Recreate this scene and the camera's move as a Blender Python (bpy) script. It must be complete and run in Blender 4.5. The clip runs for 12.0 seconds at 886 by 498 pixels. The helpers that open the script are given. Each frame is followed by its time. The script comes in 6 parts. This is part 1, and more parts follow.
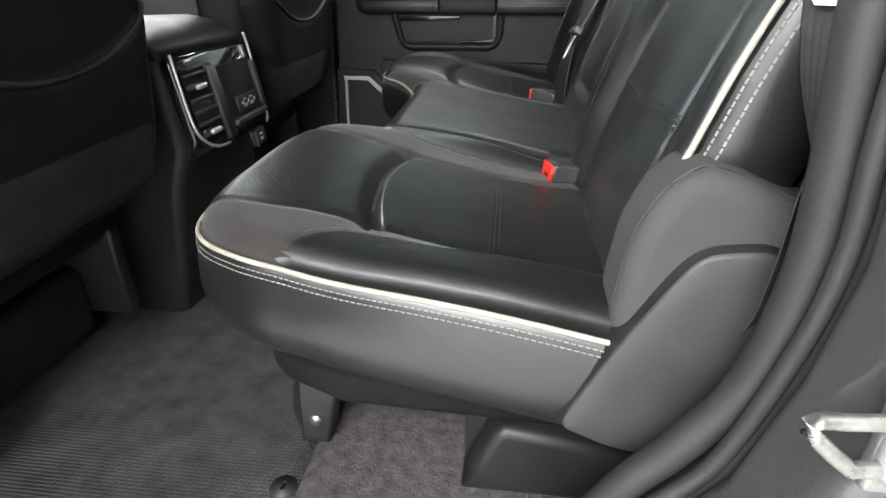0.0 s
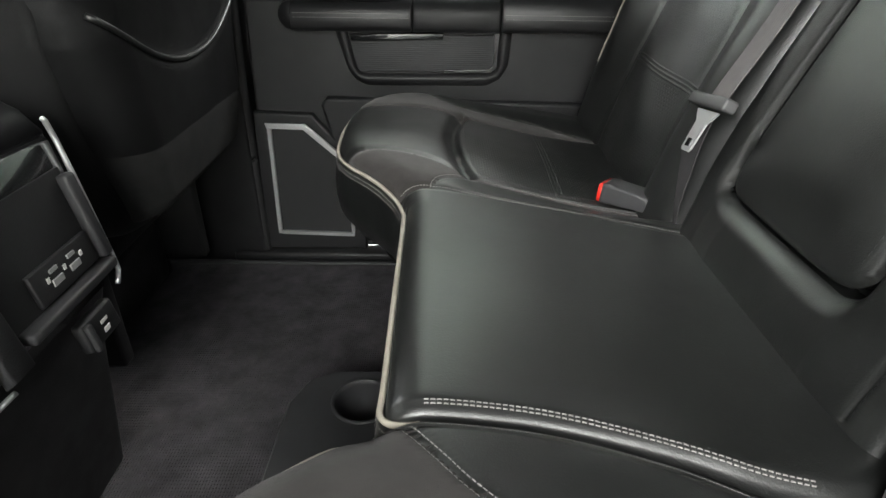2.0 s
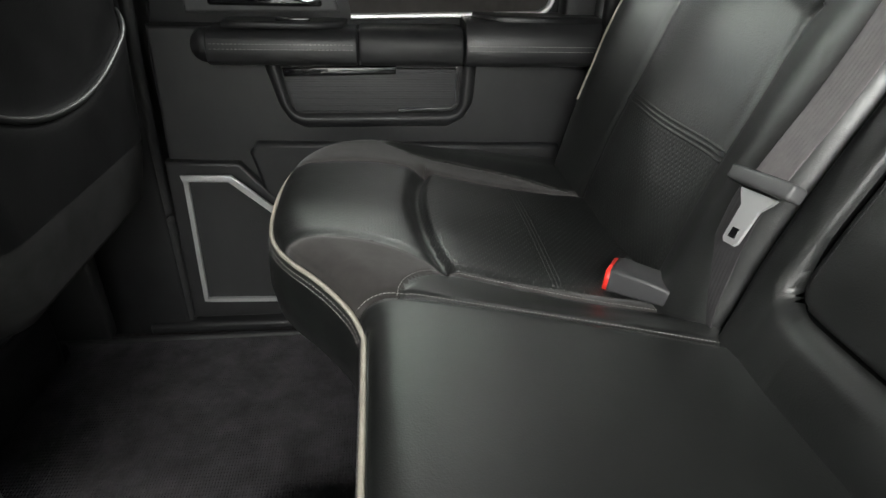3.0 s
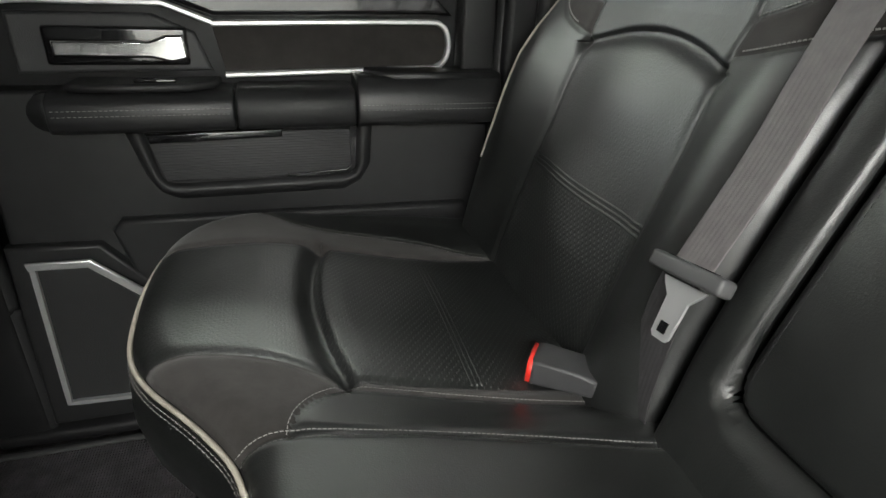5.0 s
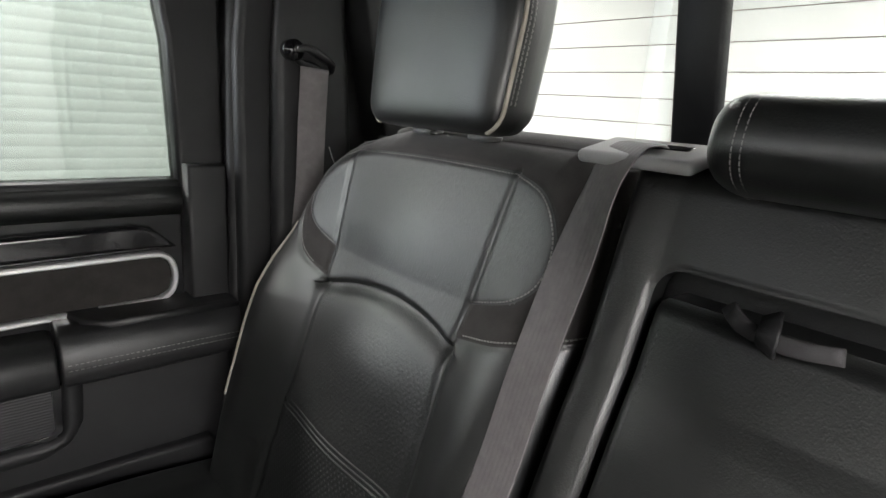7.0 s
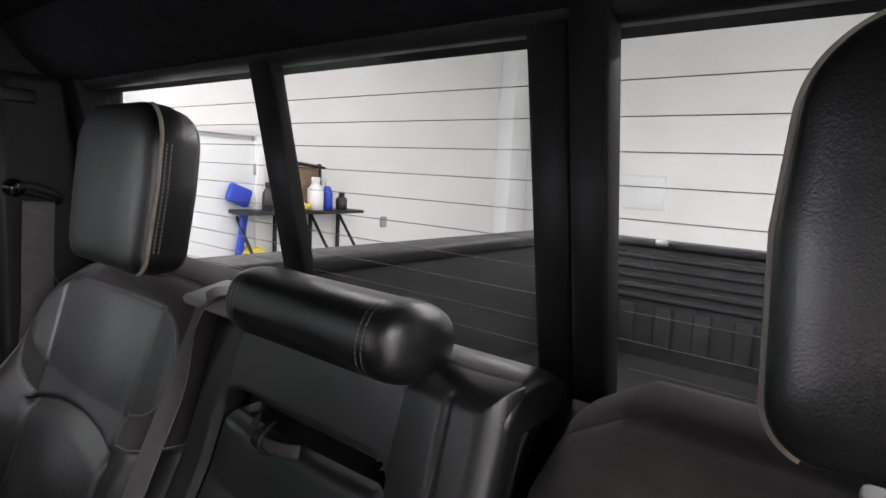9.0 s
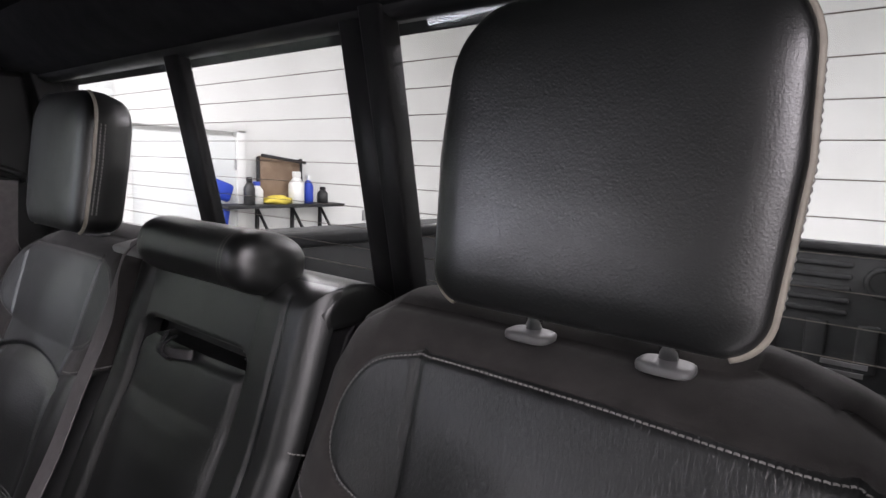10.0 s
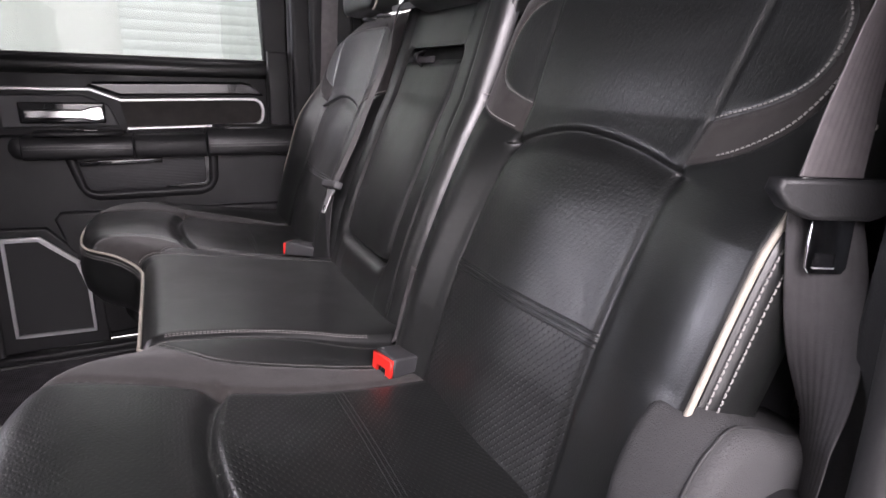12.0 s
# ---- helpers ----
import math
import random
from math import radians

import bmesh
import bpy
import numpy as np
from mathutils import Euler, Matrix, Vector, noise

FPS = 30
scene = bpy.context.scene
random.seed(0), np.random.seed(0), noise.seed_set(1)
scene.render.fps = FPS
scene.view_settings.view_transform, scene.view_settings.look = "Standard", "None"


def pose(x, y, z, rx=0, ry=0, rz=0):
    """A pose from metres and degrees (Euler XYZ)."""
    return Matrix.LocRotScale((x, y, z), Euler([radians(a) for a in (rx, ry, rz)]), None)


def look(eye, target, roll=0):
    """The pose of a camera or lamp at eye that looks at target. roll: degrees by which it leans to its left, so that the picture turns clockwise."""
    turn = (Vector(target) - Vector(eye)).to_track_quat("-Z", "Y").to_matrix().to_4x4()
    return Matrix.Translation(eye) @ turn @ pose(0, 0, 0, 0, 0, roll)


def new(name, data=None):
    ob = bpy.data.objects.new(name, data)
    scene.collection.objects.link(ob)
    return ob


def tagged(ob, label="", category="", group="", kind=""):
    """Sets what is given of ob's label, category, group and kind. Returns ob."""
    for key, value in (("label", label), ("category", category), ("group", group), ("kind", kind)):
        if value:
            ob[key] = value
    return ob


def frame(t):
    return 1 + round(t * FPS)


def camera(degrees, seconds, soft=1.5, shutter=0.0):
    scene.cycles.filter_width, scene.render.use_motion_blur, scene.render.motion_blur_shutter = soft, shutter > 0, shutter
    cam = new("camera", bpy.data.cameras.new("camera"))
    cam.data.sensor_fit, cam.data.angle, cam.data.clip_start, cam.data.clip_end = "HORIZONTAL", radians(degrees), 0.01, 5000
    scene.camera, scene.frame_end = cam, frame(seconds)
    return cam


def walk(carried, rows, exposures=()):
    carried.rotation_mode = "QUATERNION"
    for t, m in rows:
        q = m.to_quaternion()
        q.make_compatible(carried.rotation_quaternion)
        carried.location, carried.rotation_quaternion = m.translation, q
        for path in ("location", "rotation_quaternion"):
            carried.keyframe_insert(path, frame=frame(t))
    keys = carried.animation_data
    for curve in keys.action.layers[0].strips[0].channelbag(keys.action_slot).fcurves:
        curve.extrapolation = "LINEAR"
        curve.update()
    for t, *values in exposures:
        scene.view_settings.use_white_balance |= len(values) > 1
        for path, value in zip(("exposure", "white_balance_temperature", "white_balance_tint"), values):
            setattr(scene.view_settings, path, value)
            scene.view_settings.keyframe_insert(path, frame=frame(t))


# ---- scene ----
cam = camera(76.6, 12.0)
PATH = [
    (0, (0.07, 0.063, 0.674), (-0.156, 1.838, -0.221), -0.2),
    (0.5, (0.025, 0.17, 0.674), (-0.154, 1.931, -0.259), -0.4),
    (1, (-0.015, 0.353, 0.668), (-0.111, 2.11, -0.283), -0.2),
    (1.5, (-0.071, 0.544, 0.71), (-0.106, 2.293, -0.259), 0.5),
    (2, (-0.13, 0.751, 0.719), (-0.104, 2.494, -0.261), 0.9),
    (2.5, (-0.118, 0.887, 0.719), (0.032, 2.627, -0.256), 1.6),
    (3, (-0.152, 0.972, 0.736), (0.066, 2.709, -0.232), 1.8),
    (3.5, (-0.126, 0.989, 0.75), (0.15, 2.746, -0.165), 1.9),
    (5.5, (-0.12, 1.137, 0.771), (0.543, 2.814, -0.093), 2.6),
    (6, (-0.101, 1.187, 0.791), (0.753, 2.79, -0.045), 3.2),
    (6.5, (-0.086, 1.187, 0.85), (1.019, 2.71, 0.172), 3.9),
    (7, (-0.074, 1.144, 0.936), (1.209, 2.597, 0.443), 3.9),
    (7.5, (-0.055, 1.078, 1.01), (1.341, 2.462, 0.641), 3.8),
    (9.5, (0.036, 0.718, 1.059), (1.615, 1.918, 0.8), 2.9),
    (10, (0.003, 0.6, 1.027), (1.577, 1.805, 0.757), 2.4),
    (10.5, (-0.042, 0.499, 0.974), (1.42, 1.835, 0.694), 2.0),
    (11, (-0.076, 0.407, 0.888), (1.184, 1.934, 0.604), 1.8),
    (11.5, (-0.092, 0.335, 0.813), (0.963, 1.988, 0.422), 1.8),
    (12, (-0.114, 0.271, 0.766), (0.746, 1.982, 0.188), 1.8),
]


# ---- light ----
EXPOSURES = [(0, 0.5, 6350, 9), (1.0, 0.7, 6450, 6), (2.0, 0.7, 6550, 6), (2.5, 0.7, 6550, 6), (3.5, 0.65, 6600, 5), (5.5, 0.5, 6650, 5), (6.0, 0.55, 6650, 6), (6.5, 0.85, 6650, 7), (7.0, 0.5, 6600, 11), (7.5, -0.1, 6550, 15), (9.5, -0.55, 6450, 22), (10.5, -0.08, 6400, 22), (11, 0.1, 6400, 22), (11.5, 0.2, 6420, 24), (12, 0.5, 6450, 26)]
walk(cam, [(t, look(eye, target, roll)) for t, eye, target, roll in PATH], EXPOSURES)

world = bpy.data.worlds.new("shop_air")
world.use_nodes = True
world.node_tree.nodes["Background"].inputs[0].default_value = (0.9, 0.95, 1.0, 1)
world.node_tree.nodes["Background"].inputs[1].default_value = 0.15
scene.world = world


def ceiling_lamp(x, y, sx, sy, watts):
    """A shop light: a luminous panel hung under the building's roof."""
    data = bpy.data.lights.new("shop_light", "AREA")
    data.shape, data.size, data.size_y, data.energy = "RECTANGLE", sx, sy, watts
    data.color = (1.0, 0.99, 0.985)
    ob = new("shop_light", data)
    ob.matrix_world = look((x, y, 2.75), (x, y, 0))
    return ob


for lx, ly, sx, sy, watts in ((-1.8, -2.3, 4.4, 1.4, 380), (-1.2, -3.8, 5.0, 1.2, 340), (-3.4, 3.9, 2.4, 1.6, 130), (4.2, 1.2, 0.6, 4.0, 150), (-1.0, 4.4, 5.0, 0.4, 170), (1.2, 3.3, 1.6, 0.5, 85)):
    ceiling_lamp(lx, ly, sx, sy, watts)
# cool daylight from the shop's front corner, ahead of the truck
day = bpy.data.lights.new("front_daylight", "AREA")
day.shape, day.size, day.size_y, day.energy = "RECTANGLE", 2.2, 2.0, 220
day.color = (0.86, 0.93, 1.0)
day_lamp = new("front_daylight", day)
day_lamp.matrix_world = look((-4.2, 4.9, 1.5), (-0.4, 1.2, 0.9))


# ---- materials ----
def mat(name, colour, rough=0.5, metal=0.0, coat=0.0, spec=0.5):
    m = bpy.data.materials.new(name)
    m.use_nodes = True
    n = m.node_tree.nodes["Principled BSDF"]
    n.inputs["Base Color"].default_value = (*colour, 1)
    n.inputs["Roughness"].default_value = rough
    n.inputs["Metallic"].default_value = metal
    n.inputs["Coat Weight"].default_value = coat
    n.inputs["Specular IOR Level"].default_value = spec
    return m


def node(m, kind, **values):
    n = m.node_tree.nodes.new(kind)
    for key, value in values.items():
        n.inputs[key].default_value = value
    return n


def wire(m, a, out, b, inp):
    m.node_tree.links.new(a.outputs[out], b.inputs[inp])


def bsdf(m):
    return m.node_tree.nodes["Principled BSDF"]


def tint(m, colour, dark, scale, detail=4.0, low=0.35, high=0.7, coords="Object"):
    """Colour that drifts between two tones over patches of the given scale."""
    co = node(m, "ShaderNodeTexCoord")
    no = node(m, "ShaderNodeTexNoise", Scale=scale, Detail=detail, Roughness=0.6)
    ramp = node(m, "ShaderNodeValToRGB")
    ramp.color_ramp.elements[0].position, ramp.color_ramp.elements[1].position = low, high
    ramp.color_ramp.elements[0].color, ramp.color_ramp.elements[1].color = (*dark, 1), (*colour, 1)
    wire(m, co, coords, no, "Vector")
    wire(m, no, "Fac", ramp, "Fac")
    wire(m, ramp, "Color", bsdf(m), "Base Color")
    return m


def vary_rough(m, low, high, scale):
    co = node(m, "ShaderNodeTexCoord")
    no = node(m, "ShaderNodeTexNoise", Scale=scale, Detail=5.0)
    mp = node(m, "ShaderNodeMapRange")
    mp.inputs["From Min"].default_value, mp.inputs["From Max"].default_value = 0.3, 0.7
    mp.inputs["To Min"].default_value, mp.inputs["To Max"].default_value = low, high
    wire(m, co, "Object", no, "Vector")
    wire(m, no, "Fac", mp, "Value")
    wire(m, mp, "Result", bsdf(m), "Roughness")
    return m


def bump(m, layers):
    """Relief from layers of (kind, scale, millimetres); the last one drives the surface."""
    co = node(m, "ShaderNodeTexCoord")
    last = None
    for kind, scale, mm in layers:
        if kind == "cells":
            tex, out = node(m, "ShaderNodeTexVoronoi", Scale=scale), "Distance"
        elif kind in ("ribs_x", "ribs_y", "ribs_z"):
            tex, out = node(m, "ShaderNodeTexWave", Scale=scale, Distortion=1.2, Detail=2.0), "Fac"
            tex.bands_direction = kind[-1].upper()
        elif kind == "dashes":
            tex, out = dashes(m, co, scale), "Value"
        elif kind == "wrinkles":
            # fine creases that run up and down the hide
            place = node(m, "ShaderNodeMapping", Scale=(scale, scale * 0.22, 1.0))
            wire(m, co, "UV", place, "Vector")
            tex, out = node(m, "ShaderNodeTexNoise", Scale=1.0, Detail=3.0, Distortion=0.6), "Fac"
            wire(m, place, "Vector", tex, "Vector")
        else:
            tex, out = node(m, "ShaderNodeTexNoise", Scale=scale, Detail=3.0), "Fac"
        if kind not in ("dashes", "wrinkles"):
            wire(m, co, "Object", tex, "Vector")
        b = node(m, "ShaderNodeBump", Strength=1.0, Distance=mm / 1000)
        wire(m, tex, out, b, "Height")
        if last:
            wire(m, last, "Normal", b, "Normal")
        last = b
    wire(m, last, "Normal", bsdf(m), "Normal")
    return m


def math_node(m, op, a=None, b=None, va=None, vb=None):
    n = m.node_tree.nodes.new("ShaderNodeMath")
    n.operation = op
    for k, (src, val) in enumerate(((a, va), (b, vb))):
        if src is not None:
            m.node_tree.links.new(src.outputs["Value"], n.inputs[k])
        elif val is not None:
            n.inputs[k].default_value = val
    return n


class Sep:
    """One component of a vector, used like a node with a Value output."""

    def __init__(self, sep, axis):
        self.outputs = {"Value": sep.outputs[axis]}


def dashes(m, co, rows):
    """Short slanting slits pressed into the hide, in staggered rows, so many rows to a metre."""
    sep = node(m, "ShaderNodeSeparateXYZ")
    wire(m, co, "UV", sep, "Vector")
    across = math_node(m, "MULTIPLY", Sep(sep, "X"), None, vb=rows * 0.62)
    up = math_node(m, "MULTIPLY", Sep(sep, "Y"), None, vb=rows)
    shift = math_node(m, "MULTIPLY", math_node(m, "FLOOR", up), None, vb=0.5)
    a = math_node(m, "SUBTRACT", math_node(m, "FRACT", math_node(m, "ADD", across, shift)), None, vb=0.5)
    b = math_node(m, "SUBTRACT", math_node(m, "FRACT", up), None, vb=0.5)
    lean = math_node(m, "SUBTRACT", a, math_node(m, "MULTIPLY", b, None, vb=0.16))
    wide = math_node(m, "MULTIPLY", math_node(m, "ABSOLUTE", lean), None, vb=1 / 0.15)
    long = math_node(m, "MULTIPLY", math_node(m, "ABSOLUTE", b), None, vb=2.4)
    edge = math_node(m, "MINIMUM", math_node(m, "MAXIMUM", wide, long), None, vb=1.0)
    return math_node(m, "MULTIPLY", edge, edge)



LEATHER = bump(vary_rough(tint(mat("black_leather", (0.012, 0.0128, 0.0125), 0.4, spec=0.8), (0.0125, 0.0133, 0.013), (0.0085, 0.009, 0.0088), 9.0), 0.30, 0.40, 14.0),
               [("noise", 18.0, 0.6), ("cells", 700.0, 0.08), ("noise", 520.0, 0.14)])
CREASED = bump(vary_rough(tint(mat("creased_leather", (0.012, 0.0128, 0.0125), 0.4, spec=0.8), (0.0125, 0.0133, 0.013), (0.0085, 0.009, 0.0088), 9.0), 0.29, 0.42, 14.0),
               [("noise", 18.0, 0.6), ("wrinkles", 520.0, 0.6), ("cells", 900.0, 0.06)])
INSERT = bump(vary_rough(tint(mat("woven_leather", (0.012, 0.0128, 0.0125), 0.45, spec=0.8), (0.013, 0.0138, 0.0135), (0.009, 0.0095, 0.0093), 12.0), 0.32, 0.42, 20.0),
              [("noise", 18.0, 0.7), ("dashes", 200.0, 0.12), ("noise", 380.0, 0.42)])
WOVEN = bump(vary_rough(tint(mat("dashed_leather", (0.012, 0.0128, 0.0125), 0.45, spec=0.8), (0.013, 0.0138, 0.0135), (0.009, 0.0095, 0.0093), 12.0), 0.30, 0.40, 20.0),
             [("noise", 18.0, 0.7), ("dashes", 200.0, 0.5), ("noise", 420.0, 0.25)])
for hide in (LEATHER, CREASED, INSERT, WOVEN):
    bsdf(hide).inputs["Coat Weight"].default_value = 0.15
    bsdf(hide).inputs["Coat Roughness"].default_value = 0.34
SUEDE = bump(tint(mat("dark_suede", (0.026, 0.024, 0.023), 0.95, spec=0.2), (0.040, 0.0365, 0.035), (0.028, 0.0255, 0.0243), 40.0), [("noise", 1200.0, 0.25), ("noise", 60.0, 0.4)])
bsdf(SUEDE).inputs["Sheen Weight"].default_value = 0.15
bsdf(SUEDE).inputs["Sheen Roughness"].default_value = 0.5
MESH = bump(mat("grey_knit", (0.042, 0.042, 0.043), 0.8), [("cells", 800.0, 0.35), ("noise", 500.0, 0.3)])
PIPING = bump(tint(mat("cream_piping", (0.4, 0.366, 0.31), 0.5), (0.42, 0.385, 0.328), (0.32, 0.29, 0.24), 60.0), [("noise", 900.0, 0.15)])
THREAD = tint(mat("grey_thread", (0.26, 0.253, 0.244), 0.7), (0.28, 0.272, 0.262), (0.19, 0.184, 0.177), 300.0)
PLASTIC = bump(vary_rough(tint(mat("black_plastic", (0.016, 0.016, 0.017), 0.5, spec=0.4), (0.018, 0.018, 0.019), (0.012, 0.012, 0.013), 10.0), 0.42, 0.58, 18.0), [("cells", 700.0, 0.12), ("noise", 300.0, 0.12)])
PLASTIC_GREY = bump(vary_rough(tint(mat("charcoal_plastic", (0.05, 0.05, 0.052), 0.5), (0.038, 0.038, 0.04), (0.028, 0.028, 0.03), 10.0), 0.45, 0.6, 18.0), [("cells", 600.0, 0.15), ("noise", 300.0, 0.12)])
RIBBED = bump(tint(mat("ribbed_charcoal", (0.03, 0.03, 0.032), 0.55), (0.032, 0.032, 0.034), (0.025, 0.025, 0.027), 10.0), [("ribs_z", 75.0, 0.5)])
FELT = bump(tint(mat("black_felt", (0.012, 0.012, 0.012), 1.0, spec=0.1), (0.013, 0.013, 0.013), (0.008, 0.008, 0.008), 30.0), [("noise", 600.0, 0.6)])
BLACK_STEEL = vary_rough(mat("black_painted_steel", (0.014, 0.014, 0.015), 0.35), 0.28, 0.45, 30.0)
SATIN_BLACK = vary_rough(mat("satin_black_lid", (0.010, 0.010, 0.011), 0.4, spec=0.2), 0.36, 0.46, 12.0)
GLOSS = mat("gloss_black", (0.01, 0.01, 0.011), 0.12, coat=0.6)
CHROME = vary_rough(mat("chrome", (0.8, 0.8, 0.8), 0.12, 1.0), 0.08, 0.2, 30.0)
SATIN = vary_rough(mat("satin_silver", (0.72, 0.72, 0.73), 0.3, 0.7), 0.28, 0.33, 40.0)
STEEL = vary_rough(tint(mat("zinc_steel", (0.55, 0.55, 0.53), 0.35, 0.9), (0.6, 0.6, 0.58), (0.35, 0.34, 0.32), 60.0), 0.25, 0.5, 50.0)
CARPET = bump(tint(mat("charcoal_carpet", (0.03, 0.03, 0.034), 1.0, spec=0.1), (0.118, 0.106, 0.110), (0.062, 0.056, 0.058), 55.0, 6.0), [("noise", 650.0, 2.5), ("cells", 220.0, 1.5)])
MAT_PILE = bump(tint(mat("ribbed_mat_pile", (0.034, 0.034, 0.039), 1.0, spec=0.1), (0.115, 0.109, 0.117), (0.058, 0.055, 0.06), 22.0, 8.0, 0.3, 0.75), [("ribs_x", 70.0, 1.5), ("ribs_y", 50.0, 1.0), ("noise", 500.0, 2.0)])
RUBBER = bump(mat("rubber_seal", (0.02, 0.02, 0.021), 0.6), [("noise", 200.0, 0.3)])
PAINT = tint(mat("granite_paint", (0.10, 0.094, 0.10), 0.3, 0.5, coat=0.8), (0.11, 0.104, 0.11), (0.085, 0.08, 0.086), 400.0)
RED = mat("red_button", (0.75, 0.03, 0.02), 0.4)
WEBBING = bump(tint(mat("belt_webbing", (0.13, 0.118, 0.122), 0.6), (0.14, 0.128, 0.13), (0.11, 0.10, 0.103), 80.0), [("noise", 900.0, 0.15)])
BOARD = bump(tint(mat("grey_seat_board", (0.03, 0.03, 0.03), 0.9, spec=0.2), (0.022, 0.022, 0.022), (0.014, 0.014, 0.014), 30.0), [("noise", 700.0, 0.3)])
SOFT_TRIM = bump(vary_rough(tint(mat("soft_door_trim", (0.016, 0.016, 0.017), 0.45, spec=0.5), (0.017, 0.017, 0.018), (0.012, 0.012, 0.013), 10.0), 0.34, 0.46, 16.0), [("cells", 620.0, 0.15), ("noise", 300.0, 0.12)])
# seat leather darkened for the front seats: their shade is put into the colour
SHADED_LEATHER = bump(vary_rough(tint(mat("shaded_leather", (0.007, 0.0071, 0.0074), 0.5, spec=0.2), (0.008, 0.0081, 0.0084), (0.005, 0.0051, 0.0053), 10.0), 0.4, 0.55, 16.0), [("noise", 18.0, 0.6), ("cells", 600.0, 0.12)])
# shade on the belts' lower runs is in this colour; plain black straps too
WEBBING_DARK = bump(tint(mat("black_and_shaded_webbing", (0.035, 0.033, 0.036), 0.7), (0.04, 0.038, 0.04), (0.03, 0.028, 0.03), 80.0), [("noise", 900.0, 0.15)])
HEADLINER = bump(tint(mat("black_headliner", (0.018, 0.018, 0.02), 1.0, spec=0.1), (0.02, 0.02, 0.022), (0.013, 0.013, 0.015), 30.0), [("noise", 900.0, 0.4)])
SPEAKER = bump(mat("speaker_mesh", (0.016, 0.016, 0.017), 0.7), [("cells", 650.0, 0.5)])
WHITE_WALL = bump(tint(mat("white_wall", (0.8, 0.8, 0.78), 0.7), (0.82, 0.82, 0.8), (0.74, 0.74, 0.72), 1.2), [("noise", 60.0, 0.6)])
ROLLER = bump(tint(mat("roller_door_white", (0.76, 0.78, 0.77), 0.45), (0.78, 0.8, 0.79), (0.7, 0.72, 0.71), 2.0), [("noise", 90.0, 0.3)])
CONCRETE = bump(vary_rough(tint(mat("sealed_concrete", (0.42, 0.42, 0.41), 0.4), (0.46, 0.46, 0.45), (0.34, 0.34, 0.33), 1.6, 8.0), 0.3, 0.6, 3.0), [("noise", 80.0, 0.5)])
BEDLINER = bump(tint(mat("bed_liner", (0.03, 0.031, 0.032), 0.8), (0.036, 0.037, 0.038), (0.022, 0.022, 0.023), 20.0), [("noise", 350.0, 1.2), ("cells", 300.0, 0.8)])
LED = mat("led_lamp", (1, 1, 1), 0.4)
bsdf(LED).inputs["Emission Color"].default_value = (1.0, 0.97, 0.85, 1)
bsdf(LED).inputs["Emission Strength"].default_value = 12.0
BLUE = mat("blue_plastic", (0.02, 0.06, 0.45), 0.45)
YELLOW = mat("yellow_cloth", (0.7, 0.55, 0.08), 0.8)
BROWN = tint(mat("brown_board", (0.25, 0.17, 0.12), 0.8), (0.27, 0.19, 0.13), (0.18, 0.12, 0.08), 12.0)
WHITE_PLASTIC = mat("white_plastic", (0.75, 0.75, 0.73), 0.45)
LIGHT_GREY = mat("light_grey_plastic", (0.3, 0.3, 0.3), 0.5)
POLISHED = vary_rough(mat("polished_steel", (0.45, 0.46, 0.48), 0.15, 1.0), 0.10, 0.2, 60.0)
WIRE = mat("heater_wire", (0.26, 0.23, 0.2), 0.6)
COLLAR = bump(mat("grey_collar_plastic", (0.16, 0.16, 0.16), 0.4), [("noise", 300.0, 0.1)])
# black grip plastic lightened: the light on its upward face is in the colour
GRIP_LIT = bump(mat("lit_grip_plastic", (0.075, 0.075, 0.077), 0.45), [("noise", 400.0, 0.12)])
BOTTLE_BLACK = mat("black_bottle", (0.03, 0.03, 0.03), 0.4)


def pane_material(name, colour):
    m = bpy.data.materials.new(name)
    m.use_nodes = True
    t = m.node_tree
    t.nodes.clear()
    out = t.nodes.new("ShaderNodeOutputMaterial")
    mix = t.nodes.new("ShaderNodeMixShader")
    clear = t.nodes.new("ShaderNodeBsdfTransparent")
    clear.inputs[0].default_value = (*colour, 1)
    shine = t.nodes.new("ShaderNodeBsdfGlossy")
    shine.inputs["Roughness"].default_value = 0.02
    face = t.nodes.new("ShaderNodeLayerWeight")
    face.inputs[0].default_value = 0.25
    steep = t.nodes.new("ShaderNodeMath")
    steep.operation = "POWER"
    steep.inputs[1].default_value = 3.0
    soft = t.nodes.new("ShaderNodeMath")
    soft.operation = "MULTIPLY_ADD"
    soft.inputs[1].default_value, soft.inputs[2].default_value = 0.35, 0.03
    t.links.new(face.outputs["Facing"], steep.inputs[0])
    t.links.new(steep.outputs[0], soft.inputs[0])
    t.links.new(soft.outputs[0], mix.inputs[0])
    t.links.new(clear.outputs[0], mix.inputs[1])
    t.links.new(shine.outputs[0], mix.inputs[2])
    t.links.new(mix.outputs[0], out.inputs[0])
    return m


PANE = pane_material("clear_pane", (0.93, 0.95, 0.94))
PANE_TINT = pane_material("green_tinted_pane", (0.44, 0.472, 0.45))


# ---- mesh helpers ----
def mesh_of(name, verts, faces, uv=None, smooth=True):
    me = bpy.data.meshes.new(name)
    me.from_pydata([tuple(float(c) for c in v) for v in verts], [], [tuple(int(i) for i in f) for f in faces])
    if uv is not None:
        layer = me.uv_layers.new(name="UVMap")
        loops = np.empty(len(me.loops), dtype=np.int32)
        me.loops.foreach_get("vertex_index", loops)
        layer.data.foreach_set("uv", np.asarray(uv, dtype=np.float32)[loops].ravel())
    if smooth:
        me.polygons.foreach_set("use_smooth", [True] * len(me.polygons))
    me.update()
    return me


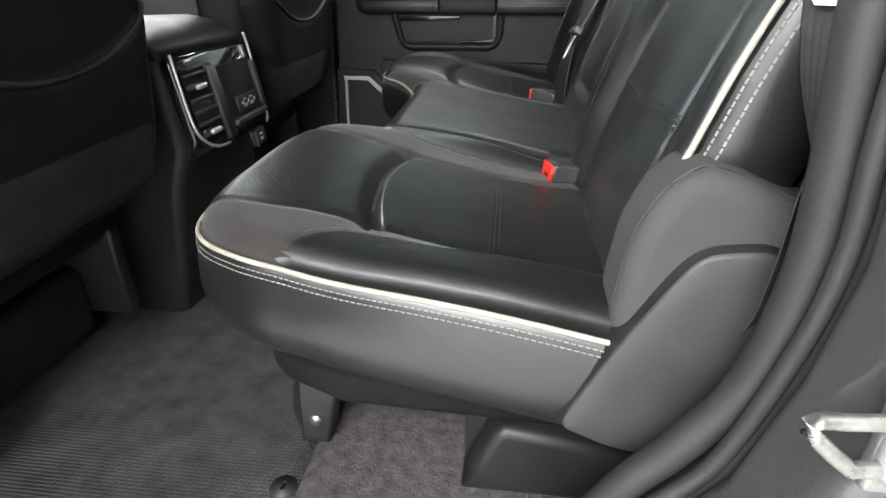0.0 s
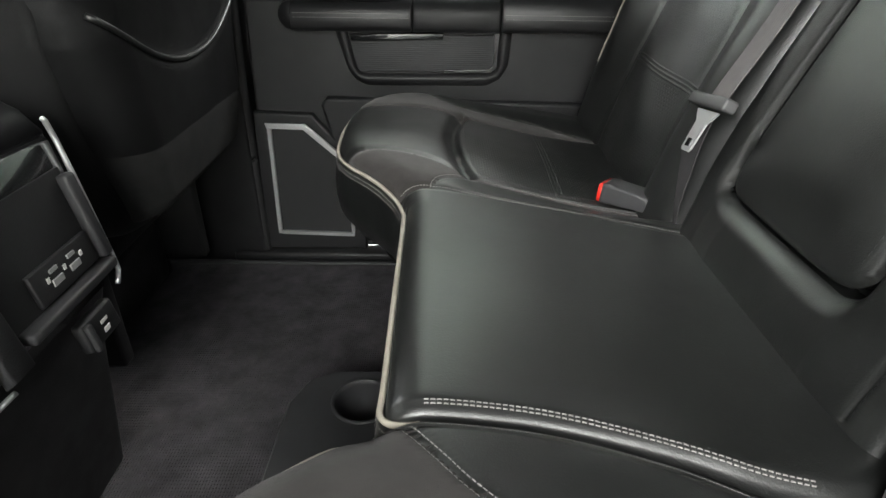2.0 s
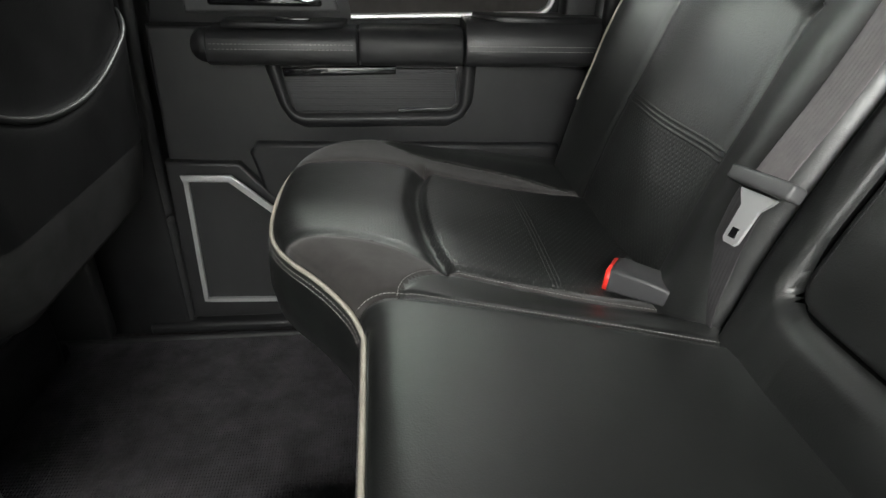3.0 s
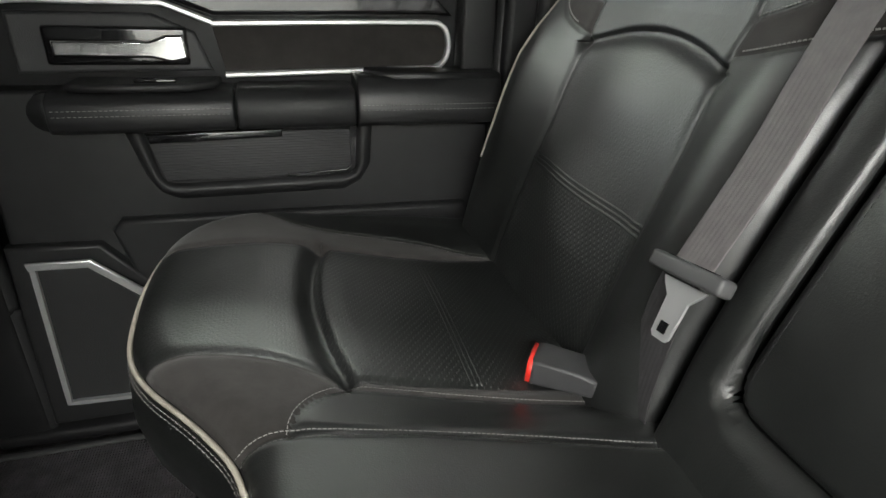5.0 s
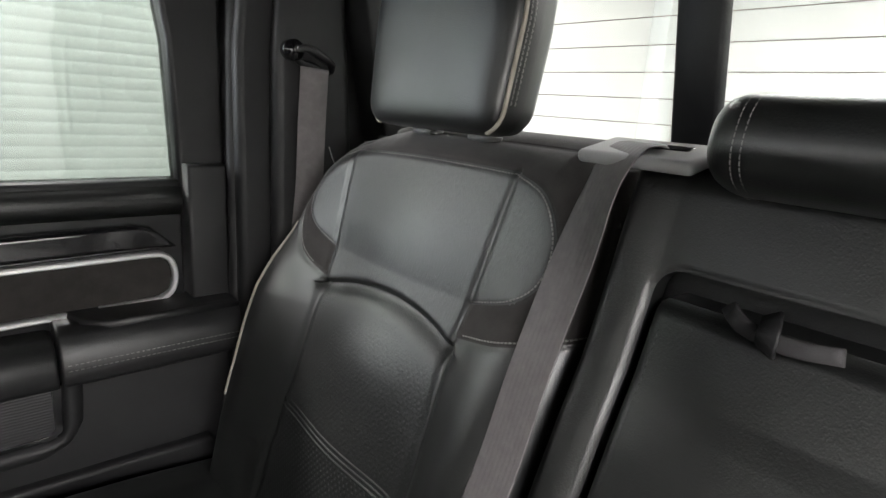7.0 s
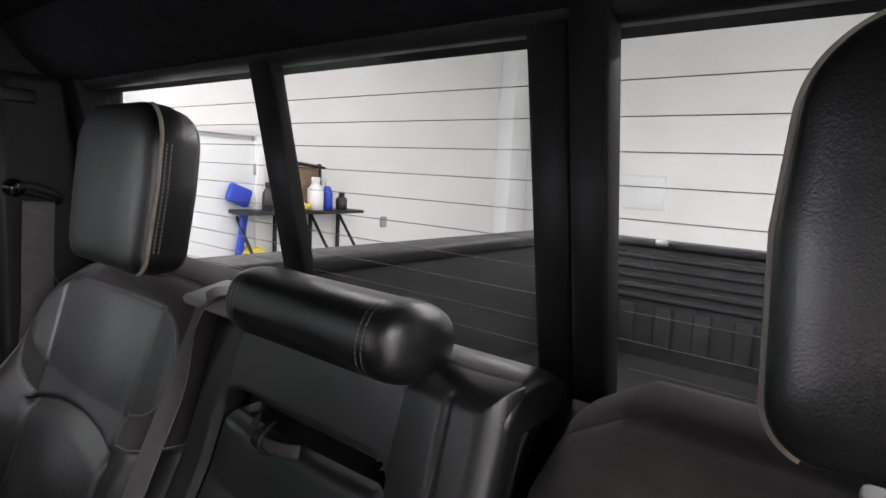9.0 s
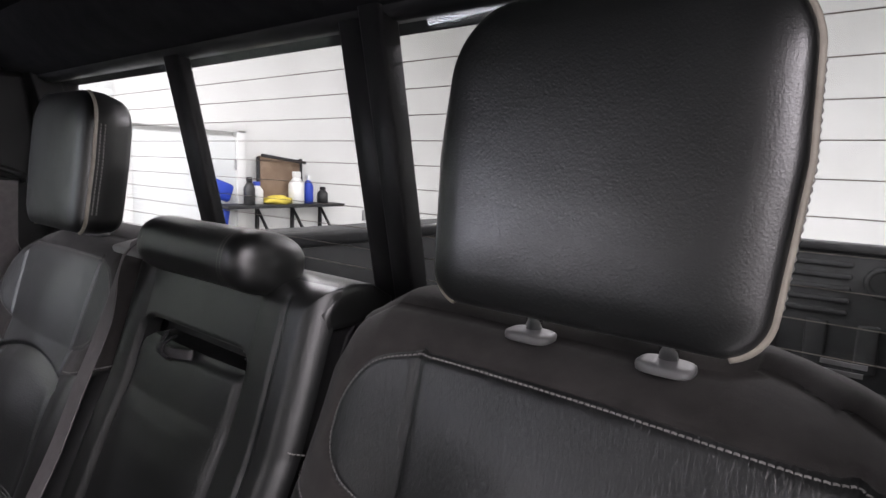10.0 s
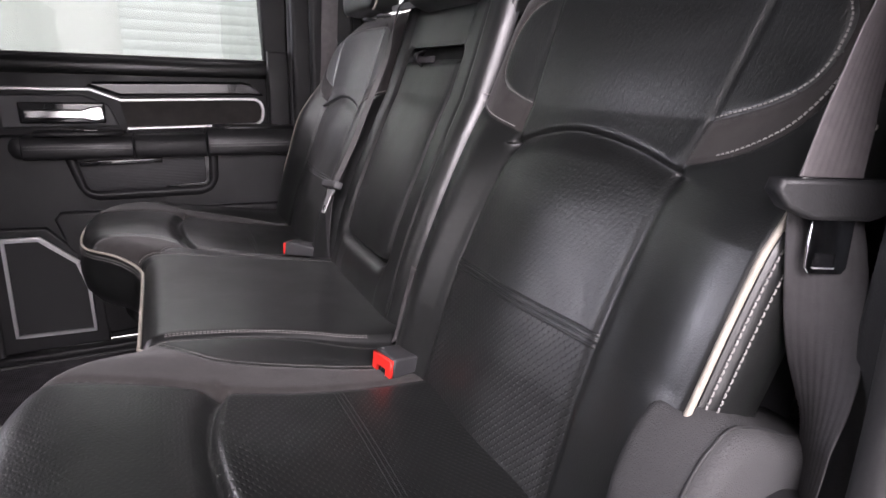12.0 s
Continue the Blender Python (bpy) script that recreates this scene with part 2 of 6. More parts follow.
def thing(name, label, category, group="", at=(0, 0, 0), kind=""):
    ob = new(name)
    ob.empty_display_size = 0.05
    ob.location = at
    return tagged(ob, label, category, group, kind)


def adopt(ob, parent):
    if parent is not None:
        ob.parent = parent
        ob.matrix_parent_inverse = Matrix.Translation(parent.location).inverted()
    return ob


def part(name, data, material, parent, label=""):
    """Links a bmesh or mesh as one mesh object under a thing or a part."""
    if isinstance(data, bmesh.types.BMesh):
        me = bpy.data.meshes.new(name)
        data.normal_update()
        data.to_mesh(me)
        data.free()
        data = me
    data.materials.clear()
    data.materials.append(material)
    return tagged(adopt(new(name, data), parent), label)


def box(centre, size, bevel=0.0, segments=2, turn=None, smooth=True):
    bm = bmesh.new()
    bmesh.ops.create_cube(bm, size=1.0)
    for v in bm.verts:
        v.co = Vector((v.co.x * size[0], v.co.y * size[1], v.co.z * size[2]))
    if bevel:
        bmesh.ops.bevel(bm, geom=bm.edges[:], offset=bevel, segments=segments, profile=0.5, affect="EDGES")
    if turn is not None:
        bmesh.ops.rotate(bm, verts=bm.verts, cent=(0, 0, 0), matrix=Euler([radians(a) for a in turn]).to_matrix())
    bmesh.ops.translate(bm, verts=bm.verts, vec=centre)
    if smooth and bevel:
        for f in bm.faces:
            f.smooth = True
    return bm


def prism(outline, axis, low, high, bevel=0.0, segments=2):
    """A closed outline pushed along an axis (0 x, 1 y, 2 z) from low to high, with rounded rims."""
    bm = bmesh.new()
    rest = [a for a in range(3) if a != axis]
    ring = []
    for a, b in outline:
        co = [0.0, 0.0, 0.0]
        co[axis], co[rest[0]], co[rest[1]] = low, a, b
        ring.append(bm.verts.new(co))
    face = bm.faces.new(ring)
    grown = bmesh.ops.extrude_face_region(bm, geom=[face])
    step = Vector((0, 0, 0))
    step[axis] = high - low
    bmesh.ops.translate(bm, verts=[v for v in grown["geom"] if isinstance(v, bmesh.types.BMVert)], vec=step)
    bmesh.ops.recalc_face_normals(bm, faces=bm.faces[:])
    if bevel:
        rims = [e for e in bm.edges if abs(e.verts[0].co[axis] - e.verts[1].co[axis]) < 1e-6]
        bmesh.ops.bevel(bm, geom=rims, offset=bevel, segments=segments, profile=0.5, affect="EDGES", clamp_overlap=True)
        for f in bm.faces:
            f.smooth = len(f.verts) <= 4
    return bm


def curve_points(points, closed=False, step=0.006):
    """A smooth line through control points, in even steps (Catmull-Rom)."""
    pts = [np.array(p, float) for p in points]
    n = len(pts)
    out = []
    for i in range(n if closed else n - 1):
        p0, p1, p2, p3 = (pts[(i + k) % n] if closed else pts[min(max(i + k, 0), n - 1)] for k in (-1, 0, 1, 2))
        m = max(2, int(np.linalg.norm(p2 - p1) / step))
        for k in range(m):
            t = k / m
            out.append(0.5 * (2 * p1 + (p2 - p0) * t + (2 * p0 - 5 * p1 + 4 * p2 - p3) * t * t + (3 * p1 - p0 - 3 * p2 + p3) * t ** 3))
    if not closed:
        out.append(pts[-1])
    return np.array(out)


def frames_along(pts, closed=False, up=(0, 0, 1)):
    tang = np.gradient(pts, axis=0)
    if closed:
        tang = np.roll(pts, -1, 0) - np.roll(pts, 1, 0)
    tang /= np.maximum(np.linalg.norm(tang, axis=1, keepdims=True), 1e-9)
    side = np.cross(tang, np.array(up, float))
    weak = np.linalg.norm(side, axis=1) < 1e-3
    side[weak] = np.cross(tang[weak], np.array((1.0, 0.1, 0)))
    side /= np.linalg.norm(side, axis=1, keepdims=True)
    return tang, side, np.cross(side, tang)


def sweep(points, profile, closed=False, up=(0, 0, 1), smooth=True, caps=True):
    """A cross-section (pairs across, upwards) carried along a line."""
    pts = np.asarray(points, float)
    _, side, top = frames_along(pts, closed, up)
    k, n = len(profile), len(pts)
    verts = np.concatenate([[p + a * s + b * t for a, b in profile] for p, s, t in zip(pts, side, top)])
    faces = []
    for i in range(n if closed else n - 1):
        j = (i + 1) % n
        faces += [(i * k + a, i * k + (a + 1) % k, j * k + (a + 1) % k, j * k + a) for a in range(k)]
    if caps and not closed:
        faces += [tuple(range(k))[::-1], tuple((n - 1) * k + a for a in range(k))]
    uv = np.array([(a * 0.01, i * 0.006) for i in range(n) for a in range(k)])
    return mesh_of("swept", verts, faces, uv, smooth)


def ring(radius, sides=8, squash=1.0):
    return [(radius * math.cos(2 * math.pi * a / sides), squash * radius * math.sin(2 * math.pi * a / sides)) for a in range(sides)]


def tube(points, radius, closed=False, sides=8, smooth_line=True, step=0.006, up=(0, 0, 1)):
    pts = curve_points(points, closed, step) if smooth_line else np.asarray(points, float)
    return sweep(pts, ring(radius, sides), closed, up)


def slab_line(points, width, thick, up=(0, 0, 1), closed=False, step=0.008, round_=0.3):
    """A flat strip with soft rims along a line: width across, thick upwards."""
    w, t, r = width / 2, thick / 2, min(width, thick) * round_
    prof = [(-w + r, -t), (w - r, -t), (w, -t + r), (w, t - r), (w - r, t), (-w + r, t), (-w, t - r), (-w, -t + r)]
    pts = curve_points(points, closed, step)
    return sweep(pts, prof, closed, up)


def stitches(lines, length=0.0048, gap=0.0026, width=0.0012, ups=None):
    """Rows of thread along lines that lie on a surface; ups: the surface's outward way, line by line."""
    verts, faces = [], []
    for k, line in enumerate(lines):
        pts = np.asarray(line, float)
        d = np.r_[0, np.cumsum(np.linalg.norm(np.diff(pts, axis=0), axis=1))]
        out = np.asarray(ups[k], float) if ups is not None else np.tile((0, 0, 1.0), (len(pts), 1))
        s = gap
        while s + length < d[-1]:
            a, b = (np.array([np.interp(x, d, pts[:, c]) for c in range(3)]) for x in (s, s + length))
            o = np.array([np.interp(s + length / 2, d, out[:, c]) for c in range(3)])
            o /= max(np.linalg.norm(o), 1e-9)
            t = (b - a) / max(np.linalg.norm(b - a), 1e-9)
            w = np.cross(t, o) * width / 2
            base = len(verts)
            mid = (a + b) / 2 + o * width * 0.5
            verts += [a - w, a + w, a + o * width * 0.4, mid - w, mid + w, mid + o * width * 0.3, b - w, b + w, b + o * width * 0.4]
            for q in (0, 3):
                i = base + q
                faces += [(i, i + 3, i + 5, i + 2), (i + 1, i + 2, i + 5, i + 4)]
            s += length + gap
    return mesh_of("stitching", verts, faces)


def dist_line(p, line):
    """Distances of many points (n, 2) to a bent line, and the nearest places on it."""
    best = np.full(len(p), 1e9)
    near = np.zeros_like(p)
    for a, b in zip(line[:-1], line[1:]):
        ab = b - a
        t = np.clip(((p - a) @ ab) / max(ab @ ab, 1e-12), 0, 1)
        q = a + t[:, None] * ab
        d = np.linalg.norm(p - q, axis=1)
        hit = d < best
        best[hit], near[hit] = d[hit], q[hit]
    return best, near


def inside(p, poly):
    """Which of the points (n, 2) lie in a closed outline."""
    x, y = p[:, 0], p[:, 1]
    hit = np.zeros(len(p), bool)
    for (x0, y0), (x1, y1) in zip(poly, np.roll(poly, -1, 0)):
        cross = (y0 > y) != (y1 > y)
        hit ^= cross & (x < (x1 - x0) * (y - y0) / ((y1 - y0) if y1 != y0 else 1e-12) + x0)
    return hit


def smooth2(points, step=0.008):
    return curve_points([(a, b) for a, b in points], False, step)


def grid_uv(rows):
    """Grid points from rows of equal length (m, n, 2), and its faces."""
    m, n = rows.shape[:2]
    i = np.arange((m - 1) * n).reshape(m - 1, n)[:, :-1]
    faces = np.stack([i, i + 1, i + n + 1, i + n], -1).reshape(-1, 4)
    return rows.reshape(-1, 2).copy(), faces


def snap(uv, faces, seams, cell):
    """Pulls grid points onto nearby seams, so that panels meet in clean lines."""
    for s in seams:
        d, q = dist_line(uv, s)
        near = d < cell * 0.62
        uv[near] = q[near]
    return uv


def panels(uv, faces, surface, sorts, parent, flip=False):
    """Cuts a surface into panel objects; sorts: (name, material, label, test), the first test that holds wins."""
    mid = uv[faces].mean(1)
    xyz = surface(uv)
    e = 0.0008
    way = np.cross(surface(uv + (e, 0)) - surface(uv - (e, 0)), surface(uv + (0, e)) - surface(uv - (0, e)))
    way /= np.maximum(np.linalg.norm(way, axis=1, keepdims=True), 1e-12)
    left = np.ones(len(faces), bool)
    made = {}
    for name, material, label, test in sorts:
        pick = left & (test(mid) if test is not None else True)
        left &= ~pick
        if not pick.any():
            continue
        some = faces[pick]
        ids, inv = np.unique(some, return_inverse=True)
        some = inv.reshape(-1, 4)
        if flip:
            some = some[:, ::-1]
        good = [tuple(dict.fromkeys(f)) for f in some.tolist()]
        me = mesh_of(name, xyz[ids], [f for f in good if len(f) > 2], uv[ids])
        # shade by the smooth surface itself, so that the cut edges stay clean
        old = np.empty(len(ids) * 3)
        me.vertices.foreach_get("normal", old)
        n = way[ids] if (way[ids] * old.reshape(-1, 3)).sum() > 0 else -way[ids]
        me.normals_split_custom_set_from_vertices(n.tolist())
        made[name] = part(name, me, material, parent, label)
    return made


def seam_rows(surface, line, offsets, lift=0.0006, eps=0.002):
    """Lines on a surface beside a seam, with the outward way at each point."""
    t = np.gradient(line, axis=0)
    t /= np.maximum(np.linalg.norm(t, axis=1, keepdims=True), 1e-9)
    side = np.stack([-t[:, 1], t[:, 0]], 1)
    rows, ups = [], []
    for o in offsets:
        p = line + o * side
        c = surface(p)
        du, dv = surface(p + (eps, 0)) - c, surface(p + (0, eps)) - c
        nrm = np.cross(du, dv)
        nrm /= np.maximum(np.linalg.norm(nrm, axis=1, keepdims=True), 1e-12)
        rows.append((c, nrm))
    return rows


def thread(lines, ups, parent, label="", material=None, **size):
    """Rows of stitches as one part too fine to pick apart."""
    ob = part("stitching", stitches(lines, ups=ups, **size), material or THREAD, parent, label)
    return tagged(ob, label, kind="stuff")


def ribbon(points, normals, width, thick=0.0016, ribs=9):
    """A webbing strap that may twist: a way out is given at every control point."""
    pts = curve_points(points, step=0.006)
    n_in = np.linspace(0, 1, len(normals))
    out = np.stack([np.interp(np.linspace(0, 1, len(pts)), n_in, [n[c] for n in normals]) for c in range(3)], 1)
    tang = np.gradient(pts, axis=0)
    tang /= np.linalg.norm(tang, axis=1, keepdims=True)
    side = np.cross(tang, out)
    side /= np.linalg.norm(side, axis=1, keepdims=True)
    top = np.cross(side, tang)
    n = ribs * 4
    a = np.linspace(-1, 1, n + 1)
    rise = thick / 2 * (1 + 0.2 * np.cos(np.arange(n + 1) * math.pi / 2))
    rise[0] = rise[-1] = thick * 0.2
    prof = [(x * width / 2, h) for x, h in zip(a, rise)] + [(x * width / 2, -h) for x, h in zip(a[::-1], rise[::-1])]
    k = len(prof)
    verts = np.concatenate([[p + x * s + h * t for x, h in prof] for p, s, t in zip(pts, side, top)])
    faces = [(i * k + j, i * k + (j + 1) % k, (i + 1) * k + (j + 1) % k, (i + 1) * k + j) for i in range(len(pts) - 1) for j in range(k)]
    faces += [tuple(range(k))[::-1], tuple((len(pts) - 1) * k + j for j in range(k))]
    return mesh_of("ribbon", verts, faces)


# ---- the cab's plan ----
YM = 1.21                    # the cab's middle line


def lerp(x, xs, ys):
    return np.interp(x, xs, ys)


def bell(d, w):
    return np.exp(-(d / w) ** 2)


def roll(e, r):
    """How far a rounded rim of radius r falls away at a distance e from its edge."""
    k = np.clip((r - e) / r, 0, 1)
    return r * (1 - np.sqrt(np.maximum(1 - k * k, 0)))


def row_on(surface, line, offsets, ref):
    out = seam_rows(surface, line, offsets)
    rows, ups = [], []
    for c, n in out:
        n = np.where((n @ np.array(ref, float))[:, None] < 0, -n, n)
        rows.append(c + n * 0.0005)
        ups.append(n)
    return rows, ups


# ---- rear seat backs ----
BACK_Z = [0.34, 0.40, 0.47, 0.535, 0.60, 0.69, 0.74, 0.80, 0.88, 0.93]
BACK_X = [0.176, 0.190, 0.209, 0.231, 0.2565, 0.2945, 0.318, 0.338, 0.362, 0.378]
YOKE = smooth2([(0.330, 0.690), (0.38, 0.706), (0.44, 0.714), (0.51, 0.708), (0.588, 0.690)])
TOP_IN = smooth2([(0.318, 0.876), (0.324, 0.79), (0.330, 0.690)])
TOP_OUT = smooth2([(0.620, 0.871), (0.606, 0.79), (0.588, 0.690)])
TOP_EDGE = smooth2([(0.318, 0.876), (0.47, 0.877), (0.620, 0.871)])
INS_IN = smooth2([(0.330, 0.690), (0.318, 0.61), (0.314, 0.535), (0.312, 0.34)])
INS_OUT = smooth2([(0.588, 0.690), (0.582, 0.61), (0.580, 0.535), (0.584, 0.34)])
STRIP = smooth2([(0.314, 0.533), (0.447, 0.536), (0.580, 0.537)])
WING_IN = smooth2([(0.318, 0.876), (0.272, 0.861), (0.245, 0.825), (0.243, 0.785), (0.268, 0.758), (0.327, 0.738)])
WING_OUT = smooth2([(0.620, 0.871), (0.655, 0.855), (0.683, 0.82), (0.681, 0.78), (0.655, 0.757), (0.598, 0.738)])
BAND_IN = smooth2([(0.329, 0.704), (0.28, 0.715), (0.235, 0.728), (0.18, 0.745)])
BAND_OUT = smooth2([(0.591, 0.700), (0.641, 0.715), (0.678, 0.740), (0.697, 0.778), (0.697, 0.82), (0.690, 0.86), (0.72, 0.93)])
IN_EDGE = ([0.34, 0.55, 0.74, 0.84, 0.882, 0.903], [0.192, 0.192, 0.195, 0.205, 0.225, 0.262])
OUT_EDGE = ([0.34, 0.45, 0.60, 0.70, 0.78, 0.835, 0.87, 0.893, 0.903], [0.688, 0.700, 0.708, 0.712, 0.708, 0.690, 0.655, 0.605, 0.56])
RIM_Z = np.linspace(0.34, 0.903, 90)
BACK_RIM = np.concatenate([np.stack([lerp(RIM_Z, *IN_EDGE), RIM_Z], 1), np.stack([lerp(RIM_Z, *OUT_EDGE), RIM_Z], 1)[::-1]])
BACK_SEAMS = [YOKE, TOP_IN, TOP_OUT, TOP_EDGE, INS_IN, INS_OUT, STRIP, WING_IN, WING_OUT, BAND_IN, BAND_OUT]


def back_surface(side):
    def surface(uv):
        q, z = uv[:, 0], uv[:, 1]
        x = lerp(z, BACK_Z, BACK_X)
        low = 1 / (1 + np.exp((z - 0.72) / 0.035))
        # bolsters stand forward of the hollow middle
        x = x - (0.036 * bell(np.minimum(q - 0.690, 0), 0.075) * lerp(z, [0.45, 0.55, 0.66, 0.74], [0.75, 0.85, 1.15, 0.9]) + 0.026 * bell(q - 0.258, 0.048)) * (0.25 + 0.75 * low)
        x = x - 0.012 * bell(q - 0.45, 0.10) * low - 0.014 * bell(q - 0.47, 0.13) * (1 - low) * bell(z - 0.79, 0.09)
        x = x - 0.006 * bell(z - 0.648, 0.042) * bell(q - 0.45, 0.12)
        rim, _ = dist_line(uv, BACK_RIM[:95])
        x = x + roll(rim, 0.034)
        # the piped outer rim stays crisp below the shoulder
        rim, _ = dist_line(uv, BACK_RIM[90:])
        r = lerp(z, [0.70, 0.80, 0.86], [0.008, 0.022, 0.034])
        x = x + roll(rim / r, 1.0) * r
        for line, depth, width in ((TOP_IN, 0.0026, 0.005), (TOP_OUT, 0.0026, 0.005), (TOP_EDGE, 0.002, 0.004), (INS_IN, 0.0034, 0.0075), (INS_OUT, 0.0034, 0.0075),
                                   (WING_IN, 0.002, 0.003), (WING_OUT, 0.002, 0.003), (BAND_IN, 0.002, 0.003), (BAND_OUT, 0.002, 0.003)):
            d, _ = dist_line(uv, line)
            x = x + depth * bell(d, width)
        # the shoulder panel's hem overhangs the insert, which swells up to it from below
        d, near = dist_line(uv, YOKE)
        x = x + 0.0075 * bell(d, np.where(z > near[:, 1], 0.0055, 0.011))
        return np.stack([x, YM + side * q, z], 1)
    return surface


def above(line):
    """A test: which points lie over a line that runs from one side to the other."""
    order = np.argsort(line[:, 0])
    return lambda p: p[:, 1] > np.interp(p[:, 0], line[order, 0], line[order, 1])


def poly(*lines):
    whole = np.concatenate(lines)
    return lambda p: inside(p, whole)


def seat_back(side, label):
    seat = thing("rear_seat", label, "car seat", "rear seat backs", (0.25, YM + side * 0.45, 0.34))
    surface = back_surface(side)
    rows = []
    for z in np.linspace(0.34, 0.903, 226):
        a, b = lerp(z, *IN_EDGE), lerp(z, *OUT_EDGE)
        rows.append(np.stack([np.linspace(a, b, 204), np.full(204, z)], 1))
    uv, faces = grid_uv(np.array(rows))
    keep = np.zeros(len(uv), bool)
    grid = np.arange(len(uv)).reshape(226, 204)
    keep[grid[0]] = keep[grid[-1]] = True
    keep[grid[:, 0]] = keep[grid[:, -1]] = True
    was = uv.copy()
    uv = snap(uv, faces, BACK_SEAMS, 0.0026)
    uv[keep] = was[keep]
    centre = poly(TOP_EDGE, TOP_OUT[1:], YOKE[::-1][1:], TOP_IN[::-1][1:])
    low_ins = poly(YOKE, INS_OUT[1:], INS_IN[::-1])
    strip_up = above(STRIP)
    wing_in, wing_out = poly(WING_IN, TOP_IN[::-1]), poly(WING_OUT, TOP_OUT[::-1])
    band_i = above(BAND_IN)
    band_o = poly(BAND_OUT, [(0.72, 1.0), (0.40, 1.0), (0.40, 0.70)])
    panels(uv, faces, surface, [
        ("centre_panel", CREASED, "smooth black leather shoulder panel", centre),
        ("insert", INSERT, "woven black leather upper insert", lambda p: low_ins(p) & strip_up(p)),
        ("insert", WOVEN, "dash-embossed black leather lower insert", low_ins),
        ("wing", CREASED, "black leather shoulder wing", wing_in),
        ("wing", CREASED, "black leather shoulder wing", wing_out),
        ("yoke", SUEDE, "dark suede shoulder yoke", lambda p: np.where(p[:, 0] < 0.45, band_i(p), band_o(p)) & (p[:, 1] > 0.69)),
        ("bolster", LEATHER, "", lambda p: p[:, 0] < 0.45),
        ("bolster", LEATHER, "", None),
    ], seat, flip=side > 0)
    # the cover turns back round the whole rim, towards the door, the window and the middle seat
    rim = np.concatenate([was[grid[:, 0]], was[grid[-1, 1:-1]], was[grid[::-1, -1]]])
    edge = surface(rim)
    t = np.gradient(rim, axis=0)
    t /= np.maximum(np.linalg.norm(t, axis=1, keepdims=True), 1e-9)
    out = np.stack([-t[:, 1], t[:, 0]], 1)
    for _ in range(12):
        out[1:-1] = (out[:-2] + 2 * out[1:-1] + out[2:]) / 4
    out /= np.maximum(np.linalg.norm(out, axis=1, keepdims=True), 1e-9)
    share = np.where(rim[:, 0] < 0.40, lerp(rim[:, 1], [0.84, 0.90], [0.25, 1.0]), 1.0)
    end = np.minimum(lerp(rim[:, 1], [0.70, 0.88], [0.085, 0.06]) + edge[:, 0], 0.486)
    end = np.maximum(end, lerp(rim[:, 1], [0.74, 0.87], [0.0, 0.486]))
    rings = [edge]
    for part_way, push in ((0.05, 0.004), (0.14, 0.0075), (0.30, 0.010), (0.55, 0.010), (0.80, 0.006), (1.0, -0.004)):
        r = edge.copy()
        r[:, 0] += (end - edge[:, 0]) * part_way
        r[:, 1] += side * out[:, 0] * push * share
        r[:, 2] += out[:, 1] * push * share
        rings.append(r)
    low_in = int(np.searchsorted(was[grid[:, 0]][:, 1], 0.745))
    low_out = len(rim) - int(np.searchsorted(was[grid[:, -1]][:, 1], 0.765))
    for name, pick, hide, words in (("side_gusset", slice(0, low_in + 1), LEATHER, "black leather side gusset"), ("shoulder", slice(low_in, low_out + 1), SUEDE, "dark suede shoulder and top cover"), ("side_gusset", slice(low_out, None), LEATHER, "black leather side gusset")):
        some = [r[pick] for r in rings]
        n = len(some[0])
        faces2 = [(k * n + a, k * n + a + 1, (k + 1) * n + a + 1, (k + 1) * n + a) for k in range(len(some) - 1) for a in range(n - 1)]
        part(name, mesh_of(name, np.concatenate(some), faces2, np.zeros((len(some) * n, 2))), hide, seat, words)
    back = [(lerp(z, BACK_Z, BACK_X) + 0.075, z) for z in (0.34, 0.5, 0.7, 0.85)] + [(0.44, 0.885), (0.455, 0.87), (0.40, 0.70), (0.33, 0.34)]
    lo, hi = sorted((YM + side * 0.20, YM + side * 0.69))
    part("back_shell", prism(back, 1, lo, hi, 0.004), PLASTIC, seat, "black moulded rear shell")
    # ribbed tuck across the insert
    for off in (-0.0055, 0.0, 0.0055):
        p = STRIP + (0, off)
        part("tuck", tube(surface(p) + (0.0007, 0, 0), 0.0022, sides=6, smooth_line=False), INSERT, seat)
    # cream piping down the outer rim with two rows of thread beside it
    pz = np.linspace(0.50, 0.752, 50)
    rimp = np.stack([lerp(pz, *OUT_EDGE) - 0.002, pz], 1)
    pip = surface(rimp) + (-0.001, side * 0.001, 0)
    part("piping", tube(pip, 0.0028, smooth_line=False), PIPING, seat, "cream piping on the outer rim")
    rows, ups = [], []
    for dx in (0.009, 0.017):
        rows.append(pip + (dx, side * (0.0008 + dx * 0.5), -dx * 0.15))
        ups.append(np.tile((-0.45, side * 0.9, 0), (len(pip), 1)))
    thread(rows, ups, seat, "twin rows of chunky grey stitching", width=0.0018, length=0.0044, gap=0.0014)
    for line, offs in ((TOP_EDGE, (-0.003,)), (WING_IN, (0.003,)), (WING_OUT, (-0.003,)), (BAND_IN[2:], (-0.004,)), (BAND_OUT[(BAND_OUT[:, 1] < 0.868) & (BAND_OUT[:, 0] > 0.62)], (0.004,))):
        a, b = row_on(surface, line, offs, (-1, 0, 0))
        thread(a, b, seat, "fine grey top stitching", width=0.0017, length=0.0034, gap=0.0010)
    return seat


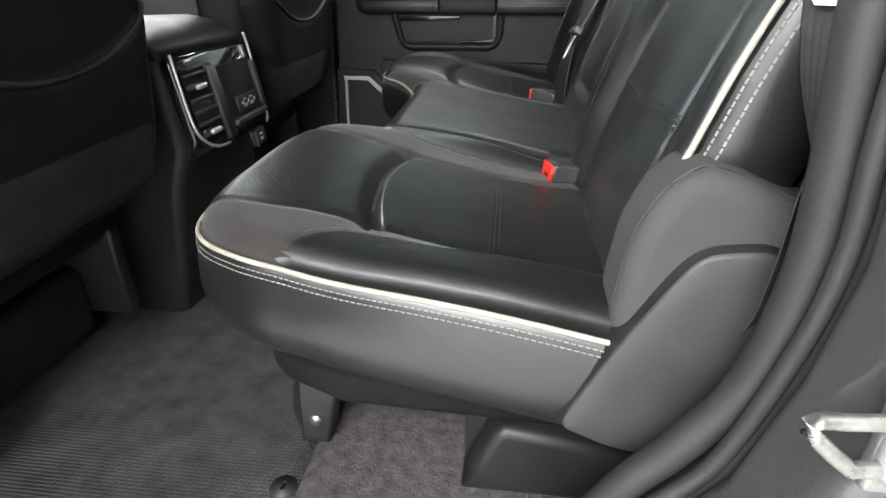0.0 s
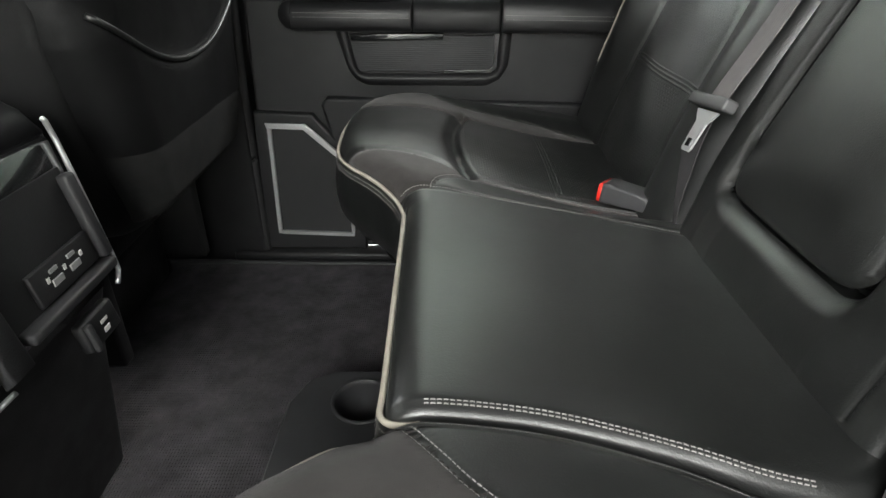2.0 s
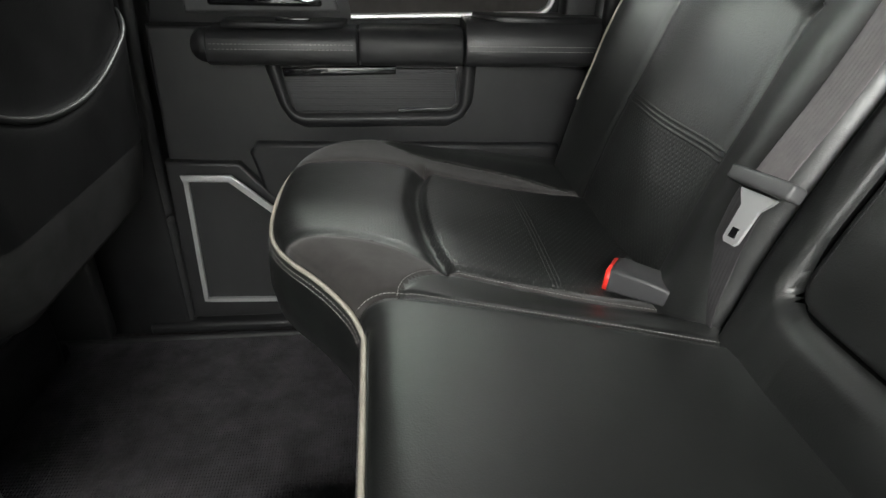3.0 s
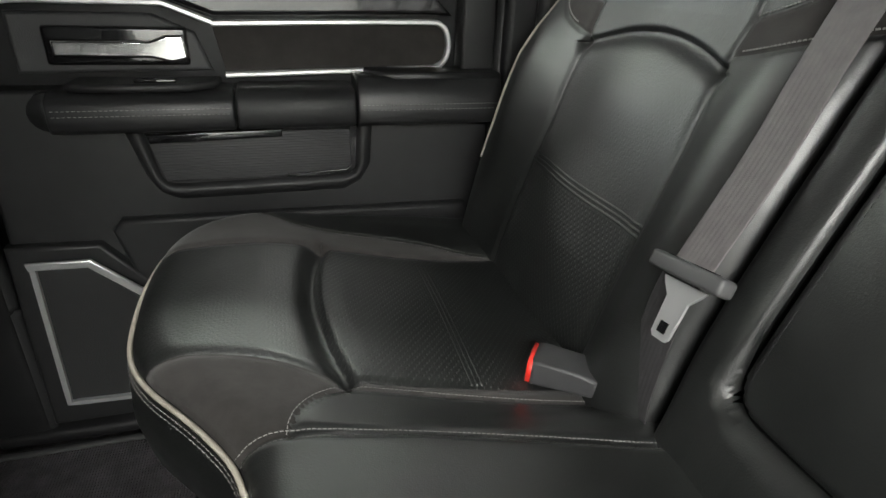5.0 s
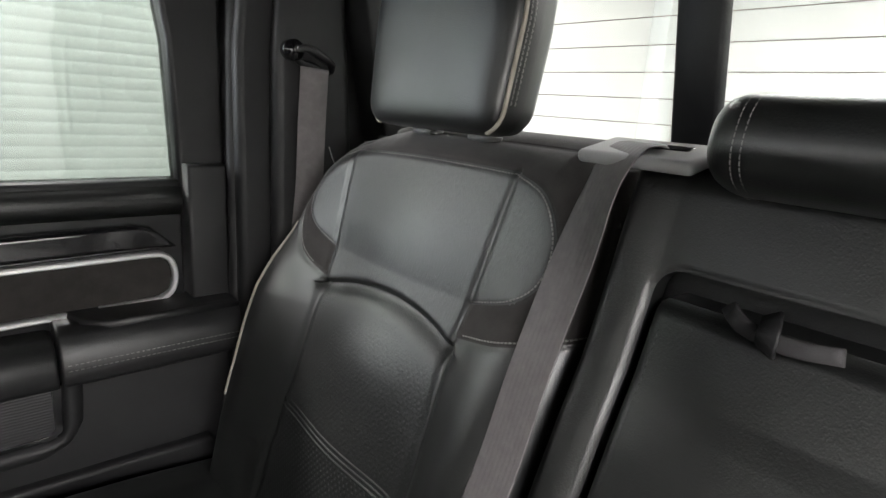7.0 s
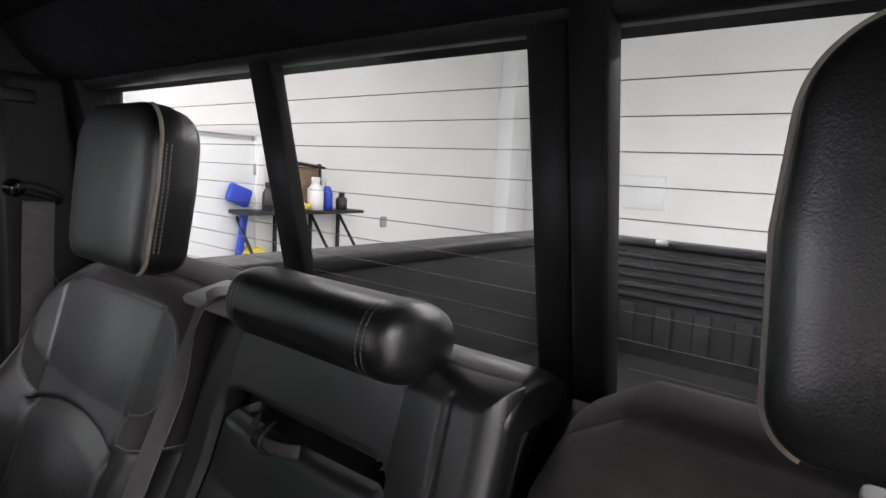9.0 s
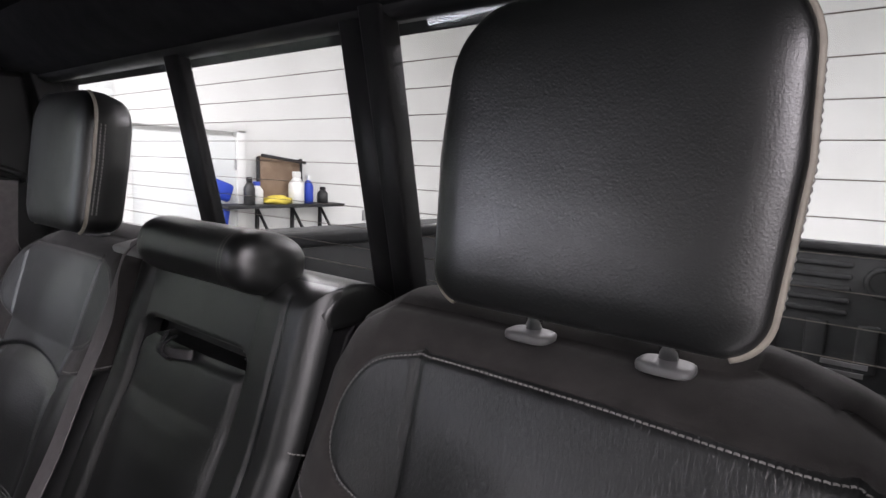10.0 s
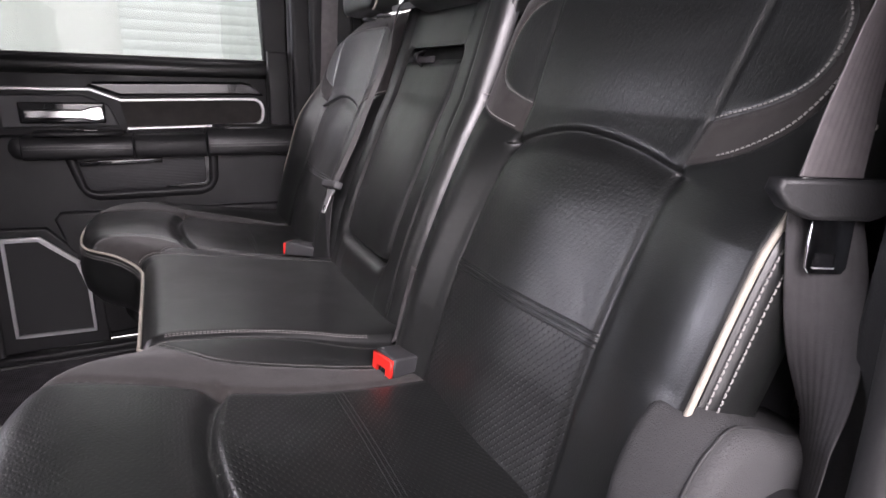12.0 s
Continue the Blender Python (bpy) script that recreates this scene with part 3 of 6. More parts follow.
# ---- rear cushions ----
FRONT_Q = [0.0, 0.17, 0.195, 0.225, 0.265, 0.31, 0.35, 0.39, 0.45, 0.52, 0.58, 0.62, 0.65, 0.672, 0.688, 0.697]
FRONT_X = [-0.168, -0.168, -0.170, -0.182, -0.212, -0.247, -0.270, -0.282, -0.288, -0.288, -0.281, -0.267, -0.245, -0.215, -0.18, -0.14]
SIDE_X, SIDE_Q = [-0.14, -0.03, 0.08, 0.20], [0.697, 0.722, 0.738, 0.746]
REAR = 0.215
CURVE = smooth2([(-0.080, 0.292), (-0.094, 0.35), (-0.102, 0.43), (-0.097, 0.51), (-0.080, 0.583)])
C_IN = smooth2([(-0.30, 0.338), (-0.20, 0.327), (-0.14, 0.312), (-0.080, 0.292), (0.05, 0.286), (0.215, 0.276)])
C_OUT_LEFT = smooth2([(-0.30, 0.578), (-0.20, 0.598), (-0.14, 0.597), (-0.078, 0.591), (0.05, 0.586), (0.215, 0.590)])
C_OUT_RIGHT = smooth2([(-0.30, 0.560), (-0.20, 0.566), (-0.14, 0.574), (-0.080, 0.583), (0.05, 0.584), (0.215, 0.590)])
C_IN_LEFT = smooth2([(-0.30, 0.262), (-0.237, 0.283), (-0.159, 0.313), (-0.083, 0.325), (0.02, 0.325), (0.115, 0.318), (0.215, 0.310)])
CURVE_LEFT = smooth2([(-0.083, 0.325), (-0.096, 0.37), (-0.102, 0.43), (-0.096, 0.51), (-0.078, 0.591)])
PATCH_LEFT = smooth2([(-0.150, 0.185), (-0.128, 0.209), (-0.105, 0.233), (-0.071, 0.249), (0.031, 0.260), (0.106, 0.268), (0.215, 0.274)])
C_STRIP = smooth2([(0.050, 0.286), (0.054, 0.43), (0.056, 0.584)])
PATCH_OUT_LEFT = smooth2([(-0.150, 0.735), (-0.142, 0.700), (-0.134, 0.672), (-0.120, 0.652), (-0.098, 0.632), (-0.06, 0.617), (0.0, 0.605), (0.11, 0.606), (0.215, 0.608)])
PATCH_IN = smooth2([(-0.135, 0.222), (-0.128, 0.242), (-0.105, 0.266), (-0.070, 0.279), (0.03, 0.270), (0.12, 0.258), (0.215, 0.245)])
MID_LINE = smooth2([(-0.18, 0.216), (-0.13, 0.222), (-0.044, 0.218), (0.062, 0.196), (0.161, 0.174), (0.215, 0.165)])
PATCH_OUT_RIGHT = smooth2([(-0.175, 0.70), (-0.135, 0.655), (-0.088, 0.637), (0.003, 0.632), (0.082, 0.622), (0.131, 0.606), (0.175, 0.597), (0.215, 0.594)])
SPLIT = smooth2([(-0.30, 0.171), (-0.17, 0.171), (-0.10, 0.171), (-0.04, 0.176), (0.04, 0.194), (0.10, 0.211), (0.16, 0.218), (0.215, 0.22)])
SEAMS = {1: (CURVE, C_IN, PATCH_IN, MID_LINE), -1: (CURVE_LEFT, C_IN_LEFT, PATCH_LEFT, SPLIT)}


def split_q(x):
    """How far from the middle the two cushions meet."""
    return np.interp(x, SPLIT[:, 0], SPLIT[:, 1])




LEFT_Q = [0.0, 0.168, 0.185, 0.20, 0.22, 0.245, 0.27, 0.30, 0.33, 0.39, 0.45, 0.52, 0.58, 0.62, 0.65, 0.672, 0.688, 0.697]
LEFT_X = [-0.168, -0.168, -0.191, -0.211, -0.233, -0.255, -0.270, -0.281, -0.288, -0.292, -0.291, -0.289, -0.281, -0.267, -0.245, -0.215, -0.18, -0.14]


def sorted_line(qs, xs):
    line = smooth2(list(zip(qs, xs)))
    return line[np.argsort(line[:, 0])]


FRONT_LINE = {1: sorted_line(FRONT_Q, FRONT_X), -1: sorted_line(LEFT_Q, LEFT_X)}
SIDE_LINE = smooth2(list(zip(SIDE_X, SIDE_Q)))


def front_x(q, side):
    return np.interp(np.abs(q), FRONT_LINE[side][:, 0], FRONT_LINE[side][:, 1])


def side_q(x):
    return np.interp(x, SIDE_LINE[:, 0], SIDE_LINE[:, 1])


CUSH_RIM = {s: np.concatenate([np.stack([front_x(np.linspace(0, 0.697, 160), s), np.linspace(0, 0.697, 160)], 1), np.stack([np.linspace(-0.135, 0.215, 60), side_q(np.linspace(-0.135, 0.215, 60))], 1)]) for s in (1, -1)}


def soft(x, xs, ys, w=0.03):
    """Like lerp, with its corners eased over the width w."""
    return sum(lerp(x + o, xs, ys) for o in np.linspace(-w, w, 9)) / 9


def cushion_surface(side):
    CURVE, C_IN, PATCH_IN, MID_LINE = SEAMS[side]
    PATCH_OUT = PATCH_OUT_RIGHT if side > 0 else PATCH_OUT_LEFT
    C_OUT = C_OUT_RIGHT if side > 0 else C_OUT_LEFT

    def surface(uv):
        x, q = uv[:, 0], np.abs(uv[:, 1])
        z = soft(x, [-0.30, -0.24, -0.19, -0.13, -0.08, -0.02, 0.055, 0.13, 0.22], [0.440, 0.446, 0.446, 0.438, 0.418, 0.402, 0.386, 0.374, 0.364])
        zm = soft(x, [-0.20, -0.13, 0.0, 0.22], [0.428, 0.427, 0.414, 0.388])
        w = 1 / (1 + np.exp((q - 0.225) / 0.012))
        z = z * (1 - w) + zm * w
        lift = soft(x, [-0.2, -0.145, -0.12, -0.09, -0.06, -0.03, 0.02, 0.08, 0.14, 0.2], [0.0, 0.001, 0.005, 0.014, 0.023, 0.031, 0.041, 0.047, 0.046, 0.041]) * (1.0 if side < 0 else 0.35)
        step = np.clip((q - 0.588) / 0.092, 0, 1)
        z = z + lift * step * step * (3 - 2 * step) + 0.004 * bell(q - 0.44, 0.14) * np.clip((x - np.interp(q, CURVE[:, 1], CURVE[:, 0])) / 0.035, 0, 1)
        pts = np.stack([x, q], 1)
        rim, _ = dist_line(pts, CUSH_RIM[side])
        r = lerp(x, [-0.22, -0.04], [0.034, 0.030]) * np.where(q > 0.55, 1, 0) + 0.034 * np.where(q > 0.55, 0, 1)
        z = z - roll(rim / r, 1.0) * r * 0.8
        for line, depth, width in ((CURVE, 0.014, 0.011), (C_IN, 0.0035, 0.007), (C_OUT, 0.0035, 0.007), (PATCH_OUT, 0.0015, 0.004), (PATCH_IN, 0.003, 0.004), (MID_LINE, 0.005, 0.005)):
            if line is MID_LINE:
                continue
            d, near = dist_line(pts, line)
            if line is CURVE:
                # the thigh roll drops steeply, the insert swells up to it more gently
                width = np.where(x < near[:, 0], 0.013, 0.007)
            z = z - depth * bell(d, width) * (np.clip(rim / 0.02, 0, 1) if line is PATCH_OUT else 1)
        if side > 0:
            d, _ = dist_line(uv, MID_LINE)
            z = z - 0.005 * bell(d, 0.005)
        # both cushions round down where they meet
        gap = np.abs(uv[:, 1] * side + split_q(x))
        z = z - 0.011 * bell(gap, 0.007) - 0.002 * bell(gap - 0.010, 0.004)
        return np.stack([x, YM + side * uv[:, 1], z], 1)
    return surface


def wall_below(seat, surface, rim, base, name="skirt"):
    """The upholstered wall of a cushion under its piped rim."""
    top = surface(rim)
    level = np.pad(top[:, 2], 8, mode="edge")
    top[:, 2] = np.convolve(level, np.ones(17) / 17, mode="valid")
    t = np.gradient(top[:, :2], axis=0)
    t /= np.linalg.norm(t, axis=1, keepdims=True)
    out = np.stack([t[:, 1], -t[:, 0]], 1)
    mid = np.array((0.05, top[:, 1].mean()))
    if ((top[:, :2] - mid) * out).sum(1).mean() < 0:
        out = -out
    rings, n = [top], len(top)
    for drop, push in ((0.004, 0.004), (0.012, 0.006), (0.03, 0.009), (0.06, 0.011), (0.09, 0.006), (0.115, -0.012), (0.132, -0.04), (0.138, -0.06)):
        r = top.copy()
        r[:, :2] += out * push
        r[:, 2] -= drop
        rings.append(r)
    faces = [(k * n + i, k * n + i + 1, (k + 1) * n + i + 1, (k + 1) * n + i) for k in range(len(rings) - 1) for i in range(n - 1)]
    verts = np.concatenate(rings)
    part(name, mesh_of(name, verts, faces, np.zeros((len(verts), 2))), LEATHER, seat, "black leather cushion wall")
    pip = top.copy()
    pip[:, :2] += out * 0.003
    pip[:, 2] += 0.001
    part("piping", tube(pip, 0.0027, smooth_line=False), PIPING, seat, "cream piping round the rim")
    o3 = np.concatenate([out, np.full((n, 1), 0.15)], 1)
    rows = []
    for drop, push in ((0.0070, 0.0056), (0.0125, 0.0068)):
        r = top.copy()
        r[:, :2] += out * push
        r[:, 2] -= drop
        rows.append(r)
    thread(rows, [o3, o3], seat, "twin rows of pale stitching", width=0.0014, length=0.0045, gap=0.0017)
    return top, out


def rim_line(side, q0, q1, with_side=0, n=110):
    """Points (x, q) round a cushion's front from q0 to q1, and on along the outer side."""
    q = np.linspace(q0, q1, 6 * n)
    pts = np.stack([front_x(q, side), q], 1)
    if with_side:
        x = np.linspace(-0.137, 0.195, 46)
        pts = np.concatenate([pts, np.stack([x, side_q(x)], 1)])
    d = np.r_[0, np.cumsum(np.linalg.norm(np.diff(pts, axis=0), axis=1))]
    s = np.linspace(0, d[-1], int(d[-1] / 0.0045))
    return np.stack([np.interp(s, d, pts[:, 0]), np.interp(s, d, pts[:, 1])], 1)


def cushion(side, q_from, label):
    """A bench cushion from q_from (minus: past the middle) to the outer side."""
    seat = thing("seat_cushion", label, "seat cushion", "rear seat cushions", (-0.05, YM + side * 0.45, 0.0))
    CURVE, C_IN, PATCH_IN, MID_LINE = SEAMS[side]
    PATCH_OUT = PATCH_OUT_RIGHT if side > 0 else PATCH_OUT_LEFT
    C_OUT = C_OUT_RIGHT if side > 0 else C_OUT_LEFT
    CUSH_SEAMS = [CURVE, C_IN, C_OUT, C_STRIP, PATCH_OUT, PATCH_IN, MID_LINE]
    surface = cushion_surface(side)
    qs = np.concatenate([np.linspace(q_from, 0.60, int((0.60 - q_from) / 0.0042)), np.linspace(0.60, 0.697, 24)[1:]])
    cols = []
    for q in qs:
        s = np.linspace(0, 1, 128) ** 1.0
        x = front_x(q, side) + s * (REAR - front_x(q, side))
        # the outer side widens towards the back
        k = np.clip((q - 0.60) / 0.097, 0, 1)
        grow = np.where(x > -0.14, side_q(x) - 0.697, 0) * k
        shear = (split_q(x) - abs(q_from)) * np.clip(1 - (q - q_from) / 0.085, 0, 1) * -side
        cols.append(np.stack([x, np.full(128, q) + grow + shear], 1))
    uv, faces = grid_uv(np.array(cols))
    grid = np.arange(len(uv)).reshape(len(qs), 128)
    keep = np.zeros(len(uv), bool)
    for line in (grid[0], grid[-1], grid[:, 0], grid[:, -1]):
        keep[line] = True
    was = uv.copy()
    uv = snap(uv, faces, CUSH_SEAMS, 0.0036)
    uv[keep] = was[keep]
    ins = poly(C_IN, C_OUT[::-1])
    ordered = lambda line: (lambda p: np.interp(p[:, 0], line[:, 0], line[:, 1]))
    curve_x = lambda p: np.interp(p[:, 1], CURVE[:, 1], CURVE[:, 0])
    strip_x = lambda p: np.interp(p[:, 1], C_STRIP[:, 1], C_STRIP[:, 0])
    patch_o = poly(PATCH_OUT, [(0.215, 0.9), (PATCH_OUT[0][0], 0.9)])
    patch_i = poly(PATCH_IN, MID_LINE[::-1] - (0.0, 0.0 if side > 0 else 0.05))
    mid_q = ordered(MID_LINE)
    middle = [("middle_panel", LEATHER, "smooth black leather middle seat", lambda p: p[:, 1] < mid_q(p))]
    panels(uv, faces, surface, (middle if side > 0 else []) + [
        ("front_bolster", INSERT, "grained black leather thigh bolster", lambda p: ins(p) & (p[:, 0] < curve_x(p))),
        ("insert", WOVEN, "woven black leather insert", lambda p: ins(p) & (p[:, 0] < strip_x(p))),
        ("insert", WOVEN, "woven black leather rear insert", ins),
        ("side_patch", LEATHER, "black leather side bolster", patch_o),
        ("side_patch", LEATHER, "black leather side bolster", patch_i),
        ("side_band", SUEDE, "dark suede side band", lambda p: p[:, 1] > 0.45),
        ("side_band", SUEDE, "dark suede side band", None),
    ], seat, flip=side < 0)
    strip = C_STRIP[C_STRIP[:, 1] > np.interp(0.05, C_IN[:, 0], C_IN[:, 1])]
    for off in (-0.0055, 0.0, 0.0055):
        part("tuck", tube(surface(strip + (off, 0)) + (0, 0, -0.0012), 0.0020, sides=6, smooth_line=False), INSERT, seat)
    rows, ups = [], []
    for line, offs in ((PATCH_OUT[PATCH_OUT[:, 1] < 0.688], (-0.004, 0.004)), (PATCH_IN, (0.004,)), (MID_LINE, (-0.004, 0.004))):
        if q_from > 0.1 and line is MID_LINE:
            continue
        if q_from > 0.1 and line is PATCH_IN:
            offs = (-0.004, 0.004)
        a, b = row_on(surface, line[(line[:, 1] < 0.668) & (line[:, 1] > q_from + 0.005)], offs, (0, 0, 1))
        thread(a, b, seat, "fine grey top stitching", width=0.0009, length=0.0031, gap=0.0012)
    # pale rows along the join of the two cushions
    edge = SPLIT[(SPLIT[:, 0] > -0.148) & (SPLIT[:, 0] < 0.14)] * (1, -side)
    a, b = row_on(surface, edge, (0.0105, 0.0128) if side > 0 else (0.0095,), (0, 0, 1))
    thread(a, b, seat, "thick pale edge stitching", width=0.0013, length=0.0034, gap=0.0014)
    rim = rim_line(side, q_from, 0.697, True)
    if side > 0:
        turn = smooth2([(-0.140, q_from + 0.001), (-0.150, q_from + 0.0015), (-0.160, q_from + 0.004), (-0.166, q_from + 0.010), (-0.168, q_from + 0.018)])
        rim = np.concatenate([turn[:-1], rim[rim[:, 1] > q_from + 0.018]])
    wall_below(seat, surface, rim, 0.25)
    # hard base pan under the upholstery
    q = np.linspace(q_from + 0.02, 0.66, 30)
    outline = [(front_x(a, side) + 0.06, YM + side * a) for a in q] + [(-0.10, YM + side * 0.69), (0.17, YM + side * 0.70), (0.17, YM + side * (q_from + 0.02))]
    part("base_pan", prism(outline, 2, 0.247, 0.285, 0.008), FELT, seat, "black felt-covered base pan")
    for lq in (q_from + 0.12, 0.60):
        leg = part("leg", prism([(-0.188, 0.108), (-0.150, 0.108), (-0.140, 0.165), (-0.120, 0.255), (-0.178, 0.255), (-0.186, 0.18)], 1, YM + side * lq - 0.018, YM + side * lq + 0.018, 0.004), BLACK_STEEL, seat, "black steel leg bracket")
        part("bolt", tube([(-0.165, YM + side * (lq + 0.0175), 0.150), (-0.165, YM + side * (lq + 0.022), 0.150)], 0.009, sides=6, smooth_line=False), STEEL, leg)
        part("leg", box((0.08, YM + side * lq, 0.178), (0.10, 0.05, 0.145), 0.004), BLACK_STEEL, seat)
    return seat


right_back = seat_back(1, "black leather outer seat back with suede yoke beside the shut door")
left_back = seat_back(-1, "black leather outer seat back with suede yoke by the open doorway")
right_cushion = cushion(1, -0.1700, "black leather double seat cushion with cream piping over the floor")
left_cushion = cushion(-1, 0.1710, "black leather single seat cushion with cream piping by the doorway")


# ---- middle seat back with folding armrest ----
def round_slot(lo, hi, bottom, top, r_low, r_top, n=8):
    """A closed outline in (q, z) with rounded corners, in even small steps."""
    pts = []
    for cq, cz, r, a0 in ((hi - r_low, bottom + r_low, r_low, -90), (hi - r_top, top - r_top, r_top, 0), (lo + r_top, top - r_top, r_top, 90), (lo + r_low, bottom + r_low, r_low, 180)):
        pts += [(cq + r * math.cos(radians(a0 + 90 * k / n)), cz + r * math.sin(radians(a0 + 90 * k / n))) for k in range(n + 1)]
    pts = np.array(pts + pts[:1])
    d = np.r_[0, np.cumsum(np.linalg.norm(np.diff(pts, axis=0), axis=1))]
    s = np.linspace(0, d[-1], int(d[-1] / 0.004))
    return np.stack([np.interp(s, d, pts[:, 0]), np.interp(s, d, pts[:, 1])], 1)


def middle_back():
    seat = thing("rear_seat", "black leather middle seat back with folded-up armrest panel", "car seat", "rear seat backs", (0.25, YM, 0.36))
    LOW, HIGH = -0.0915, 0.1455      # the armrest sits a little off the middle line
    HOLE = round_slot(LOW, HIGH, 0.455, 0.823, 0.030, 0.020)
    PAD = round_slot(LOW + 0.004, HIGH - 0.004, 0.463, 0.800, 0.030, 0.012)
    EDGE_SEAM = np.stack([np.linspace(-0.150, -0.138, 60), np.linspace(0.40, 0.89, 60)], 1)

    def surface(uv):
        q, z = uv[:, 0], uv[:, 1]
        x = lerp(z, BACK_Z, BACK_X) - 0.003
        # both rails swell between the armrest and the outer seats
        for a, b, rise in ((-0.186, LOW, 0.005), (HIGH, 0.206, 0.007)):
            k = np.clip((q - a) / (b - a), 0, 1)
            x = x - rise * np.sin(math.pi * k) ** 0.7 * lerp(z, [0.42, 0.50], [0.4, 1.0])
        x = x - 0.008 * bell(z - 0.415, 0.035) * lerp(np.abs(q), [0.10, 0.17], [1.0, 0.0])
        hole, _ = dist_line(uv, HOLE)
        x = x + roll(hole, lerp(z, [0.47, 0.52], [0.016, 0.0065]))
        d, _ = dist_line(uv, EDGE_SEAM)
        x = x + 0.003 * bell(d, 0.003)
        rim = np.minimum(0.186 - np.abs(q), 0.905 - z)
        r = np.where((q > 0) & (0.186 - np.abs(q) < 0.905 - z), 0.010, 0.024)
        return np.stack([x + roll(np.maximum(rim, 0) / r, 1.0) * r, YM + q, z], 1)

    def rest(uv):
        q, z = uv[:, 0], uv[:, 1]
        x = lerp(z, BACK_Z, BACK_X) - 0.001
        k = np.clip((q - LOW) / (HIGH - LOW), 0, 1)
        x = x - 0.010 * (1 - np.abs(2 * k - 1) ** 3) * lerp(z, [0.46, 0.52, 0.72, 0.80], [0.5, 1.0, 1.0, 0.4])
        e, _ = dist_line(uv, PAD)
        return np.stack([x + roll(e, 0.012), YM + q, z], 1)

    zs, us = np.linspace(0.34, 0.905, 140), np.linspace(-0.186, 0.186, 110)
    uv, faces = grid_uv(np.stack(np.meshgrid(us, zs), -1))
    faces = faces[~inside(uv[faces].mean(1), HOLE)]
    uv = snap(uv, faces, [HOLE], 0.0038)
    panels(uv, faces, surface, [("top_panel", LEATHER, "black leather cap over the recess", lambda p: p[:, 1] > 0.823), ("lower_panel", LEATHER, "", lambda p: (p[:, 1] < 0.455) & (p[:, 0] > -0.15)), ("edge_strip", LEATHER, "narrow stitched edge strip", lambda p: p[:, 0] < np.interp(p[:, 1], EDGE_SEAM[:, 1], EDGE_SEAM[:, 0])), ("side_rail", LEATHER, "", lambda p: p[:, 0] < 0.03), ("side_rail", LEATHER, "", None)], seat, flip=True)
    zs, us = np.linspace(0.4635, 0.7995, 84), np.linspace(LOW + 0.0045, HIGH - 0.0045, 62)
    uv, faces = grid_uv(np.stack(np.meshgrid(us, zs), -1))
    uv = snap(uv, faces, [PAD], 0.0045)
    faces = faces[inside(uv[faces].mean(1), PAD)]
    arm = panels(uv, faces, rest, [("armrest", LEATHER, "smooth black leather folding armrest", None)], seat, flip=True)["armrest"]
    for name, line, fn, deep, hide in (("armrest_side", PAD, rest, 0.045, LEATHER), ("recess_wall", HOLE, surface, 0.020, LEATHER)):
        edge = fn(line[:-1])
        n = len(edge)
        part(name, mesh_of(name, np.concatenate([edge, edge + (deep, 0, 0)]), [(k, (k + 1) % n, n + (k + 1) % n, n + k) for k in range(n)], np.zeros((2 * n, 2))), hide, seat)
    # the well behind the armrest
    back = [(lerp(z, BACK_Z, BACK_X) + 0.036, z) for z in (0.45, 0.6, 0.7, 0.80, 0.86)] + [(0.43, 0.86), (0.40, 0.45)]
    part("well", prism(back, 1, YM + LOW - 0.004, YM + HIGH + 0.004, 0.0), PLASTIC, seat, "dark recess behind the armrest")
    rows, ups = [], []
    for q in (LOW + 0.017, HIGH - 0.017):
        line = np.stack([np.full(60, q), np.linspace(0.49, 0.785, 60)], 1)
        a, b = row_on(rest, line, (0.0,), (-1, 0, 0))
        rows, ups = rows + a, ups + b
    thread(rows, ups, arm, "dark thread down the armrest", PLASTIC_GREY, width=0.0011)
    a, b = row_on(surface, EDGE_SEAM, (0.0045,), (-1, 0, 0))
    thread(a, b, seat, "dark thread beside the edge strip", PLASTIC_GREY, width=0.0011)
    # pull strap in the recess
    part("strap", slab_line([(0.340, YM + 0.085, 0.809), (0.326, YM + 0.07, 0.803), (0.323, YM + 0.04, 0.799), (0.334, YM + 0.01, 0.80)], 0.012, 0.004, up=(-1, 0, 0.3)), WEBBING_DARK, seat, "black webbing pull strap")
    part("loop", slab_line([(0.335, YM + 0.055, 0.813), (0.317, YM + 0.05, 0.809), (0.315, YM + 0.05, 0.799), (0.327, YM + 0.052, 0.79)], 0.014, 0.004, up=(-1, 0, 0.3)), PLASTIC, seat)
    shell = [(lerp(z, BACK_Z, BACK_X) + 0.05, z) for z in (0.34, 0.6, 0.85)] + [(0.44, 0.885), (0.455, 0.87), (0.33, 0.34)]
    part("back_shell", prism(shell, 1, YM - 0.18, YM + 0.18, 0.003), PLASTIC, seat)
    # top cap that runs back to the window
    cap = [(0.366, 0.880), (0.385, 0.902), (0.41, 0.907), (0.44, 0.902), (0.47, 0.885), (0.47, 0.86), (0.37, 0.86)]
    part("top_cap", prism(cap, 1, YM - 0.186, YM + 0.186, 0.008, 3), LEATHER, seat, "black leather top cap")
    return seat


middle_back()


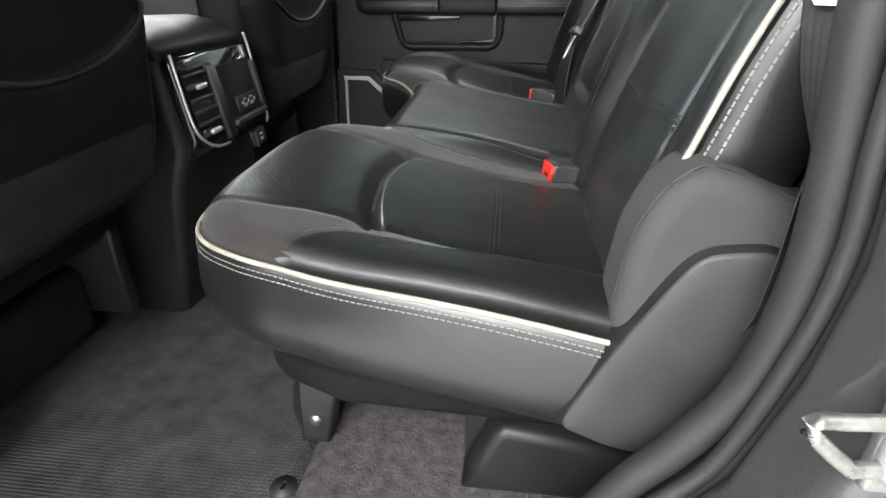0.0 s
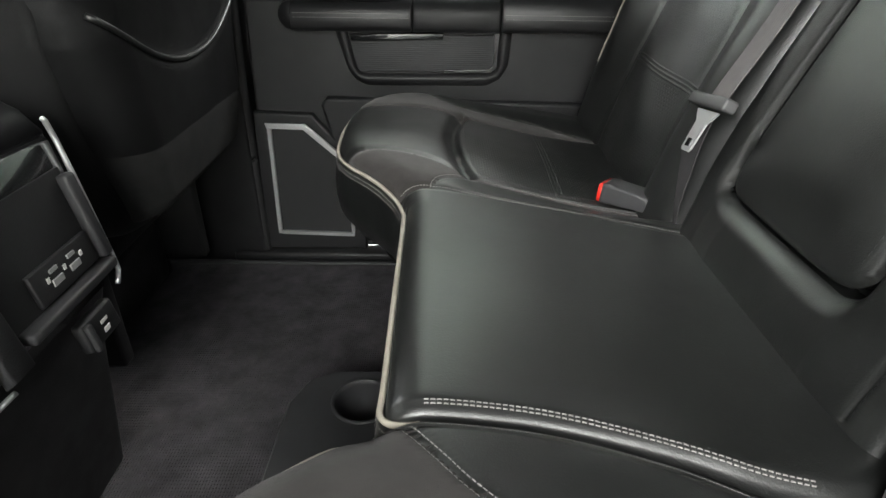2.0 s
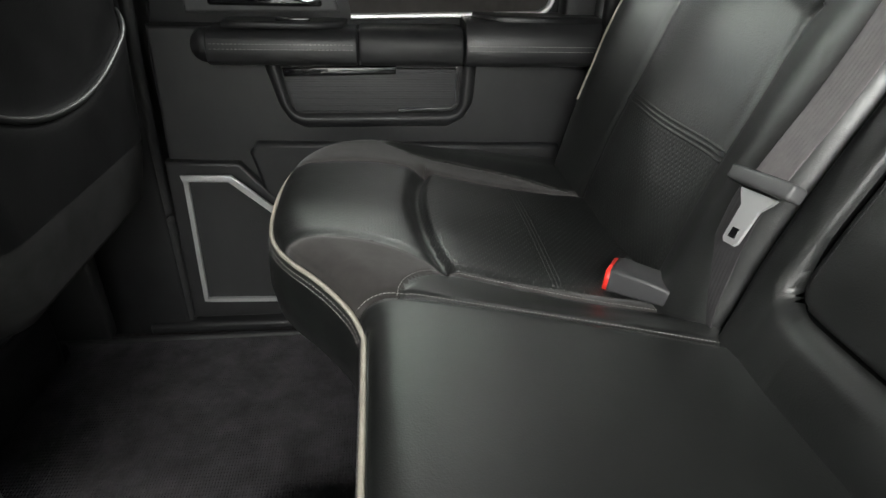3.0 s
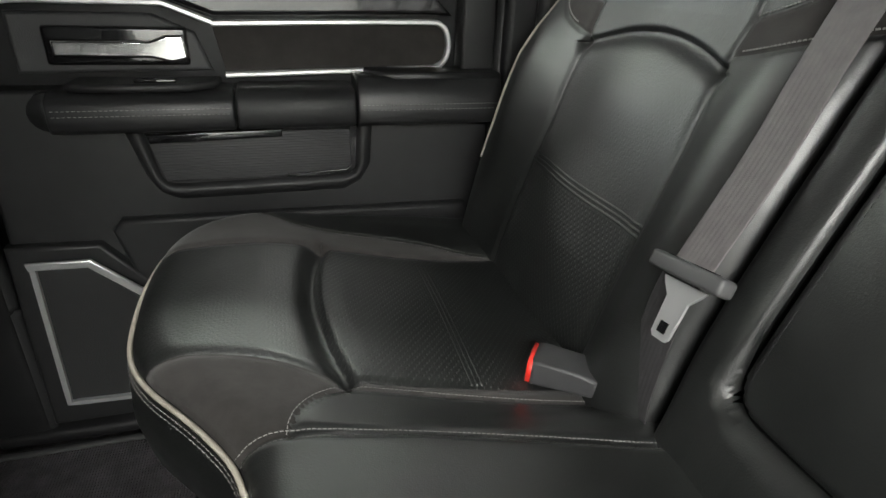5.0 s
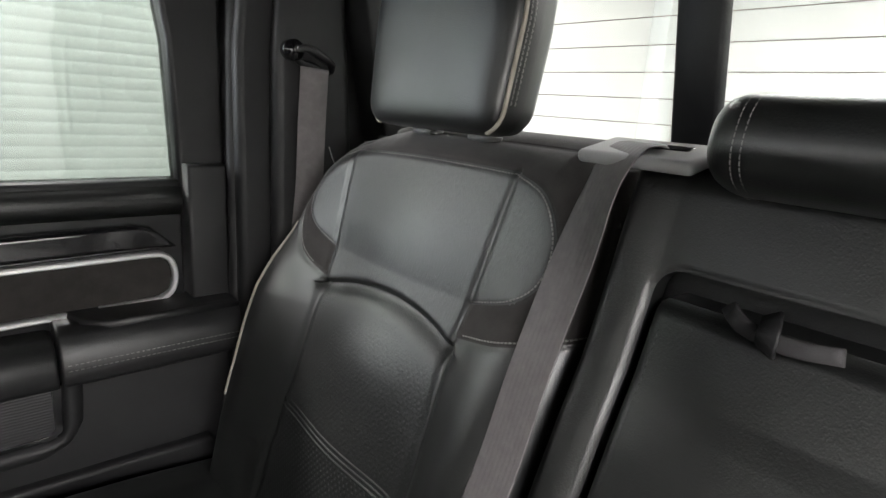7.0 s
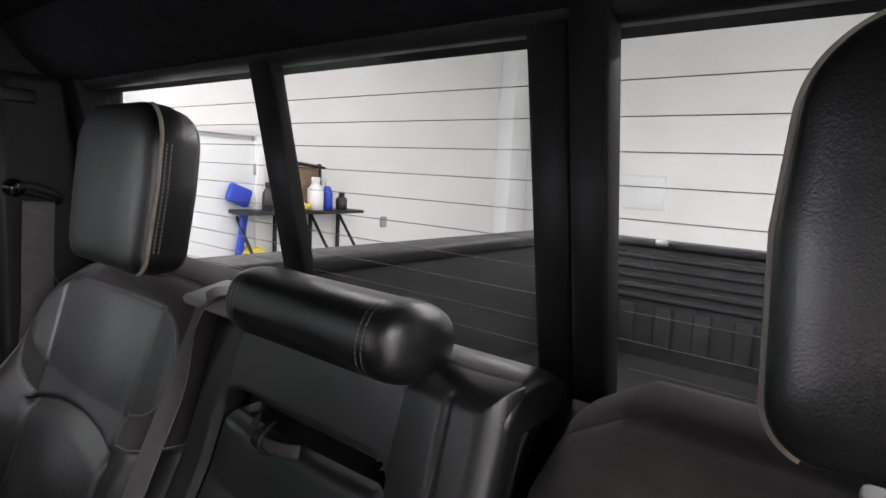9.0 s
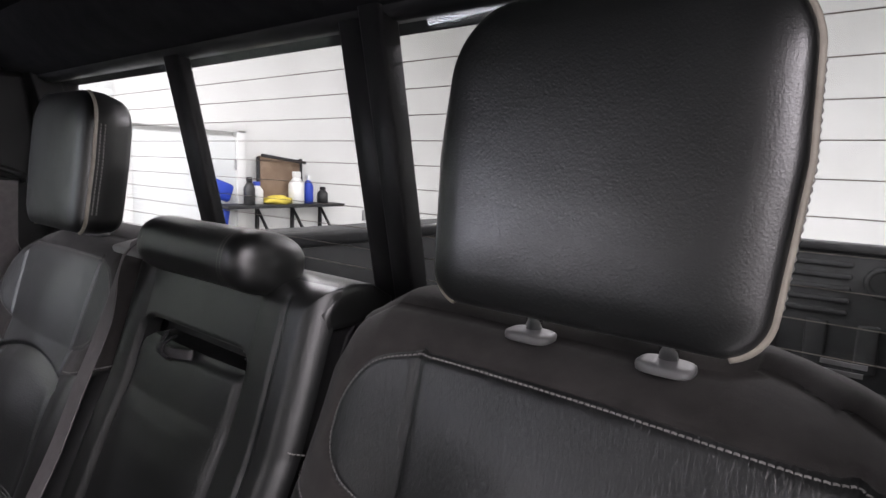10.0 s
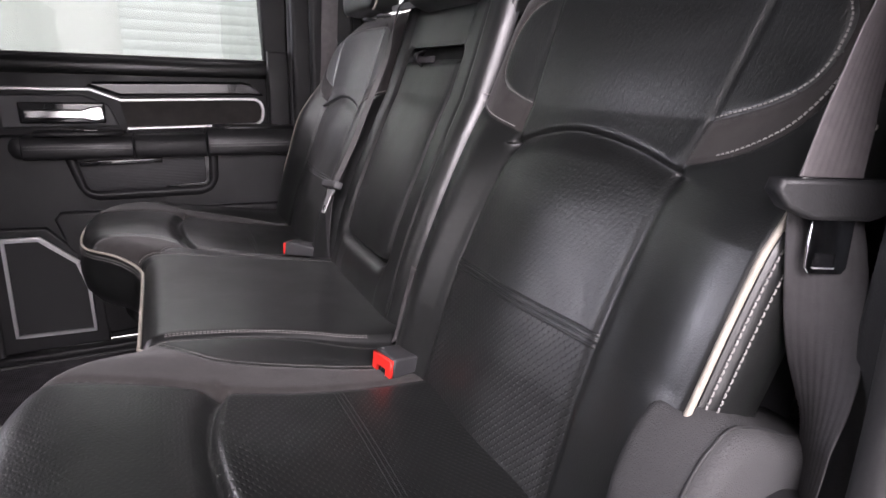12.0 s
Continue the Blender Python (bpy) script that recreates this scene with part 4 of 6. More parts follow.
# ---- head restraints ----
def head_shape(width, height, depth, power=4.0, n=48, m=40):
    """A pillow: a rounded box whose front is wider than its back."""
    verts, faces = [], []
    for i in range(m + 1):
        ph = math.pi * i / m - math.pi / 2
        for j in range(n):
            th = 2 * math.pi * j / n
            c, s = math.cos(th), math.sin(th)
            cp, sp = math.cos(ph), math.sin(ph)
            f = lambda a, e: math.copysign(abs(a) ** e, a)
            e = 2 / power
            verts.append((f(cp, e) * f(c, 0.62) * depth / 2, f(cp, e) * f(s, e * 0.8) * width / 2, f(sp, e * 0.75) * height / 2))
    for i in range(m):
        for j in range(n):
            faces.append((i * n + j, i * n + (j + 1) % n, (i + 1) * n + (j + 1) % n, (i + 1) * n + j))
    return np.array(verts), faces


def rounded_loop(w, h, r_top, r_low, n=10):
    """A rounded rectangle in (y, z), counter-clockwise from its lower right corner."""
    pts = []
    for cy, cz, r, a0 in ((w / 2 - r_low, -h / 2 + r_low, r_low, -90), (w / 2 - r_top, h / 2 - r_top, r_top, 0), (-w / 2 + r_top, h / 2 - r_top, r_top, 90), (-w / 2 + r_low, -h / 2 + r_low, r_low, 180)):
        pts += [(cy + r * math.cos(radians(a0 + 90 * k / n)), cz + r * math.sin(radians(a0 + 90 * k / n))) for k in range(n + 1)]
    out = []
    for i, p in enumerate(pts):
        q = pts[(i + 1) % len(pts)]
        m = max(1, int(math.dist(p, q) / 0.012))
        out += [(p[0] + (q[0] - p[0]) * k / m, p[1] + (q[1] - p[1]) * k / m) for k in range(m)]
    return np.array(out)


def pillow(loop, rows):
    """Rings of a loop, each scaled and set at a depth: (scale, x)."""
    n = len(loop)
    verts = [(x, p[0] * k, p[1] * k) for k, x in rows for p in loop]
    faces = [(i * n + j, i * n + (j + 1) % n, (i + 1) * n + (j + 1) % n, (i + 1) * n + j) for i in range(len(rows) - 1) for j in range(n)]
    return np.array(verts), [f[::-1] for f in faces]


def head_restraint(y, z, label):
    rest = thing("head_restraint", label, "head restraint", "outer head restraints", (0.39, y, 0.905))
    w, h, d = 0.242, 0.222, 0.072
    loop = rounded_loop(w, h, 0.052, 0.026)
    front = [(k, -d / 2 - 0.007 * (1 - k ** 4)) for k in (0.001, 0.2, 0.4, 0.6, 0.75, 0.87)]
    edge = [(0.94, -d / 2 + 0.0008), (0.97, -d / 2 + 0.0032), (0.988, -d / 2 + 0.0075), (0.998, -d / 2 + 0.014), (1.0, -d / 2 + 0.022), (1.0, 0.0), (0.985, d / 2 - 0.03), (0.96, d / 2 - 0.014), (0.91, d / 2 - 0.004), (0.82, d / 2), (0.4, d / 2 + 0.004), (0.001, d / 2 + 0.005)]
    verts, faces = pillow(loop, front + edge)
    lean = Euler((0, radians(7), 0)).to_matrix()

    def place(p):
        p = np.array(p, float)
        p[:, 1] *= lerp(p[:, 2], [-h / 2, 0.0, h / 2], [0.93, 1.0, 0.96])
        return np.array([lean @ Vector(v) for v in p]) + (0.377, y, z)
    part("cushion", mesh_of("cushion", place(verts), faces, verts[:, 1:]), LEATHER, rest, "smooth black leather pillow")
    for side in (-1, 1):
        zz = np.linspace(-h / 2 + 0.03, h / 2 - 0.05, 50)
        line = np.stack([np.full(50, -d / 2 + 0.012), np.full(50, side * (w / 2 - 0.0005)), zz], 1)
        arc = [(-d / 2 + 0.012, side * (w / 2 - 0.052 + 0.0515 * math.cos(a)), h / 2 - 0.052 + 0.0515 * math.sin(a)) for a in np.linspace(0.1, 1.25, 14)]
        foot = [(-d / 2 + 0.012, side * (w / 2 - 0.026 + 0.0255 * math.cos(a)), -h / 2 + 0.026 - 0.0255 * math.sin(a)) for a in np.linspace(1.3, 0.1, 10)]
        pts = np.concatenate([foot, line, arc])
        part("piping", tube(place(pts), 0.0027, smooth_line=False), PIPING, rest, "cream piping")
        rows = [place(line + (0.0065, side * 0.0008, 0)), place(line + (0.0125, side * 0.001, 0))]
        out = np.tile((0.0, float(side), 0.0), (50, 1))
        thread(rows, [out, out], rest, "pale side stitching", width=0.0021, length=0.0042, gap=0.0012)
    for dy in (-0.051, 0.051):
        part("post", tube([(0.388, y + dy, 0.875), (0.384, y + dy, z - 0.05)], 0.0065, sides=16, smooth_line=False), CHROME, rest, "chrome post")
        collar = head_shape(0.038, 0.009, 0.030, 3.0, 24, 12)
        part("collar", mesh_of("collar", collar[0] + (0.382, y + dy, 0.905), collar[1]), COLLAR, rest, "grey plastic guide collar")
    return rest


head_restraint(YM - 0.460, 1.037, "black leather head restraint raised on chrome posts")
head_restraint(YM + 0.443, 1.018, "black leather head restraint pushed down on seat back")


tether = thing("tether_loop", "black webbing tether loop standing behind the seat top", "strap", at=(0.41, 0.745, 0.90))
part("strap", ribbon([(0.41, 0.762, 0.945), (0.412, 0.752, 0.915), (0.413, 0.744, 0.893), (0.412, 0.737, 0.915), (0.41, 0.727, 0.945)], [(-1, 0, 0.1), (-1, 0, 0.1)], 0.014), WEBBING_DARK, tether)


def middle_roll():
    rest = thing("head_restraint", "low rounded black leather middle head restraint", "head restraint", "", (0.37, YM, 0.90))
    rows, n, m = [], 44, 40
    ys = np.concatenate([-0.119 + 0.03 * (1 - np.cos(np.linspace(0, math.pi / 2, 10))), np.linspace(-0.086, 0.086, 22), 0.119 - 0.03 * (1 - np.cos(np.linspace(math.pi / 2, 0, 10)))])
    for y in ys:
        k = max(0.0, 1 - max(0, (abs(y) - 0.089) / 0.030) ** 2.6) ** 0.42
        rows += [(0.050 * k * math.copysign(abs(math.cos(t)) ** 0.8, math.cos(t)), y, 0.035 * k * math.copysign(abs(math.sin(t)) ** 0.8, math.sin(t))) for t in np.linspace(0, 2 * math.pi, n, endpoint=False)]
    count = len(ys)
    faces = [(i * n + j, i * n + (j + 1) % n, (i + 1) * n + (j + 1) % n, (i + 1) * n + j) for i in range(count - 1) for j in range(n)]
    lean = Euler((0, radians(14), 0)).to_matrix()
    put = lambda p: np.array([lean @ Vector(v) for v in p]) + (0.364, YM + 0.004, 0.921)
    part("cushion", mesh_of("cushion", put(np.array(rows)), faces), LEATHER, rest, "smooth black leather roll")
    for s in (-1, 1):
        for off in (0.084, 0.090):
            loop = [(0.0508 * math.copysign(abs(math.cos(t)) ** 0.8, math.cos(t)), s * off, 0.0358 * math.copysign(abs(math.sin(t)) ** 0.8, math.sin(t))) for t in np.linspace(0, 2 * math.pi, 60)]
            up = np.array([(math.cos(t), 0, math.sin(t)) for t in np.linspace(0, 2 * math.pi, 60)])
            thread([put(loop)], [up], rest, "fine grey seam thread", width=0.0009, length=0.0034, gap=0.0012)
        part("post", tube([(0.385, YM + s * 0.05, 0.885), (0.372, YM + s * 0.05, 0.93)], 0.006, sides=12, smooth_line=False), CHROME, rest, "chrome post")
    return rest


middle_roll()


# ---- building round the truck ----
GROUND = -0.78
WALL_R, WALL_BACK, WALL_L, WALL_FRONT, ROOF = 5.2, 7.6, -4.6, -5.2, 3.45


def structure(name, data, material, label, category, parent=None):
    ob = part(name, data, material, parent, label)
    return tagged(ob, label, category, kind="structure")


structure("ground", box(((WALL_BACK + WALL_FRONT) / 2, (WALL_R + WALL_L) / 2, GROUND - 0.1), (WALL_BACK - WALL_FRONT + 0.4, WALL_R - WALL_L + 0.4, 0.2)), CONCRETE, "sealed grey concrete shop floor", "floor")
structure("wall_north", box(((WALL_BACK + WALL_FRONT) / 2, WALL_R + 0.1, 1.3), (WALL_BACK - WALL_FRONT + 0.4, 0.2, 4.2)), WHITE_WALL, "plain white painted shop wall", "wall")
structure("wall_south", box(((WALL_BACK + WALL_FRONT) / 2, WALL_L - 0.1, 1.3), (WALL_BACK - WALL_FRONT + 0.4, 0.2, 4.2)), WHITE_WALL, "plain white painted shop wall", "wall")
structure("wall_east", box((WALL_BACK + 0.1, (WALL_R + WALL_L) / 2, 1.3), (0.2, WALL_R - WALL_L, 4.2)), WHITE_WALL, "plain white painted shop wall behind the truck", "wall")
structure("wall_west", box((WALL_FRONT - 0.1, (WALL_R + WALL_L) / 2, 1.3), (0.2, WALL_R - WALL_L, 4.2)), WHITE_WALL, "plain white painted shop wall", "wall")
structure("ceiling", box(((WALL_BACK + WALL_FRONT) / 2, (WALL_R + WALL_L) / 2, ROOF + 0.1), (WALL_BACK - WALL_FRONT + 0.4, WALL_R - WALL_L + 0.4, 0.2)), WHITE_WALL, "white shop ceiling", "ceiling")
structure("trim_corner", box((6.9, WALL_R - 0.12, 1.3), (0.35, 0.24, 4.1), 0.01), ROLLER, "pale grey boxed column in the corner", "column")

roller = thing("roller_door", "white ribbed roller door in the shop wall", "roller door", kind="structure", at=(0.78, WALL_R - 0.04, GROUND))
for k in range(40):
    z = GROUND + 0.04 + k * 0.07
    part("slat", box((0.78, WALL_R - 0.03, z), (2.16, 0.03, 0.0708), 0.0015, 2), ROLLER, roller)

door_1 = thing("door_1", "white flush door in a white frame", "door", kind="structure", at=(2.4, WALL_R, GROUND))
part("door_leaf", box((2.42, WALL_R - 0.02, GROUND + 1.02), (0.9, 0.045, 2.04), 0.004), ROLLER, door_1)
for dx in (-0.49, 0.49):
    part("jamb", box((2.42 + dx, WALL_R - 0.03, GROUND + 1.05), (0.08, 0.08, 2.10), 0.004), WHITE_PLASTIC, door_1)
part("head", box((2.42, WALL_R - 0.03, GROUND + 2.12), (1.06, 0.08, 0.08), 0.004), WHITE_PLASTIC, door_1)
for hz_ in (0.3, 1.0, 1.8):
    part("hinge", box((2.87, WALL_R - 0.05, GROUND + hz_), (0.03, 0.02, 0.10), 0.003), LIGHT_GREY, door_1)

panel = thing("wall_panel", "flush grey access panel on white wall", "access panel", at=(WALL_BACK - 0.02, 3.2, 1.0))
part("cover", box((WALL_BACK - 0.012, 3.55, 0.98), (0.03, 0.85, 0.42), 0.006), ROLLER, panel)
part("frame", box((WALL_BACK - 0.006, 3.55, 0.98), (0.022, 0.88, 0.45), 0.004), ROLLER, panel)
outlet = thing("wall_socket", "small grey power socket on white wall", "socket", at=(4.5, WALL_R, 0.5))
part("plate", box((4.52, WALL_R - 0.01, 0.51), (0.09, 0.02, 0.12), 0.004), LIGHT_GREY, outlet)

# shelf with cleaning things
shelf = thing("wall_shelf", "dark steel bracket shelf on white wall", "shelf", at=(3.25, WALL_R, 0.65))
part("board", box((3.27, WALL_R - 0.17, 0.66), (1.30, 0.30, 0.03), 0.004), PLASTIC, shelf)
for bx in (2.70, 3.10, 3.50, 3.85):
    part("bracket", box((bx, WALL_R - 0.02, 0.45), (0.03, 0.03, 0.42), 0.003), PLASTIC, shelf)
    part("brace", box((bx, WALL_R - 0.16, 0.46), (0.022, 0.42, 0.022), 0.003, turn=(50, 0, 0)), PLASTIC, shelf)
framed = thing("framed_board", "brown framed board leaning on the shelf", "board", at=(3.23, WALL_R - 0.1, 0.68))
part("panel", box((3.31, WALL_R - 0.08, 0.89), (0.46, 0.02, 0.40), 0.004, turn=(-10, 6, 0)), BROWN, framed)
for dx in (-0.24, 0.24):
    part("frame", box((3.31 + dx, WALL_R - 0.085, 0.89), (0.025, 0.03, 0.43), 0.004, turn=(-10, 6, 0)), PLASTIC, framed)
for dz in (-0.2, 0.2):
    part("frame", box((3.31 + dz * 0.1, WALL_R - 0.085 - dz * 0.17, 0.89 + dz), (0.50, 0.03, 0.025), 0.004, turn=(-10, 6, 0)), PLASTIC, framed)


def bottle(x, y, height, radius, material, cap, label):
    ob = thing("bottle", label, "bottle", "bottles on the shelf", (x, y, 0.675))
    prof = [(0.0, 0.9), (0.02, 1.0), (0.62, 1.0), (0.76, 0.62), (0.84, 0.34)]
    verts = [(x + radius * r * math.cos(a), y + radius * r * math.sin(a), 0.675 + height * h) for h, r in prof for a in np.linspace(0, 2 * math.pi, 16, endpoint=False)]
    faces = [(i * 16 + j, i * 16 + (j + 1) % 16, (i + 1) * 16 + (j + 1) % 16, (i + 1) * 16 + j) for i in range(4) for j in range(16)] + [tuple(range(16))[::-1], tuple(range(64, 80))]
    part("body", mesh_of("body", verts, faces), material, ob)
    part("cap", box((x, y, 0.675 + height * 0.92), (radius * 0.8, radius * 0.8, height * 0.18), 0.004), cap, ob)
    return ob


bottle(3.41, WALL_R - 0.2, 0.30, 0.075, WHITE_PLASTIC, WHITE_PLASTIC, "white plastic spray bottle on the shelf")
bottle(3.55, WALL_R - 0.2, 0.27, 0.05, BLUE, WHITE_PLASTIC, "blue plastic bottle on the shelf")
bottle(2.90, WALL_R - 0.2, 0.24, 0.05, BOTTLE_BLACK, PLASTIC, "black plastic bottle on the shelf")
bottle(3.00, WALL_R - 0.16, 0.20, 0.06, WHITE_PLASTIC, BLUE, "white plastic tub bottle on the shelf")
bottle(3.73, WALL_R - 0.2, 0.16, 0.055, BOTTLE_BLACK, PLASTIC, "short black bottle on the shelf")


def cloth(name, x, y, z, size, material, label, seed):
    ob = thing(name, label, "cloth", at=(x, y, z))
    bm = bmesh.new()
    bmesh.ops.create_icosphere(bm, subdivisions=3, radius=1.0)
    for v in bm.verts:
        k = 1 + 0.35 * noise.noise(v.co * 2.2 + Vector((seed, 0, 0)))
        v.co = Vector((v.co.x * size[0] * k, v.co.y * size[1] * k, max(v.co.z, -0.6) * size[2] * k))
    bmesh.ops.translate(bm, verts=bm.verts, vec=(x, y, z + size[2] * 0.6))
    for f in bm.faces:
        f.smooth = True
    part("fold", bm, material, ob)
    return ob


cloth("cleaning_cloth", 3.2, WALL_R - 0.2, 0.675, (0.14, 0.09, 0.05), YELLOW, "crumpled yellow cloth on the shelf", 3)
cloth("cleaning_cloth", 2.82, WALL_R - 0.1, 0.10, (0.16, 0.1, 0.16), YELLOW, "yellow cloth hanging below the shelf", 7)
dustpan = thing("dustpan", "blue plastic dustpan hung by the shelf", "dustpan", at=(2.65, WALL_R - 0.1, 0.6))
part("pan", box((2.67, WALL_R - 0.12, 0.80), (0.22, 0.06, 0.16), 0.03, 3, (0, 20, 0)), BLUE, dustpan)
part("handle", box((2.71, WALL_R - 0.10, 0.45), (0.06, 0.05, 0.45), 0.015, 2, (0, 8, 0)), BLUE, dustpan)
bucket = thing("storage_tub", "pale plastic tub below the shelf", "tub", at=(2.90, WALL_R - 0.35, GROUND))
part("tub", prism([(2.70, GROUND), (3.15, GROUND), (3.21, -0.05), (2.64, -0.05)], 1, WALL_R - 0.55, WALL_R - 0.15, 0.03, 3), WHITE_PLASTIC, bucket)
part("contents", box((2.92, WALL_R - 0.35, 0.02), (0.40, 0.3, 0.18), 0.06, 3), LIGHT_GREY, bucket)

# ---- truck bed ----
bed = thing("truck_bed", "black lined pickup bed with raised tailgate", "truck bed", at=(1.5, YM, GROUND))
BX0, BX1, BY = 0.66, 2.52, 0.80
part("bed_floor", box(((BX0 + BX1) / 2, YM, 0.27), (BX1 - BX0, 2 * BY, 0.06)), BEDLINER, bed)
for s in (-1, 1):
    part("bed_side", box(((BX0 + BX1) / 2, YM + s * (BY + 0.05), 0.535), (BX1 - BX0, 0.12, 0.49), 0.012), BEDLINER, bed, "black lined bed wall")
    part("bed_rail", box(((BX0 + BX1) / 2, YM + s * (BY + 0.055), 0.80), (BX1 - BX0 + 0.04, 0.16, 0.05), 0.016, 3), PLASTIC, bed, "black plastic rail cap")
    part("corner_post", box((BX1 - 0.10, YM + s * (BY - 0.03), 0.54), (0.12, 0.12, 0.48), 0.02, 3), BEDLINER, bed)
    part("bed_lamp", box((BX1 - 0.17, YM + s * (BY - 0.088), 0.74), (0.03, 0.014, 0.09), 0.004), LED, bed, "lit white bed lamp")
part("front_wall", box((BX0 - 0.02, YM, 0.53), (0.05, 2 * BY + 0.1, 0.48), 0.01), BEDLINER, bed)
gate = part("tailgate", box((BX1 + 0.03, YM, 0.54), (0.06, 2 * BY - 0.06, 0.52), 0.014, 3), BEDLINER, bed, "black lined tailgate")
part("gate_cap", box((BX1 + 0.02, YM, 0.815), (0.09, 2 * BY - 0.04, 0.035), 0.012, 3), PLASTIC, gate)
for k in range(5):
    part("rib", box((BX1 - 0.004, YM, 0.755 - k * 0.045), (0.022, 2 * BY - 0.46, 0.022), 0.009, 3), BEDLINER, gate)
for k in range(9):
    part("rib", box((BX1 - 0.004, YM - 0.64 + k * 0.16, 0.45), (0.022, 0.07, 0.18), 0.01, 3), BEDLINER, gate)
for s in (-1, 1):
    part("round_pressing", tube([(BX1 - 0.002, YM + s * 0.66 + 0.048 * math.cos(a), 0.70 + 0.048 * math.sin(a)) for a in np.linspace(0, 2 * math.pi, 24, endpoint=False)], 0.010, True, up=(1, 0, 0)), BEDLINER, gate, "round pressed ring")
part("latch", box((BX1 - 0.06, YM + 0.34, 0.83), (0.04, 0.05, 0.03), 0.006), STEEL, gate)

# ---- cab shell ----
structure("floor", box((-0.45, YM, -0.03), (1.9, 1.66, 0.06)), CARPET, "charcoal carpeted cab floor", "floor")
structure("floor_riser", prism([(-0.185, -0.001), (-0.170, 0.10), (-0.160, 0.11), (0.46, 0.11), (0.46, -0.001)], 1, 0.47, 1.97, 0.006, 3), CARPET, "carpeted step under the rear seat", "floor")
structure("wall_back", box((0.475, YM, 0.42), (0.03, 1.60, 0.90)), CARPET, "carpeted cab rear wall below the window", "wall")


def floor_mat(y0, y1, label):
    ob = thing("floor_mat", label, "floor mat", "rear floor mats", (-0.5, (y0 + y1) / 2, 0.0))
    x0, x1 = -0.86, -0.19
    r = 0.05
    outline = []
    for cx, cy, a0 in ((x1 - r, y0 + r, -90), (x1 - r, y1 - r, 0), (x0 + r, y1 - r, 90), (x0 + r, y0 + r, 180)):
        outline += [(cx + r * math.cos(radians(a0 + k * 15)), cy + r * math.sin(radians(a0 + k * 15))) for k in range(7)]
    if y0 < 1.0:
        # the near mat is cut away round the seat's foot
        outline = [(a, b) for a, b in outline if not (a > -0.40 and b > y1 - 0.2)]
        cut = max(range(len(outline)), key=lambda i: outline[i][0] * 10 + outline[i][1])
        outline[cut + 1:cut + 1] = [(-0.185, 0.63), (-0.20, 0.663), (-0.262, 0.745), (-0.285, 0.80), (-0.29, y1)]
    part("mat_surface", prism(outline, 2, 0.001, 0.013, 0.003), MAT_PILE, ob, "ribbed charcoal pile")
    loop = [(a, b, 0.013) for a, b in outline]
    part("binding", sweep(np.array(loop), ring(0.0075, 8), True), RUBBER, ob, "corded black edge binding")
    return ob


near_mat = floor_mat(0.50, 1.16, "ribbed charcoal carpet floor mat with dusty marks")
clip = part("retaining_clip", tube([(-0.228, 0.593, 0.010), (-0.228, 0.593, 0.0155)], 0.019, sides=28, smooth_line=False), PLASTIC_GREY, near_mat, "dark round mat clip")
part("clip_slot", box((-0.228, 0.593, 0.0165), (0.005, 0.014, 0.003), 0.001), GLOSS, clip)
floor_mat(1.26, 1.93, "ribbed charcoal carpet floor mat by the shut door")

# floor hump with cup holder
hump = thing("cup_holder", "grey plastic cup holder tray on the floor hump", "cup holder", at=(-0.25, YM, 0.0))
def ring_of(cx, cy, r, z, n=36):
    return [(cx + r * math.cos(k * 2 * math.pi / n), cy + r * math.sin(k * 2 * math.pi / n), z) for k in range(n)]


def tray(outline, cx, cy, r, top):
    """A moulded tray whose top is open over one round well."""
    bm = bmesh.new()
    loops = []
    for pts in ([(x, y, top) for x, y in outline], ring_of(cx, cy, r, top)):
        vs = [bm.verts.new(p) for p in pts]
        loops.append((vs, [bm.edges.new((vs[i], vs[(i + 1) % len(vs)])) for i in range(len(vs))]))
    bmesh.ops.triangle_fill(bm, use_beauty=True, edges=loops[0][1] + loops[1][1])
    outer, grow = loops[0][0], ((0.006, 0.006), (0.010, 0.016), (0.012, top))
    for push, drop in grow:
        nxt = []
        for v, (x, y) in zip(loops[0][0], outline):
            d = Vector((x + 0.24, y - YM - 0.10)).normalized()
            nxt.append(bm.verts.new((x + d.x * push, y + d.y * push, top - drop)))
        for i in range(len(nxt)):
            j = (i + 1) % len(nxt)
            bm.faces.new((outer[i], outer[j], nxt[j], nxt[i]))
        outer = nxt
    bmesh.ops.recalc_face_normals(bm, faces=bm.faces)
    return bm


def well(cx, cy, r, top, depth):
    """A round cup well with a rounded lip, wall and floor."""
    bm = bmesh.new()
    rings = [[bm.verts.new(p) for p in ring_of(cx, cy, a, z)] for a, z in ((r + 0.004, top - 0.003), (r + 0.004, top + 0.002), (r + 0.001, top + 0.003), (r - 0.002, top + 0.001), (r - 0.003, top - 0.006), (r - 0.008, top - depth), (r - 0.013, top - depth - 0.003))]
    for a, b in zip(rings, rings[1:]):
        for i in range(len(a)):
            j = (i + 1) % len(a)
            bm.faces.new((a[i], a[j], b[j], b[i]))
    bm.faces.new(rings[-1])
    for f in bm.faces:
        f.smooth = len(f.verts) == 4
    bmesh.ops.recalc_face_normals(bm, faces=bm.faces)
    return bm


part("base", tray([(-0.345, YM - 0.02), (-0.340, YM + 0.15), (-0.32, YM + 0.195), (-0.28, YM + 0.215), (-0.14, YM + 0.215), (-0.14, YM - 0.02)], -0.236, YM + 0.152, 0.044, 0.118), PLASTIC_GREY, hump, "charcoal moulded tray")
part("cup", well(-0.236, YM + 0.152, 0.042, 0.118, 0.08), PLASTIC_GREY, hump, "dark round cup well")

